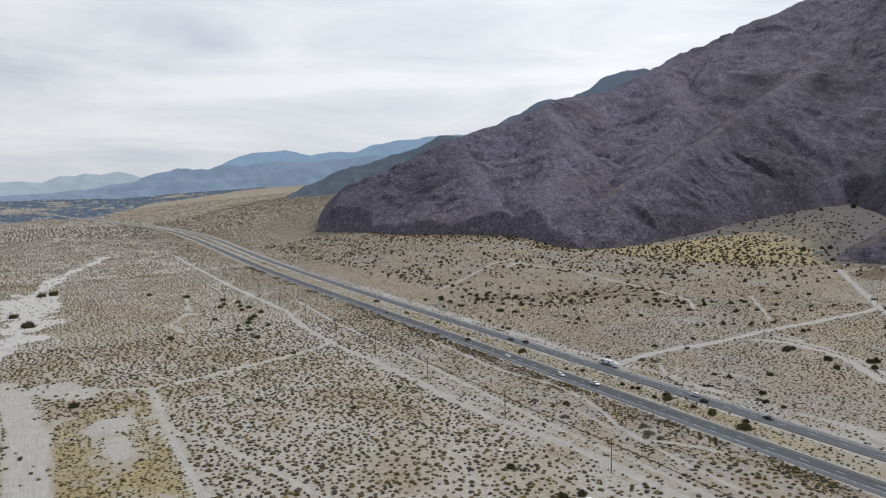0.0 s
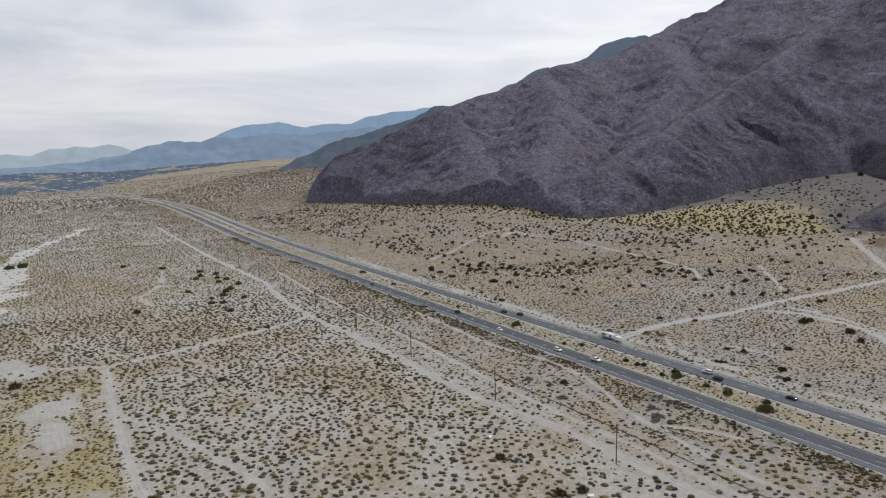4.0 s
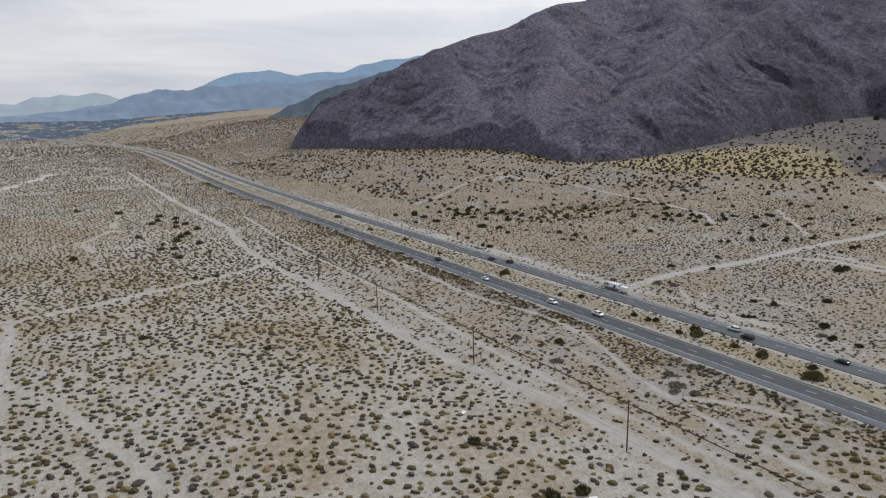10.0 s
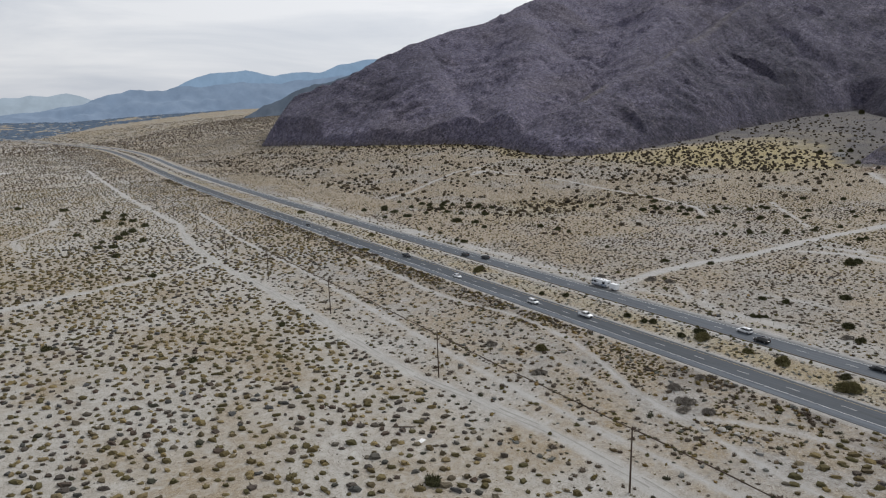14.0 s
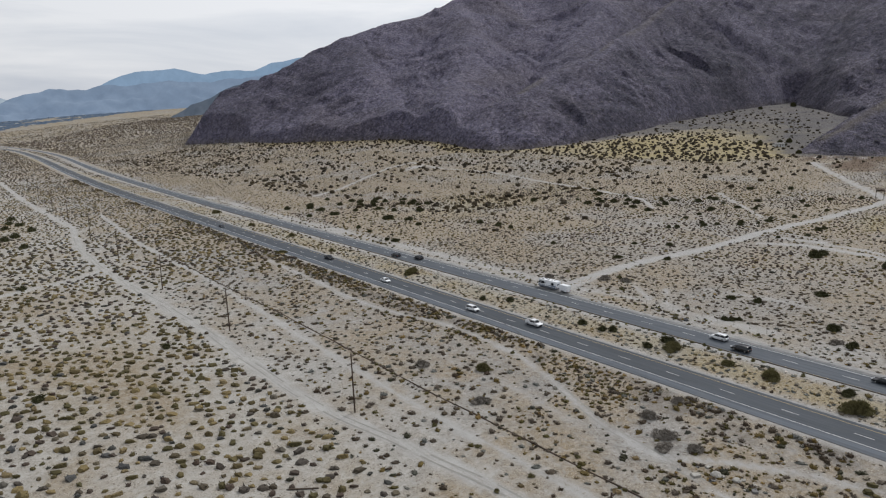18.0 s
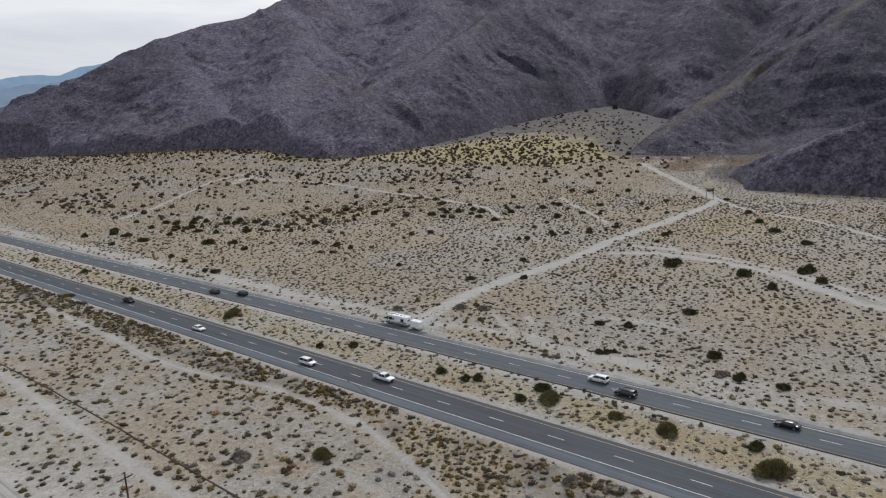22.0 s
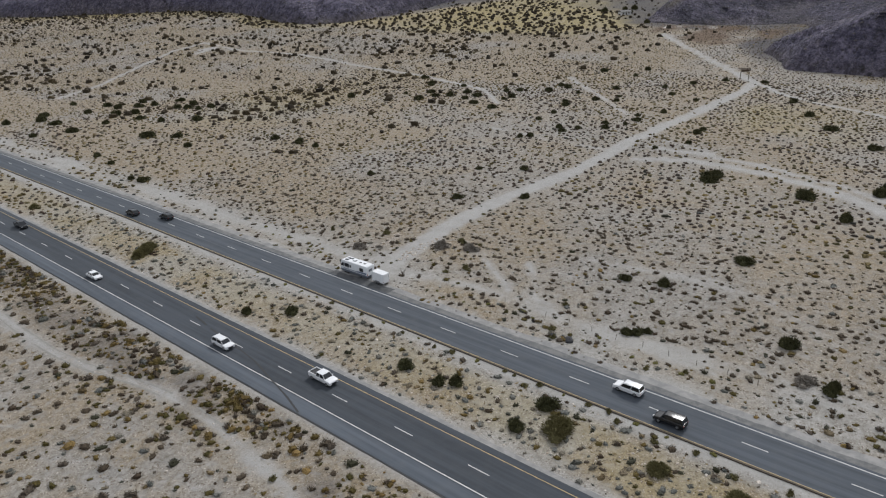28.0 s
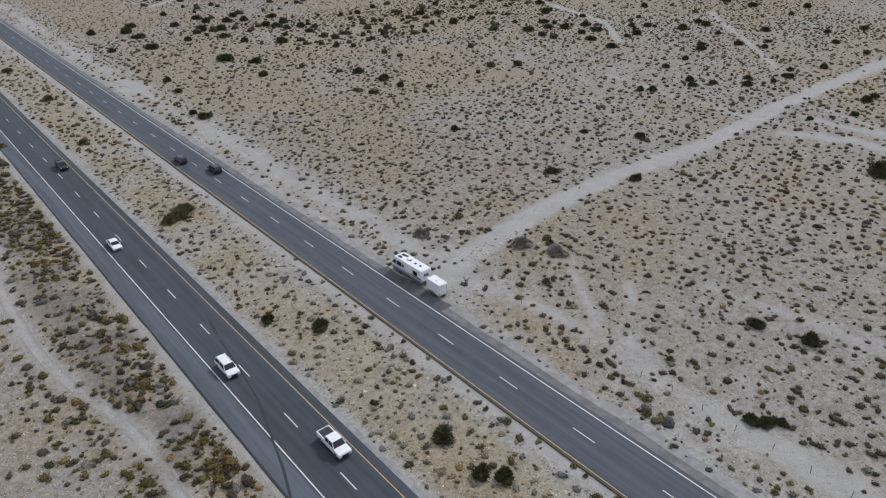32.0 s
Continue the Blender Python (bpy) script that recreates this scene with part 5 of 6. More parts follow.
sx = near_x(sy) - 9.4 - np.abs(rs_.randn(2300)) * 4.4
ok = (fbm(sx, sy, 22, 9, 2) > 0.40) & (bare_mask(sx, sy) < 0.5)
sx, sy = sx[ok], sy[ok]
size = 0.34 + 0.62 * rs_.rand(len(sx)) ** 1.7
scatter("roadside_brush", "olive and brown brush along the paved shoulder", FINE_SHRUBS, sx, sy, size, size * 0.95, rs_.choice([0.05, 0.12, 0.2, 0.32, 0.48, 0.55, 0.60, 0.66, 0.88], len(sx)) * (0.97 + 0.03 * rs_.rand(len(sx))), BRUSH, 28)

# brush gathered along the old pipe
sy = rs_.uniform(-250, 180, 420)
sx = -88.7 + 0.35 * np.sin(sy * 0.045) + 0.7 * rs_.randn(420)
size = 0.22 + 0.5 * rs_.rand(420) ** 1.8
scatter("pipe_brush", "low dark brush gathered along the old pipe", FINE_SHRUBS, sx, sy, size, size * 0.7, rs_.choice([0.05, 0.15, 0.3, 0.48, 0.60, 1.0], 420), BRUSH, 38)

# thickets on the bank between the sandy lane and the paved shoulder
sx, sy = jitter(-84, -46, -170, 130, 1.25, rs_, 1.3)
stand_ = fbm(sx, sy, 17, 9, 3) + 0.10 * np.clip((sx + 66) / 12, -1, 1)
ok = free_of_roads(sx, sy, 1.0) & (bare_mask(sx, sy) < 0.25) & (rs_.rand(len(sx)) < np.clip((stand_ - 0.50) * 7, 0, 0.9))
sx, sy = sx[ok], sy[ok]
size = 0.20 + 0.48 * rs_.rand(len(sx)) ** 1.6
scatter("bank_thicket", "tangled brown and golden brush on the sandy bank", FINE_SHRUBS, sx, sy, size, size * 0.8, rs_.choice([0.04, 0.14, 0.34, 0.48, 0.52, 0.58, 0.60, 0.60, 0.62, 0.74], len(sx)), BRUSH, 39)

# pale stones between the roadways
sx, sy = jitter(-31, -14.5, -130, 120, 0.9, rs_, 1.4)
ok = rs_.rand(len(sx)) < np.clip((fbm(sx, sy, 10, 5, 3) - 0.42) * 3, 0, 0.6)
sx, sy = sx[ok], sy[ok]
size = 0.05 + 0.17 * rs_.rand(len(sx)) ** 2.2
scatter("stones", "pale stones strewn between the roadways", STONES, sx, sy, size, size * 0.7, rs_.rand(len(sx)), STONE, 40, "stones", 0.02)

# straw clumps in the old lot
sx, sy = jitter(-294, -249, -90, 96, 1.9, rs_)
ok = (golden_mask(sx, sy) > 0.12) & (rs_.rand(len(sx)) < 0.75)
sx, sy = sx[ok], sy[ok]
size = 0.35 + 0.45 * rs_.rand(len(sx))
scatter("dry_grass", "straw and olive clumps of grass in the old lot", MID_SHRUBS, sx, sy, size, size * 0.6, rs_.choice([0.46, 0.52, 0.60, 0.72, 0.76], len(sx)), SCRUB, 37, "grass")

# stones
sx, sy = jitter(-82, 60, -125, 130, 1.7, rs_)
ok = free_of_roads(sx, sy, 0.3) & (rs_.rand(len(sx)) < 0.12 + 0.6 * (fbm(sx, sy, 16, 10, 3) > 0.56))
sx, sy = sx[ok], sy[ok]
size = 0.05 + 0.16 * rs_.rand(len(sx)) ** 2.5
scatter("stones", "scattered pale stones on the sand", STONES, sx, sy, size, size * 0.8, rs_.rand(len(sx)), STONE, 29, "stones", 0.02)

# pale rocks pushed aside along the entrance of the dirt track, and rubble between the roadways
u = rs_.rand(420)
sx = np.where(u < 0.4, 16 + 9 * rs_.rand(420), np.where(u < 0.7, 12 + 18 * rs_.rand(420), rs_.uniform(-29, -15, 420)))
sy = np.where(u < 0.4, 18.3 + 0.2 * (sx - 17) + 0.7 * rs_.randn(420), np.where(u < 0.7, 8.2 + 0.08 * (sx - 12) + 0.8 * rs_.randn(420), rs_.uniform(-90, 60, 420)))
size = 0.10 + 0.30 * rs_.rand(420) ** 2
scatter("track_rocks", "pale rocks along the edges of the dirt track", STONES, sx, sy, size, size * 0.8, rs_.rand(420), STONE, 36, "rocks", 0.03)

# twigs and small dark litter
sx, sy = jitter(-75, 60, -118, 100, 0.95, rs_)
ok = free_of_roads(sx, sy, 0.2) & (rs_.rand(len(sx)) < 0.10 + 0.5 * np.clip((fbm(sx, sy, 9, 8, 3) - 0.42) * 5, 0, 1)) & (bare_mask(sx, sy) < 0.3)
sx, sy = sx[ok], sy[ok]
size = 0.05 + 0.11 * rs_.rand(len(sx)) ** 1.6
scatter("litter", "tiny dry sprigs and dark pebbles on the sand", FAR_SHRUBS, sx, sy, size, size * 0.7, rs_.rand(len(sx)) * 0.5, SCRUB, 33, "litter", 0.01)

# boulders and brush on the mountain
sx = 110 + 1990 * rs_.rand(95000) ** 1.5
sy = rs_.uniform(-260, 1300, 95000)
rz = rock_z(sx, sy)
ok = ((rz > ground_z(sx, sy) + 1) | (rubble_mask(sx, sy) > 0.35)) & (rs_.rand(len(sx)) < 0.35 + 0.65 * np.clip((fbm(sx, sy, 90, 6, 4) - 0.4) * 6, 0, 1))
sx, sy, rz = sx[ok], sy[ok], np.maximum(rz, ground_z(sx, sy))[ok]
size = 0.5 + 1.3 * rs_.rand(len(sx)) ** 2.2 + 0.0003 * sx
scatter("boulders", "dark boulders and brush on the mountain slope", BLOCKS, sx, sy, size, size * 0.55, rs_.rand(len(sx)), BOULDER, 30, "boulders", 0.3, rz)

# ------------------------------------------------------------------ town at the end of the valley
# valley haze over trees and roofs is put in as bluish emission
TOWN_TREE_HAZE = distance_material("hazy_town_trees", (0.030, 0.038, 0.044), 0.11, (0.62, 0.86, 1.28))
TOWN_ROOF_HAZE = distance_material("hazy_town_roofs", (0.30, 0.30, 0.30), 0.05, (0.7, 0.9, 1.1))
tx = rs_.uniform(-2600, 2100, 24000)
ty = rs_.uniform(2350, 4650, 24000)
edge = np.interp(tx, [-1200, -127, 148, 434, 660, 1115, 1650], [2400, 2640, 3480, 3720, 3850, 4250, 4900]) + (fbm(tx, ty, 200, 3, 3) - 0.5) * 260
ok = (ty > edge) & (fbm(tx, ty, 200, 8, 3) > 0.33) & (np.abs(tx - near_x(ty)) > 25)
tx, ty = tx[ok], ty[ok]
size = 9 + 11 * rs_.rand(len(tx))
scatter("hazy_town_trees", "dark tree cover of a distant desert town", FAR_SHRUBS, tx, ty, size, size * 0.22, rs_.rand(len(tx)), TOWN_TREE_HAZE, 31, "trees")
hx = rs_.uniform(-2200, 1300, 420)
hy = rs_.uniform(2300, 4300, 420)
ok = (hy > np.interp(hx, [-1200, -127, 148, 434, 660, 1115, 1650], [2300, 2560, 3400, 3650, 3780, 4200, 4900]) + (fbm(hx, hy, 200, 3, 3) - 0.5) * 260) & (np.abs(hx - near_x(hy)) > 30)
hx, hy = hx[ok], hy[ok]
hv = np.array([(-1, -1, 0), (1, -1, 0), (1, 1, 0), (-1, 1, 0), (-1, -1, 0.75), (1, -1, 0.75), (1, 1, 0.75), (-1, 1, 0.75), (0, -1, 1.1), (0, 1, 1.1)], float)
hf = np.array([(0, 1, 5), (0, 5, 4), (1, 2, 6), (1, 6, 5), (2, 3, 7), (2, 7, 6), (3, 0, 4), (3, 4, 7), (4, 5, 8), (6, 7, 9), (5, 6, 9), (5, 9, 8), (7, 4, 8), (7, 8, 9)])
scatter("town_houses", "pale roofs of a distant desert town", [(hv, hf)], hx, hy, 5 + 6 * rs_.rand(len(hx)), np.full(len(hx), 4.5), rs_.rand(len(hx)), TOWN_ROOF_HAZE, 32, "houses", 0.3)


# ------------------------------------------------------------------ single bushes
def leafy(name, lobes, leaves, leaf, material, parent, seed):
    """A crown of many small leaf blades over a few uneven lobes."""
    rs = np.random.RandomState(seed)
    v, f = [], []
    for cx, cy, cz, r, h in lobes:
        dv, df = dome(2, 7, rs)
        n0 = len(v)
        v += [(cx + p[0] * r * 0.78, cy + p[1] * r * 0.78, cz + p[2] * h * 0.78) for p in dv]
        f += [tuple(i + n0 for i in t) for t in df]
        tv, tf = tufts([], [], int(leaves * r * r), leaf / r, rs, 0.0, 0.28)
        n0 = len(v)
        v += [(cx + p[0] * r, cy + p[1] * r, cz + p[2] * h) for p in tv]
        f += [tuple(i + n0 for i in t) for t in tf]
    me = mesh_from(name, np.array(v), np.array(f), material, smooth=False)
    give(me, "tint", np.clip(rs.rand(len(v)) * 0.5 + 0.25 + 0.25 * np.array([p[2] for p in v]), 0, 1))
    ob = new(name, me)
    ob.parent = parent
    return ob


def bush(name, label, category, spread_, height, material, leaves, leaf, seed, lobe_n=6, group=""):
    """One bush round the origin: woody stems and a leafy crown."""
    rs = np.random.RandomState(seed)
    root = empty(name, label, category, group)
    bm = bm_()
    lobes = []
    for k in range(lobe_n):
        a = 2 * math.pi * k / lobe_n + rs.rand()
        r = spread_ * (0.25 + 0.4 * rs.rand()) if k else 0.0
        cx, cy = r * math.cos(a), r * math.sin(a)
        rr = spread_ * (0.42 + 0.25 * rs.rand())
        hh = height * (0.65 + 0.35 * rs.rand()) * (1.0 - 0.35 * r / spread_)
        lobes.append((cx, cy, height * 0.06, rr, hh))
        add_rod(bm, (cx * 0.15, cy * 0.15, -0.1), (cx, cy, hh * 0.6), 0.05 * height / 1.5, 0.02, 5)
    part("stems", bm, TWIG, root, "thin dry woody stems")
    leafy("foliage", lobes, leaves, leaf, material, root, seed)
    return root


def plant(kinds, places, seed):
    rs = random.Random(seed)
    for k, (x, y, s) in enumerate(places):
        m = Matrix.Translation((x, y, z_at(x, y) - 0.02)) @ Matrix.Rotation(rs.uniform(0, 6.28), 4, 'Z') @ Matrix.Diagonal((s * rs.uniform(0.9, 1.15), s * rs.uniform(0.9, 1.15), s * rs.uniform(0.85, 1.1), 1))
        src, fresh = kinds[k % len(kinds)]
        if fresh:
            src.matrix_basis = m
            kinds[k % len(kinds)] = (src, False)
        else:
            copy_thing(src, m)


creosote = [(bush("creosote_bush", "dark green creosote bush standing on pale sand", "bush", 1.25, 1.35, CREOSOTE, 330, 0.20, s, 6, "creosote bushes"), True) for s in (1, 2, 3, 4)]
plant(creosote, [
    (-19, -102, 1.2), (13.4, -88, 1.2), (14, -98, 1.2), (15.2, -88, 1), (25, -78, 1.2), (121, -82, 1.7), (132, -73, 1.7), (137, -74, 1.9), (-26.1, -53, 0.9), (-23.9, -35.3, 0.9),
    (-23.3, -27.2, 1.15), (-21.9, -37.8, 1.15), (-18.2, -53.5, 1.2), (11.8, -52.5, 0.85), (13, -54.2, 0.9), (14.4, -55.6, 0.7), (34, -41, 1), (36, -49, 1.1),
    (58, -59, 1.4), (103, -70, 1.6), (118, -56, 1.7), (119, -28, 1.3), (119, -26, 1.26), (123, -25, 1.8), (126, -27, 1.6), (163, -2, 0.94), (190, -60, 1.6),
], 5)
plant(creosote, [
    (215, -40, 1.6), (240, -25, 1.5), (270, -10, 1.6), (-28, 14, 0.9), (-22, 6.5, 1), (30, 2, 0.48), (59, 28, 1.14), (61, 68, 1.06), (71, 11, 0.98), (88, 42, 0.83), (97, 29, 1.11),
    (135, 57, 1.13), (138, 54, 1.1), (149, 5, 0.82), (154, 49, 1.2), (159, 53, 1.18), (162, 46, 1.03), (169, 37, 1.28), (177, 41, 1.08), (180, 33, 0.86), (181, 2, 1.2),
    (188, 2, 1.18), (191, 33, 1.36), (200, 37, 1.01), (214, 31, 1.08), (228, 62, 1.12), (240, 67, 1.01), (250, 30, 1.12),
], 25)
plant(creosote, [
    (260, 47, 1.17), (280, 60, 1.28), (300, 52, 1.36), (318, 40, 1.44), (322, 20, 1.2), (9, 134, 1.03), (10, 128, 1.47), (77, 116, 1.16), (78, 127, 1.32), (169, 70, 1.12),
    (183, 107, 1.6), (185, 72, 1.18), (187, 121, 1.33), (194, 133, 1.2), (204, 132, 1.6), (204, 115, 1.01), (205, 78, 1.3), (212, 115, 1.7), (213, 83, 1.14), (225, 128, 1.5),
    (226, 73, 1.24), (231, 123, 1.46), (239, 109, 1.7), (240, 91, 1.13), (254, 106, 1.6), (257, 112, 1.44), (262, 80, 1.6), (306, 90, 1.24),
], 45)
plant(creosote, [
    (308, 112, 1.48), (325, 91, 1.51), (15, 161, 1.12), (17, 177, 1.39), (47, 192, 1.78), (47, 161, 1.31), (55, 182, 1.5), (76, 141, 1.46), (80, 207, 1.75), (165, 190, 1.7),
    (180, 153, 1.7), (188, 170, 1.13), (191, 151, 1.3), (196, 145, 1.7), (198, 160, 1.5), (209, 143, 1.8), (218, 177, 1.7), (223, 157, 1.04), (234, 197, 1.61), (17, 238, 1.38),
    (32, 232, 1.73), (35, 273, 1.73), (36, 259, 1.8), (50, 237, 1.41), (58, 273, 1.35), (63, 254, 1.78), (65, 233, 1.45), (68, 219, 1.49),
], 65)
plant(creosote, [
    (72, 252, 1.61), (74, 274, 1.52), (83, 269, 1.6), (91, 266, 1.7), (91, 279, 1.55), (93, 246, 1.48), (95, 240, 1.6), (97, 233, 1.5), (103, 247, 1.59), (104, 232, 1.64),
    (106, 265, 1.59), (21, 280, 1.76), (41, 285, 1.64), (64, 304, 1.37), (74, 285, 1.7),
], 85)
creosote_left = [(bush("creosote_bush", "dark creosote bush on the sandy flat", "bush", 1.3, 1.25, CREOSOTE, 130, 0.26, s, 5, "creosote bushes"), True) for s in (5, 6)]
plant(creosote_left, [
    (-162.5, 16.4, 1.35), (-200, 57, 1.3), (-128, 36, 0.9), (-151, 147, 1.0), (-162, 148, 0.9), (-138, 294, 1.6), (-167, 443, 1.9),
    (-214, 245, 1.6), (-198, 478, 1.7), (-150, 268, 1.6), (-141, 399, 1.6), (-132, 377, 1.6), (-131, 339, 1.6), (-139, 250, 1.5), (-159, 208, 1.5), (-135, 355, 1.5),
    (-140, 330, 1.5), (-146, 372, 1.5), (-152, 360, 1.6), (-128, 310, 1.5), (-170, 300, 1.4), (-144, 285, 1.6), (-160, 262, 1.3), (-156, 240, 1.5), (-164, 244, 1.4),
    (-306, 363, 3.0),
], 6)
plant(creosote_left, [
    (-284, 548, 3.2), (-296, 545, 2.6), (-318, 420, 2.4), (-284, 100, 1.5), (-138, -117, 1.25), (-131.6, -119.2, 1.05), (-231, -95, 1.4), (-139, -86, 1.2),
], 26)
olive = [(bush("desert_shrub", "large olive-brown feathery shrub in the median", "shrub", 2.3, 2.3, OLIVE, 260, 0.24, s, 8, "olive shrubs"), True) for s in (7, 8, 9)]
plant(olive, [(-22.8, -58.6, 1.15), (-26.4, 62.6, 0.85), (-24.2, 64.2, 1.0), (-21.8, 66.0, 0.85), (-22.6, -86, 1.2), (-22, -74, 0.75), (-27.0, -107, 1.15), (-22, 180, 1.0), (-24, 230, 0.9), (-21, 300, 1.0), (-26, 128, 0.7), (-71, -37, 0.85), (-45.5, 140, 0.7)], 7)
green_small = [(bush("green_shrub", "small olive-green shrub beside the road", "shrub", 0.75, 0.8, OLIVE, 420, 0.15, s, 4, "roadside shrubs"), True) for s in (10, 11)]
plant(green_small, [
    (-13.6, -62.2, 0.9), (-13.8, -58.5, 0.8), (-15.2, -64.5, 1.1), (-13.7, -41.9, 0.9), (-13.8, -44.2, 0.7), (-14.6, -30.6, 1.2), (-14.9, -26.7, 0.8), (-15.6, -47.5, 1.0), (-13.8, -49.4, 1.1), (-16, -71, 1.1), (-15, -77, 1.0), (-17, -83, 1.1),
    (-15.5, -90, 1.0), (-14.2, -18, 0.9), (-14.1, -6, 0.8), (-14.2, 3, 1.0), (-57, -33, 1.1), (-58, -15, 1.0), (-56, -42, 1.0), (-53, -50, 1.2), (-55, 8, 1.0), (-60, -55, 1.1),
    (-99, -55, 1.2), (-98, -68, 1.1), (-98, -83, 1.1), (-86, -83, 1.0), (-106, -83, 1.0), (-95, -102, 1.0), (1.7, -42.3, 1.1), (4.5, -40, 1.4),
], 8)
plant(green_small, [
    (5, -29, 1.0), (10, -12, 0.8), (15, -37, 1.2), (2, -61, 0.9), (5, -67, 0.9), (23, 23, 1.5), (59, 28, 1.3), (30, 2, 1.3), (17, -10, 0.8), (9.3, 8.3, 0.7), (11.2, 8.1, 0.5), (24.4, 24.1, 1.7), (16.7, 37.6, 1.3), (30.5, 3.5, 1.8), (17.4, -8.5, 1.6), (13, -6, 1.2), (3, -9, 0.6), (2.4, -14, 0.7), (4, 24, 0.6), (3, 29, 0.5), (5.5, 33, 0.6), (3.4, 40, 0.5),
], 28)
tuft = [(bush("yellow_green_shrub", "small yellow-green shrub on the sandy verge", "shrub", 0.62, 0.6, FRESH, 220, 0.13, s, 4, "verge shrubs"), True) for s in (14, 15)]
rs_v = random.Random(61)
plant(tuft, [(rs_v.uniform(2.5, 7.5), y + rs_v.uniform(-2, 2), rs_v.uniform(0.5, 1.15)) for y in (-72, -66, -61, -56, -50, -47, -34, -31, -25, -20, -14, -9, 20, 24, 27, 31, 34, 38, 43, 49, 56)], 62)
plant(tuft, [(-13.75 + rs_v.uniform(-0.5, 0.1), y, rs_v.uniform(0.5, 0.95)) for y in (-79, -72, -67, -54, -36, -22, -12, -3, 8, 13, 19, 30)], 63)
grey_b = [(bush("grey_brush", "large dry grey bush with bare twigs", "bush", 1.7, 1.2, GREY_LEAF, 260, 0.22, s, 6, "grey brush"), True) for s in (12, 13)]
plant(grey_b, [(-62, -81, 1.15), (-66.6, -88.6, 1.35), (-67.5, -96, 0.95), (-71.2, -91.6, 0.8), (-51, -80, 0.8), (14, -84, 0.8), (12.0, 22.1, 0.9), (15, 17.9, 0.45), (24.5, 5.4, 1.1), (28, -2, 1.0), (-80, -24, 1.0), (-84, -52, 0.9)], 9)


# ------------------------------------------------------------------ utility poles
def utility_pole():
    root = empty("utility_pole", "dark weathered wooden utility pole with crossarms", "utility pole", "utility poles")
    part("pole", add_rod(bm_(), (0, 0, -0.6), (0, 0, 13.7), 0.20, 0.13, 10), WOOD, root)
    for z, half in ((13.0, 1.3), (11.2, 1.05)):
        arm = part("crossarm", box((-half, 0.10, z - 0.07), (half, 0.22, z + 0.07), 0.01), WOOD, root)
        for k in (-0.92, -0.45, 0.45, 0.92):
            b = add_rod(bm_(), (k * half, 0.16, z + 0.07), (k * half, 0.16, z + 0.16), 0.025, 0.02, 6)
            add_rod(b, (k * half, 0.16, z + 0.15), (k * half, 0.16, z + 0.28), 0.055, 0.04, 6)
            part("insulator", b, BLACKTRIM, arm)
        br = bm_()
        for s in (-1, 1):
            add_rod(br, (s * half * 0.6, 0.15, z - 0.05), (0, 0.13, z - 0.65), 0.025, None, 5)
        part("brace", br, WOOD, root)
    return root


pole = utility_pole()
POLES = [(-109.3, -110.4), (-108.2, -37.9), (-108.2, 38.5), (-108.9, 108), (-108.9, 178), (-107, 252), (-105, 330), (-102, 412), (-100, 495), (-97, 580)]
for k, (x, y) in enumerate(POLES):
    m = Matrix.Translation((x, y, z_at(x, y))) @ Matrix.Rotation(radians([0, 3, -2, 2, 0, -3, 1, 2, 0, -1][k] + 4), 4, 'Z') @ Matrix.Rotation(radians([0.6, -1.2, -1.4, 0.5, -1.0, 0.8, 0.3, -0.6, 0.4, 0][k]), 4, 'Y')
    if k == 0:
        pole.matrix_basis = m
    else:
        copy_thing(pole, m)

# ------------------------------------------------------------------ old pipe on the ground
bm = bm_()
prev = None
for k in range(0, 90):
    y = -260 + k * 5.0
    x = -88.7 + 0.35 * math.sin(y * 0.045) + 0.0012 * max(0, y) * 0.9
    p = (x, y, z_at(x, y) + 0.03 + 0.07 * math.sin(y * 0.31))
    if prev:
        add_rod(bm, prev, (p[0], p[1] + 0.03, p[2]), 0.17, None, 8)
        if k % 3 == 0:
            add_rod(bm, (p[0], p[1] - 0.12, p[2]), (p[0], p[1] + 0.12, p[2]), 0.21, None, 8)
    prev = p
tagged(part("pipeline", bm, RUST, None), "long rusty brown pipe lying along the ground", "pipe")


# ------------------------------------------------------------------ motorhome and trailer
def wheel(parent, x, y, r, w, name="wheel"):
    """A tyre with a rim, its axle along x."""
    tyre = bm_()
    add_rod(tyre, (x - w / 2, y, r), (x + w / 2, y, r), r, None, 18)
    bmesh.ops.bevel(tyre, geom=[e for e in tyre.edges if len(e.link_faces) == 2 and any(len(f.verts) > 6 for f in e.link_faces)], offset=0.035, segments=2, affect='EDGES')
    hub = empty_part(name, parent)
    part("tyre", tyre, RUBBER, hub)
    s = 1 if x > 0 else -1
    rim = bm_()
    add_rod(rim, (x + s * (w / 2 - 0.04), y, r), (x + s * (w / 2 + 0.012), y, r), r * 0.62, r * 0.55, 14)
    add_rod(rim, (x + s * (w / 2), y, r), (x + s * (w / 2 + 0.03), y, r), r * 0.16, r * 0.12, 8)
    part("rim", rim, ALLOY, hub, "grey metal rim")
    return hub


def empty_part(name, parent):
    ob = new(name)
    ob.parent = parent
    return ob


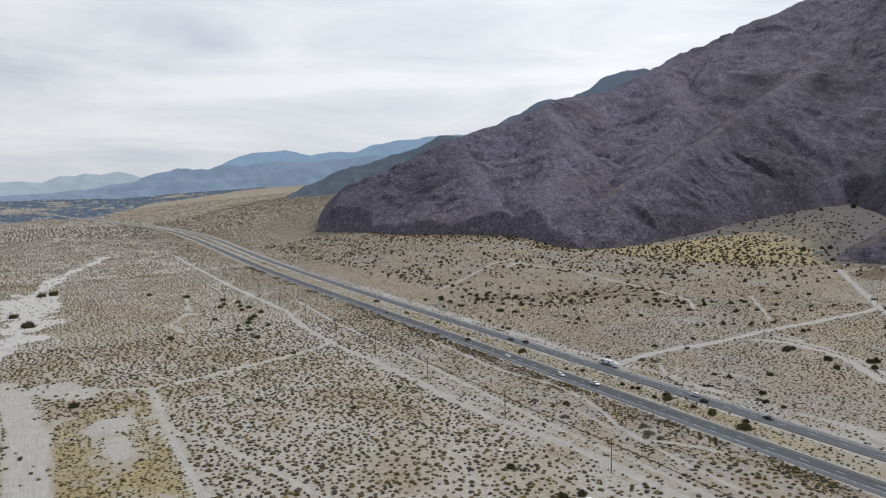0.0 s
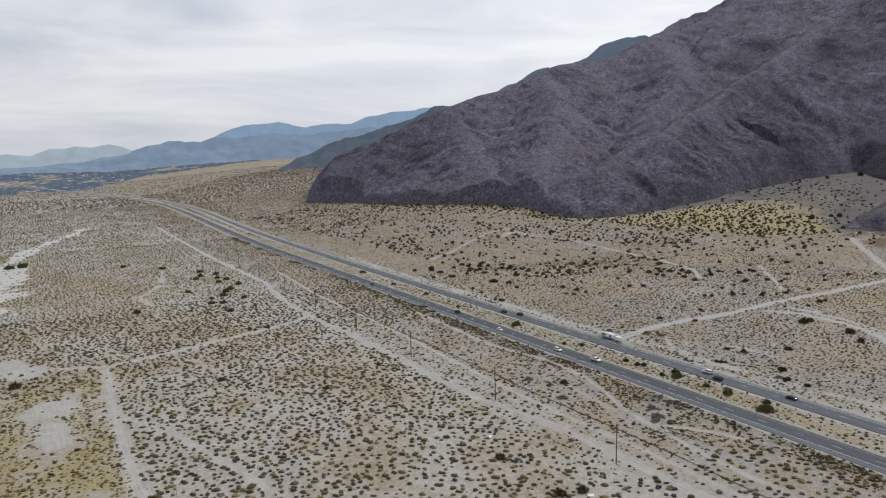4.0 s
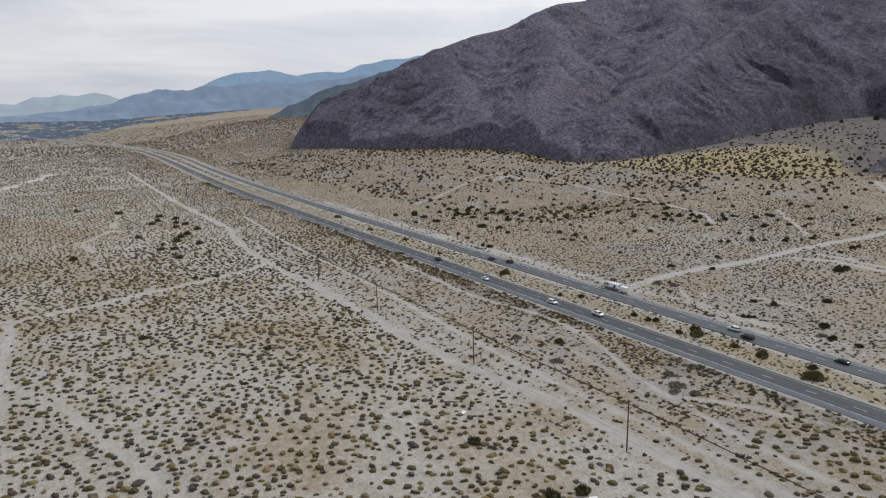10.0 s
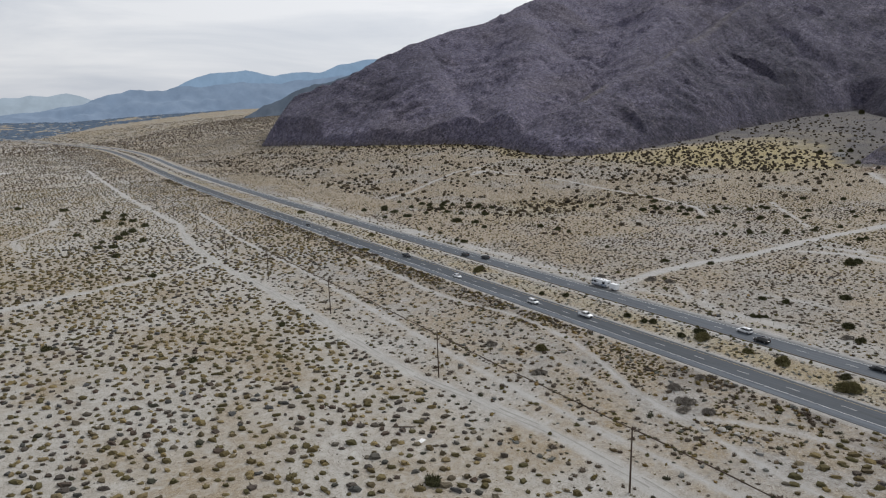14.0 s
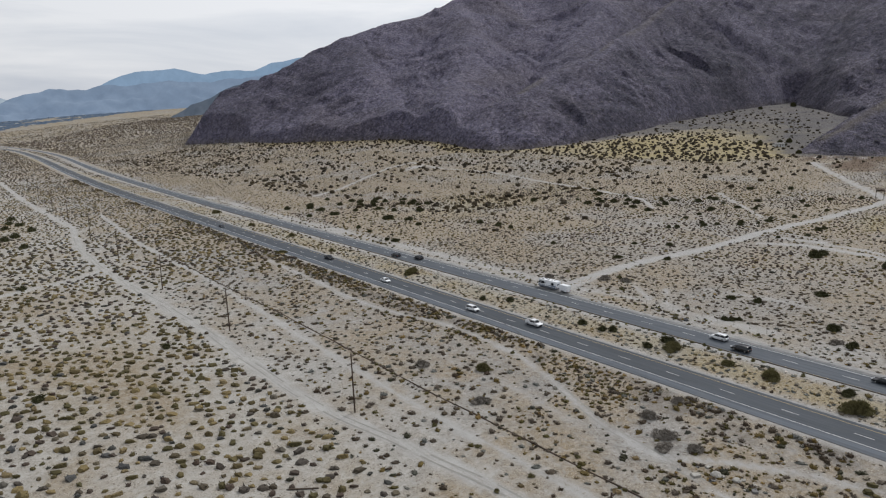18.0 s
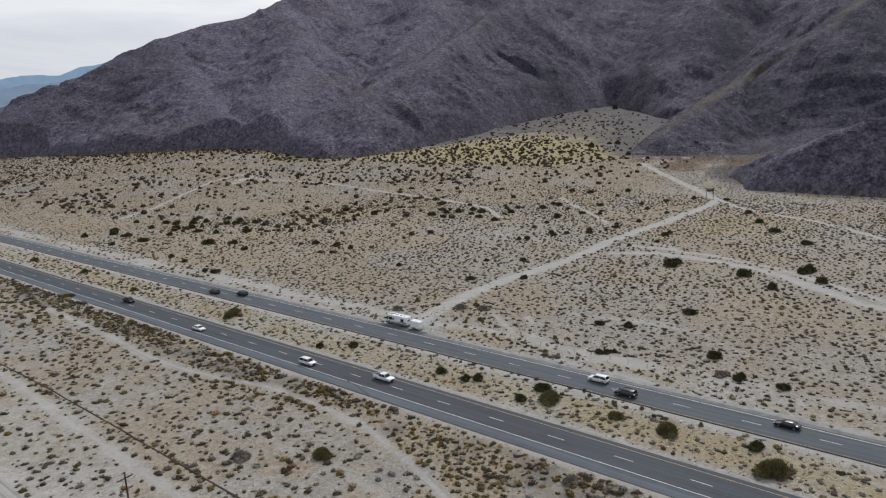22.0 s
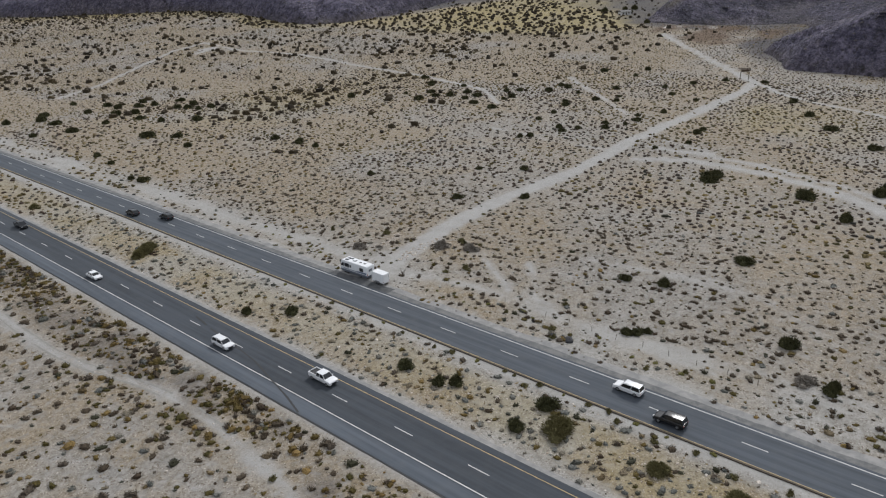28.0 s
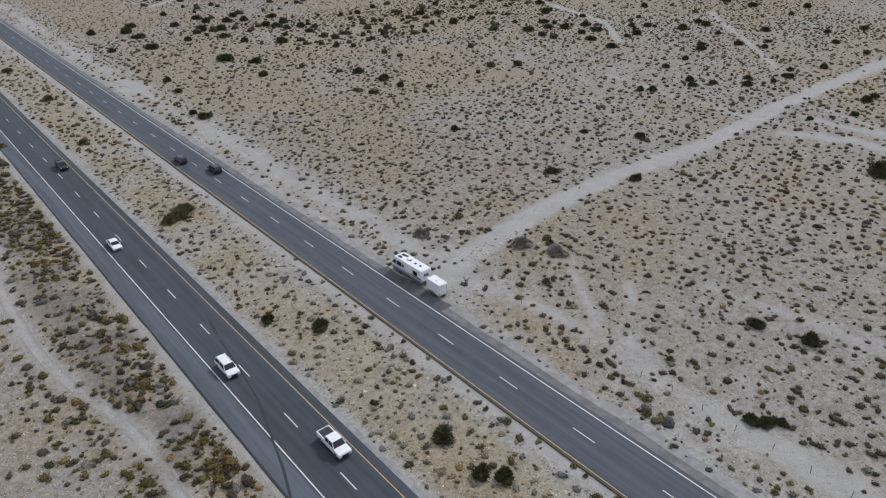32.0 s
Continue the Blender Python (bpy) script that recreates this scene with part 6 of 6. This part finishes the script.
def motorhome():
    """Built with its nose towards +y, its middle over the origin."""
    r = empty("motorhome", "white motorhome with grey skirt parked on the gravel shoulder", "motorhome")
    L, W, H = 4.35, 1.24, 3.05
    prof = [(-L, 0.78), (-L, H - 0.12), (-L + 0.15, H), (L - 0.5, H), (L - 0.18, H - 0.25), (L - 0.02, 1.75), (L + 0.03, 1.1), (L, 0.78)]
    part("body", add_prism(bm_(), prof, -W, W, 0.05), WHITE, r)
    part("skirt", add_prism(bm_(), [(-L + 0.02, 0.36), (-L + 0.02, 0.94), (L - 0.02, 0.94), (L - 0.02, 0.45), (L - 0.4, 0.36)], -W - 0.012, W + 0.012, 0.03), SKIRT, r, "dark grey lower skirt")
    part("roof_cap", box((-W + 0.06, -L + 0.1, H - 0.02), (W - 0.06, L - 0.55, H + 0.05), 0.03), ROOFWHITE, r, "dull white roof")
    for s in (-1, 1):
        x0 = s * W
        sx0, sx1 = (x0 - 0.012, x0 + 0.02) if s > 0 else (x0 - 0.02, x0 + 0.012)
        for y0, y1, z0, z1 in ((1.55, 2.95, 1.62, 2.45), (0.85, 1.25, 1.75, 2.3), (-3.2, -2.0, 1.62, 2.40)):
            fr = part("window", box((sx0, y0 - 0.05, z0 - 0.05), (sx1, y1 + 0.05, z1 + 0.05), 0.008), BLACKTRIM, r, "dark side window")
            part("pane", box((sx0 - 0.008, y0, z0), (sx1 + 0.008, y1, z1), 0.006), GLASS, fr)
        part("cab_window", add_prism(bm_(), [(3.2, 1.55), (3.2, 2.45), (3.8, 2.45), (4.15, 1.6)], sx0 - 0.004, sx1 + 0.004, 0.006), GLASS, r, "dark cab side window")
        part("stripe", box((sx0 + 0.003, -4.2, 1.08), (sx1 - 0.003, 4.0, 1.24)), STRIPE, r, "blue-grey side stripe")
        part("stripe", add_prism(bm_(), [(-4.25, 1.24), (-0.6, 1.24), (-1.6, 1.44), (-4.25, 1.56)], sx0 + 0.003, sx1 - 0.003), STRIPE, r, "blue-grey side stripe")
        part("door", box((sx0 + 0.004, 0.0, 0.85), (sx1 - 0.004, 0.75, 2.6), 0.006), WHITE, r) if s > 0 else None
        part("mirror", add_rod(box((x0 + s * 0.18 - 0.08, 3.9, 1.75), (x0 + s * 0.18 + 0.08, 4.02, 2.15), 0.02), (x0, 3.95, 1.9), (x0 + s * 0.18, 3.95, 1.95), 0.02), BLACKTRIM, r)
        part("headlight", box((s * 0.95 - 0.18, L - 0.02, 0.9), (s * 0.95 + 0.18, L + 0.06, 1.08), 0.02), CLEAR_LENS, r)
        part("tail_light", box((s * 1.05 - 0.08, -L - 0.03, 0.95), (s * 1.05 + 0.08, -L + 0.02, 1.3), 0.015), RED_LENS, r, "red tail light")
        wheel(r, s * (W - 0.16), 3.0, 0.42, 0.26)
        wheel(r, s * (W - 0.16), -2.1, 0.42, 0.30)
    part("windscreen", add_prism(bm_(), [(L - 0.42, 2.62), (L - 0.36, 2.66), (L + 0.03, 1.72), (L - 0.03, 1.68)], -W + 0.12, W - 0.12, 0.01), GLASS, r, "dark wide windscreen")
    part("rear_window", box((-0.55, -L - 0.02, 1.75), (0.55, -L + 0.02, 2.3), 0.01), SKIRT, r, "grey rear window")
    part("bumper", box((-W + 0.05, -L - 0.14, 0.42), (W - 0.05, -L + 0.05, 0.62), 0.03), SKIRT, r)
    part("bumper", box((-W + 0.05, L - 0.05, 0.42), (W - 0.05, L + 0.14, 0.68), 0.04), SKIRT, r)
    ac = part("air_conditioner", box((-0.38, 0.2, H + 0.03), (0.38, 1.1, H + 0.30), 0.06, (0.06, 0.08)), ROOFWHITE, r, "white rooftop air conditioner")
    part("grille", box((-0.3, 0.16, H + 0.08), (0.3, 0.22, H + 0.2), 0.01), BLACKTRIM, ac)
    for x, y in ((-0.05, -1.3), (0.1, -2.6), (0.55, 1.9)):
        part("roof_vent", box((x - 0.22, y - 0.22, H + 0.03), (x + 0.22, y + 0.22, H + 0.16), 0.04), BLACKTRIM, r, "dark roof vent")
    for x0 in (-0.85, 0.1):
        part("solar_panel", box((x0, 2.2, H + 0.06), (x0 + 0.62, 3.3, H + 0.10), 0.008), GLASS, r, "dark solar panel on the roof")
    part("awning", add_rod(bm_(), (W + 0.06, -3.2, 2.75), (W + 0.06, 1.6, 2.75), 0.07, None, 8), ROOFWHITE, r)
    return r


def cargo_trailer():
    r = empty("cargo_trailer", "small white enclosed cargo trailer behind the motorhome", "trailer")
    part("box_body", box((-0.86, -1.75, 0.42), (0.86, 1.65, 2.3), 0.06), WHITE, r)
    part("roof", box((-0.84, -1.72, 2.28), (0.84, 1.62, 2.34), 0.03), ROOFWHITE, r)
    ramp = part("rear_door", box((-0.76, -1.785, 0.5), (0.76, -1.74, 2.2), 0.012), WHITE, r)
    part("latch", add_rod(bm_(), (0.62, -1.80, 0.6), (0.62, -1.80, 2.1), 0.018, None, 6), CHROME, ramp)
    part("trim", box((-0.88, -1.78, 0.38), (0.88, 1.68, 0.47), 0.01), ALLOY, r, "grey metal lower rail")
    part("roof_vent", box((-0.18, -0.2, 2.33), (0.18, 0.2, 2.42), 0.03), ROOFWHITE, r)
    for s in (-1, 1):
        part("tail_light", box((s * 0.76 - 0.05, -1.80, 0.62), (s * 0.76 + 0.05, -1.76, 0.84), 0.01), RED_LENS, r, "red tail light")
        part("fender", add_prism(bm_(), [(-0.72, 0.42), (-0.5, 0.74), (0.5, 0.74), (0.72, 0.42)], s * 0.86 - 0.02, s * 0.86 + 0.20 * s + 0.02, 0.01), ALLOY, r, "grey metal fender")
        for y in (-0.32, 0.34):
            wheel(r, s * 0.94, y, 0.31, 0.18)
    part("drawbar", add_rod(add_rod(bm_(), (-0.6, 1.6, 0.45), (0, 2.6, 0.47), 0.04, None, 6), (0.6, 1.6, 0.45), (0, 2.6, 0.47), 0.04, None, 6), BLACKTRIM, r)
    part("jack", add_rod(bm_(), (0, 2.35, 0.15), (0, 2.35, 0.85), 0.03, None, 6), CHROME, r)
    return r


def dark_rock(x, y, wide, seed):
    """A rough lump, flat underneath."""
    rs = random.Random(seed)
    bm = bm_()
    bmesh.ops.create_icosphere(bm, subdivisions=3, radius=1.0)
    for v in bm.verts:
        k = 1 + 0.16 * math.sin(5 * v.co.x + seed) * math.cos(4 * v.co.y) + rs.uniform(-0.06, 0.06)
        v.co = Vector((v.co.x * wide * k, v.co.y * wide * 0.7 * k, max(-0.12, v.co.z * wide * 0.55 * k)))
    ob = part("dark_rock", bm, DARKROCK, None)
    ob.matrix_basis = Matrix.Translation((x, y, z_at(x, y) + 0.08)) @ Matrix.Rotation(rs.uniform(0, 3), 4, 'Z')
    tagged(ob, "rough dark grey rock lying on the sandy verge", "rock", "dark rocks")


dark_rock(2.3, -42.0, 0.85, 1)
dark_rock(2.6, -45.2, 1.15, 2)
dark_rock(3.2, -43.6, 0.45, 3)
rv = motorhome()
rv.matrix_basis = Matrix.Translation((0.16, 10.15, z_at(0, 10) + 0.03)) @ Matrix.Rotation(radians(0.6), 4, 'Z')
trailer = cargo_trailer()
trailer.matrix_basis = Matrix.Translation((-0.18, 2.25, z_at(0, 2) + 0.03)) @ Matrix.Rotation(radians(-1.5), 4, 'Z') @ Matrix.Diagonal((1.14, 1.1, 1.14, 1))


# ------------------------------------------------------------------ cars
def car(kind, paint, label, group="traffic"):
    """A car with its nose towards +y: kind is sedan, wagon or pickup."""
    r = empty({"sedan": "sedan", "wagon": "sport_utility_vehicle", "pickup": "pickup_truck"}[kind], label, "car", group)
    if kind == "sedan":
        L, W, belt, H = 2.42, 0.91, 0.93, 1.44
        body = [(-L, 0.42), (-L + 0.02, 0.86), (-L + 0.35, 0.97), (1.0, 0.93), (L - 0.28, 0.76), (L, 0.60), (L - 0.02, 0.30), (-L + 0.1, 0.28)]
        lo0, lo1, hi0, hi1 = -1.85, 1.15, -1.15, 0.35
    elif kind == "wagon":
        L, W, belt, H = 2.48, 0.98, 1.10, 1.76
        body = [(-L, 0.48), (-L + 0.03, 1.08), (1.2, 1.10), (L - 0.25, 0.98), (L, 0.80), (L - 0.02, 0.38), (-L + 0.1, 0.36)]
        lo0, lo1, hi0, hi1 = -2.38, 1.30, -2.10, 0.62
    else:
        L, W, belt, H = 2.85, 1.0, 1.14, 1.86
        body = [(-L, 0.58), (-L + 0.02, 1.16), (1.45, 1.14), (L - 0.22, 1.06), (L, 0.92), (L - 0.02, 0.46), (-L + 0.1, 0.46)]
        lo0, lo1, hi0, hi1 = -0.85, 1.50, -0.70, 0.85
    part("body", add_prism(bm_(), body, -W, W, 0.06), paint, r, "", True)
    cab = bm_()
    wb, wt = W - 0.06, W - 0.22
    vs = [cab.verts.new(p) for p in ((-wb, lo0, belt - 0.05), (wb, lo0, belt - 0.05), (wb, lo1, belt - 0.05), (-wb, lo1, belt - 0.05), (-wt, hi0, H - 0.05), (wt, hi0, H - 0.05), (wt, hi1, H - 0.05), (-wt, hi1, H - 0.05))]
    for q in ((0, 1, 5, 4), (1, 2, 6, 5), (2, 3, 7, 6), (3, 0, 4, 7), (4, 5, 6, 7), (3, 2, 1, 0)):
        cab.faces.new([vs[k] for k in q])
    bmesh.ops.recalc_face_normals(cab, faces=cab.faces)
    part("cabin_glass", cab, GLASS, r, "dark tinted glass")
    part("roof", box((-wt - 0.03, hi0 - 0.05, H - 0.07), (wt + 0.03, hi1 + 0.06, H), 0.03), paint, r, "", True)
    for s in (-1, 1):
        for (ya, yb) in ((lo0, hi0), (lo1, hi1), ((lo0 + lo1) / 2 - 0.15, (hi0 + hi1) / 2 - 0.1)):
            part("pillar", add_rod(bm_(), (s * (wb - 0.005), ya, belt - 0.03), (s * (wt + 0.005), yb, H - 0.05), 0.045, None, 6), paint, r)
        part("headlight", box((s * (W - 0.26) - 0.16, L - 0.16, 0.62 if kind == "sedan" else 0.78), (s * (W - 0.26) + 0.16, L + 0.005, 0.74 if kind == "sedan" else 0.93), 0.02), CLEAR_LENS, r)
        part("tail_light", box((s * (W - 0.16) - 0.1, -L - 0.012, belt - 0.28), (s * (W - 0.16) + 0.1, -L + 0.1, belt - 0.1), 0.015), RED_LENS, r, "red tail light")
        part("mirror", box((s * (W + 0.08) - 0.1, lo1 - 0.42, belt - 0.02), (s * (W + 0.08) + 0.1, lo1 - 0.28, belt + 0.12), 0.03), paint, r)
        rad = 0.33 if kind == "sedan" else 0.39
        wheel(r, s * (W - 0.1), L - 0.95, rad, 0.23)
        wheel(r, s * (W - 0.1), -L + 0.98, rad, 0.23)
    part("grille", box((-0.5, L - 0.05, 0.42), (0.5, L + 0.012, 0.6 if kind == "sedan" else 0.78), 0.01), BLACKTRIM, r)
    part("bumper", box((-W + 0.04, -L - 0.03, 0.36), (W - 0.04, -L + 0.1, 0.55), 0.03), BLACKTRIM, r)
    if kind == "pickup":
        part("bed", box((-W + 0.14, -L + 0.12, 1.10), (W - 0.14, -0.98, 1.172), 0.01), BLACKTRIM, r, "dark open load bed")
        for s in (-1, 1):
            part("bed_rail", box((s * (W - 0.07) - 0.07, -L + 0.02, 1.12), (s * (W - 0.07) + 0.07, -0.92, 1.32), 0.02), paint, r)
        part("tailgate", box((-W + 0.02, -L, 1.10), (W - 0.02, -L + 0.1, 1.32), 0.02), paint, r)
    if kind == "wagon":
        for s in (-1, 1):
            part("roof_rail", add_rod(bm_(), (s * (wt - 0.05), hi0 + 0.2, H + 0.04), (s * (wt - 0.05), hi1 - 0.15, H + 0.04), 0.02, None, 6), BLACKTRIM, r)
    return r


LANES = {"near_slow": -1.9, "near_fast": 1.9, "far_fast": -2.1, "far_slow": 2.0}


def on_road(ob, lane, y, copy=False):
    x = float((near_x if lane.startswith("near") else far_x)(y)) + LANES[lane]
    turn = 180 if lane.startswith("near") else 0
    m = Matrix.Translation((x, y, float(ground_z(x, y)) + 0.08)) @ Matrix.Rotation(radians(turn), 4, 'Z')
    if copy:
        return copy_thing(ob, m)
    ob.matrix_basis = m
    return ob


on_road(car("pickup", PAINT_BLACK, "black pickup truck driving on the near roadway"), "near_fast", 112)
on_road(car("sedan", PAINT_GREY, "dark grey sedan on the asphalt roadway"), "near_slow", 238)
on_road(car("pickup", PAINT_WHITE, "white pickup truck on the asphalt roadway"), "near_fast", -19)
white_wagon = on_road(car("wagon", PAINT_WHITE, "white sport utility vehicle on the asphalt roadway"), "far_slow", -62)
on_road(white_wagon, "near_slow", 5.6, True)
on_road(car("sedan", PAINT_WHITE, "white sedan on the asphalt roadway"), "near_slow", 58.7)
black_wagon = on_road(car("wagon", PAINT_BLACK, "black sport utility vehicle on the grey roadway"), "far_fast", -71)
on_road(black_wagon, "far_slow", 84, True)
on_road(car("wagon", PAINT_GREY, "dark grey sport utility vehicle on the grey roadway"), "far_fast", 96)
on_road(car("sedan", PAINT_BLACK, "black sedan on the grey roadway"), "far_slow", -104)


# ------------------------------------------------------------------ small things
def tyre_ring():
    r = bm_()
    n, m_ = 20, 8
    ring = [[r.verts.new(((0.32 + 0.12 * math.cos(b)) * math.cos(a), (0.32 + 0.12 * math.cos(b)) * math.sin(a), 0.12 + 0.11 * math.sin(b)))
             for b in (2 * math.pi * j / m_ for j in range(m_))] for a in (2 * math.pi * k / n for k in range(n))]
    for k in range(n):
        for j in range(m_):
            r.faces.new((ring[k][j], ring[(k + 1) % n][j], ring[(k + 1) % n][(j + 1) % m_], ring[k][(j + 1) % m_]))
    ob = tagged(part("old_tyre", r, RUBBER, None, "", True), "old black tyre thrown on the sand", "tyre")
    return ob


tyre_ring().matrix_basis = Matrix.Translation((5.0, -35.7, z_at(5, -35.7) + 0.03)) @ Matrix.Rotation(radians(28), 4, 'X')

stump = empty("dead_shrub", "bare dead shrub with dark broken branches", "dead shrub")
bm = bm_()
rs2 = random.Random(4)
for k in range(11):
    a, h = rs2.uniform(0, 6.28), rs2.uniform(0.4, 1.5)
    tip = (math.cos(a) * h * 0.6, math.sin(a) * h * 0.6, h)
    add_rod(bm, (0, 0, -0.05), tip, 0.05, 0.015, 5)
    add_rod(bm, tuple(c * 0.6 for c in tip), (tip[0] * 1.1 + 0.2, tip[1] - 0.15, tip[2] * 0.8), 0.025, 0.01, 4)
part("branches", bm, TWIG, stump)
stump.matrix_basis = Matrix.Translation((6.3, 1.5, z_at(6.3, 1.5)))

board = tagged(part("white_board", box((-0.95, -0.6, 0.0), (0.95, 0.6, 0.05), 0.01), SHEET, None), "white board lying on the sand", "board")
board.matrix_basis = Matrix.Translation((-131.5, -68.5, z_at(-131.5, -68.5) + 0.05)) @ Matrix.Rotation(radians(25), 4, 'Z') @ Matrix.Rotation(radians(4), 4, 'X')
copy_thing(board, Matrix.Translation((-131, -122.4, z_at(-131, -122.4) + 0.05)) @ Matrix.Rotation(radians(-20), 4, 'Z') @ Matrix.Rotation(radians(5), 4, 'X'))
log = tagged(part("fallen_log", add_rod(add_rod(bm_(), (-2.6, 0, 0.15), (2.6, 0.3, 0.18), 0.16, 0.11, 8), (1.2, 0.2, 0.15), (2.4, -0.7, 0.12), 0.08, 0.04, 6), TWIG, None), "dark fallen pole lying among the shrubs", "log")
log.matrix_basis = Matrix.Translation((-131.5, -60.5, z_at(-131.5, -60.5))) @ Matrix.Rotation(radians(-38), 4, 'Z')

rs3 = random.Random(9)
for k in range(16):
    x, y = -73 + rs3.uniform(-5, 5), -107 + rs3.uniform(-9, 9)
    s = 0.2 + 0.75 * rs3.random() ** 2
    bm = box((-s, -s * rs3.uniform(0.5, 0.9), -0.2), (s, s * rs3.uniform(0.4, 0.8), 0.1 + 0.4 * s), 0.05)
    for v in bm.verts:
        v.co += Vector((rs3.uniform(-1, 1), rs3.uniform(-1, 1), rs3.uniform(-0.6, 0.6))) * 0.12
    ob = tagged(part("rubble_slab", bm, CONCRETE if k % 3 == 0 else GREYROCK, None), "broken slab of pale concrete" if k % 3 == 0 else "rough grey block of rubble", "rubble", "rubble heap")
    ob.matrix_basis = Matrix.Translation((x, y, z_at(x, y))) @ Matrix.Rotation(rs3.uniform(0, 6), 4, 'Z') @ Matrix.Rotation(rs3.uniform(-0.3, 0.3), 4, 'X')

for x, y, s, turn in ((-72.7, -103.5, 0.95, 20), (-71.6, -106.8, 0.75, 70), (-70.8, -109.6, 0.5, 110)):
    bm = bm_()
    bmesh.ops.create_icosphere(bm, subdivisions=2, radius=s)
    for v in bm.verts:
        v.co *= 0.8 + 0.35 * rs3.random()
        v.co.z *= 0.62
    ob = tagged(part("boulder", bm, CONCRETE, None, "", False), "large pale tan boulder on the sand", "boulder", "pale boulders")
    ob.matrix_basis = Matrix.Translation((x, y, z_at(x, y) + 0.2 * s)) @ Matrix.Rotation(radians(turn), 4, 'Z')

# timber frame where the track bends
gate = empty("timber_frame", "tall dark timber gate frame beside the dirt track", "gate frame")
for s in (-1, 1):
    part("post", add_rod(bm_(), (s * 2.4, 0, -0.3), (s * 2.4, 0, 6.4), 0.2, 0.17, 8), WOOD, gate)
part("beam", box((-3.1, -0.18, 6.2), (3.1, 0.18, 6.6), 0.03), WOOD, gate)
part("sign_board", box((-2.1, -0.06, 4.6), (2.1, 0.06, 5.9), 0.02), WOOD, gate, "dark hanging board")
for s in (-1, 1):
    part("brace", add_rod(bm_(), (s * 2.4, 0, 5.0), (s * 1.3, 0, 6.2), 0.08, None, 6), WOOD, gate)
gate.matrix_basis = Matrix.Translation((327.5, 33, z_at(327.5, 33))) @ Matrix.Rotation(radians(-50), 4, 'Z')

# posts of an old fence in the wash
post = tagged(part("fence_post", add_rod(bm_(), (0, 0, -0.3), (0.03, 0.0, 1.15), 0.045, 0.035, 6), TWIG, None), "thin weathered fence post leaning in the sand", "fence post", "fence posts")
for k in range(14):
    y = -78 + k * 5.2
    m = Matrix.Translation((8.6 + 0.3 * math.sin(k * 2.1), y, z_at(8.6, y))) @ Matrix.Rotation(radians(6 * math.sin(k * 1.7)), 4, 'X')
    if k == 0:
        post.matrix_basis = m
    else:
        copy_thing(post, m)

# ------------------------------------------------------------------ canyon mouth: trees and a small house
canyon_tree = [(bush("desert_tree", "dark green tree by the house at the canyon mouth", "tree", 2.4, 3.6, CREOSOTE, 110, 0.40, s, 8, "canyon trees"), True) for s in (14, 15)]
plant(canyon_tree, [(573, 224, 1.25), (566, 230, 1.0), (540, 238, 1.0), (552, 218, 0.9), (992, 440, 1.6), (915, 452, 1.3), (500, 176, 0.8), (518, 168, 0.7)], 10)
house = empty("small_house", "low pale house with a grey roof at the canyon mouth", "house")
part("wall", box((-5, -3.2, -0.3), (5, 3.2, 2.7), 0.03), SHEET, house, "pale plaster wall")
part("roof", add_prism(bm_(), [(-3.8, 2.6), (-3.8, 2.75), (0, 4.1), (3.8, 2.75), (3.8, 2.6)], -5.5, 5.5, 0.02), GREYROCK, house, "grey pitched roof")
part("door", box((-0.5, -3.26, 0.0), (0.5, -3.18, 2.05), 0.01), WOOD, house, "dark wooden door")
for x0 in (-3.6, 1.8):
    win = part("window", box((x0, -3.25, 0.95), (x0 + 1.5, -3.19, 2.0), 0.01), ALLOY, house)
    part("pane", box((x0 + 0.08, -3.27, 1.03), (x0 + 1.42, -3.23, 1.92), 0.004), GLASS, win)
house.matrix_basis = Matrix.Translation((537, 216, z_at(537, 216) + 0.1)) @ Matrix.Rotation(radians(-35), 4, 'Z')
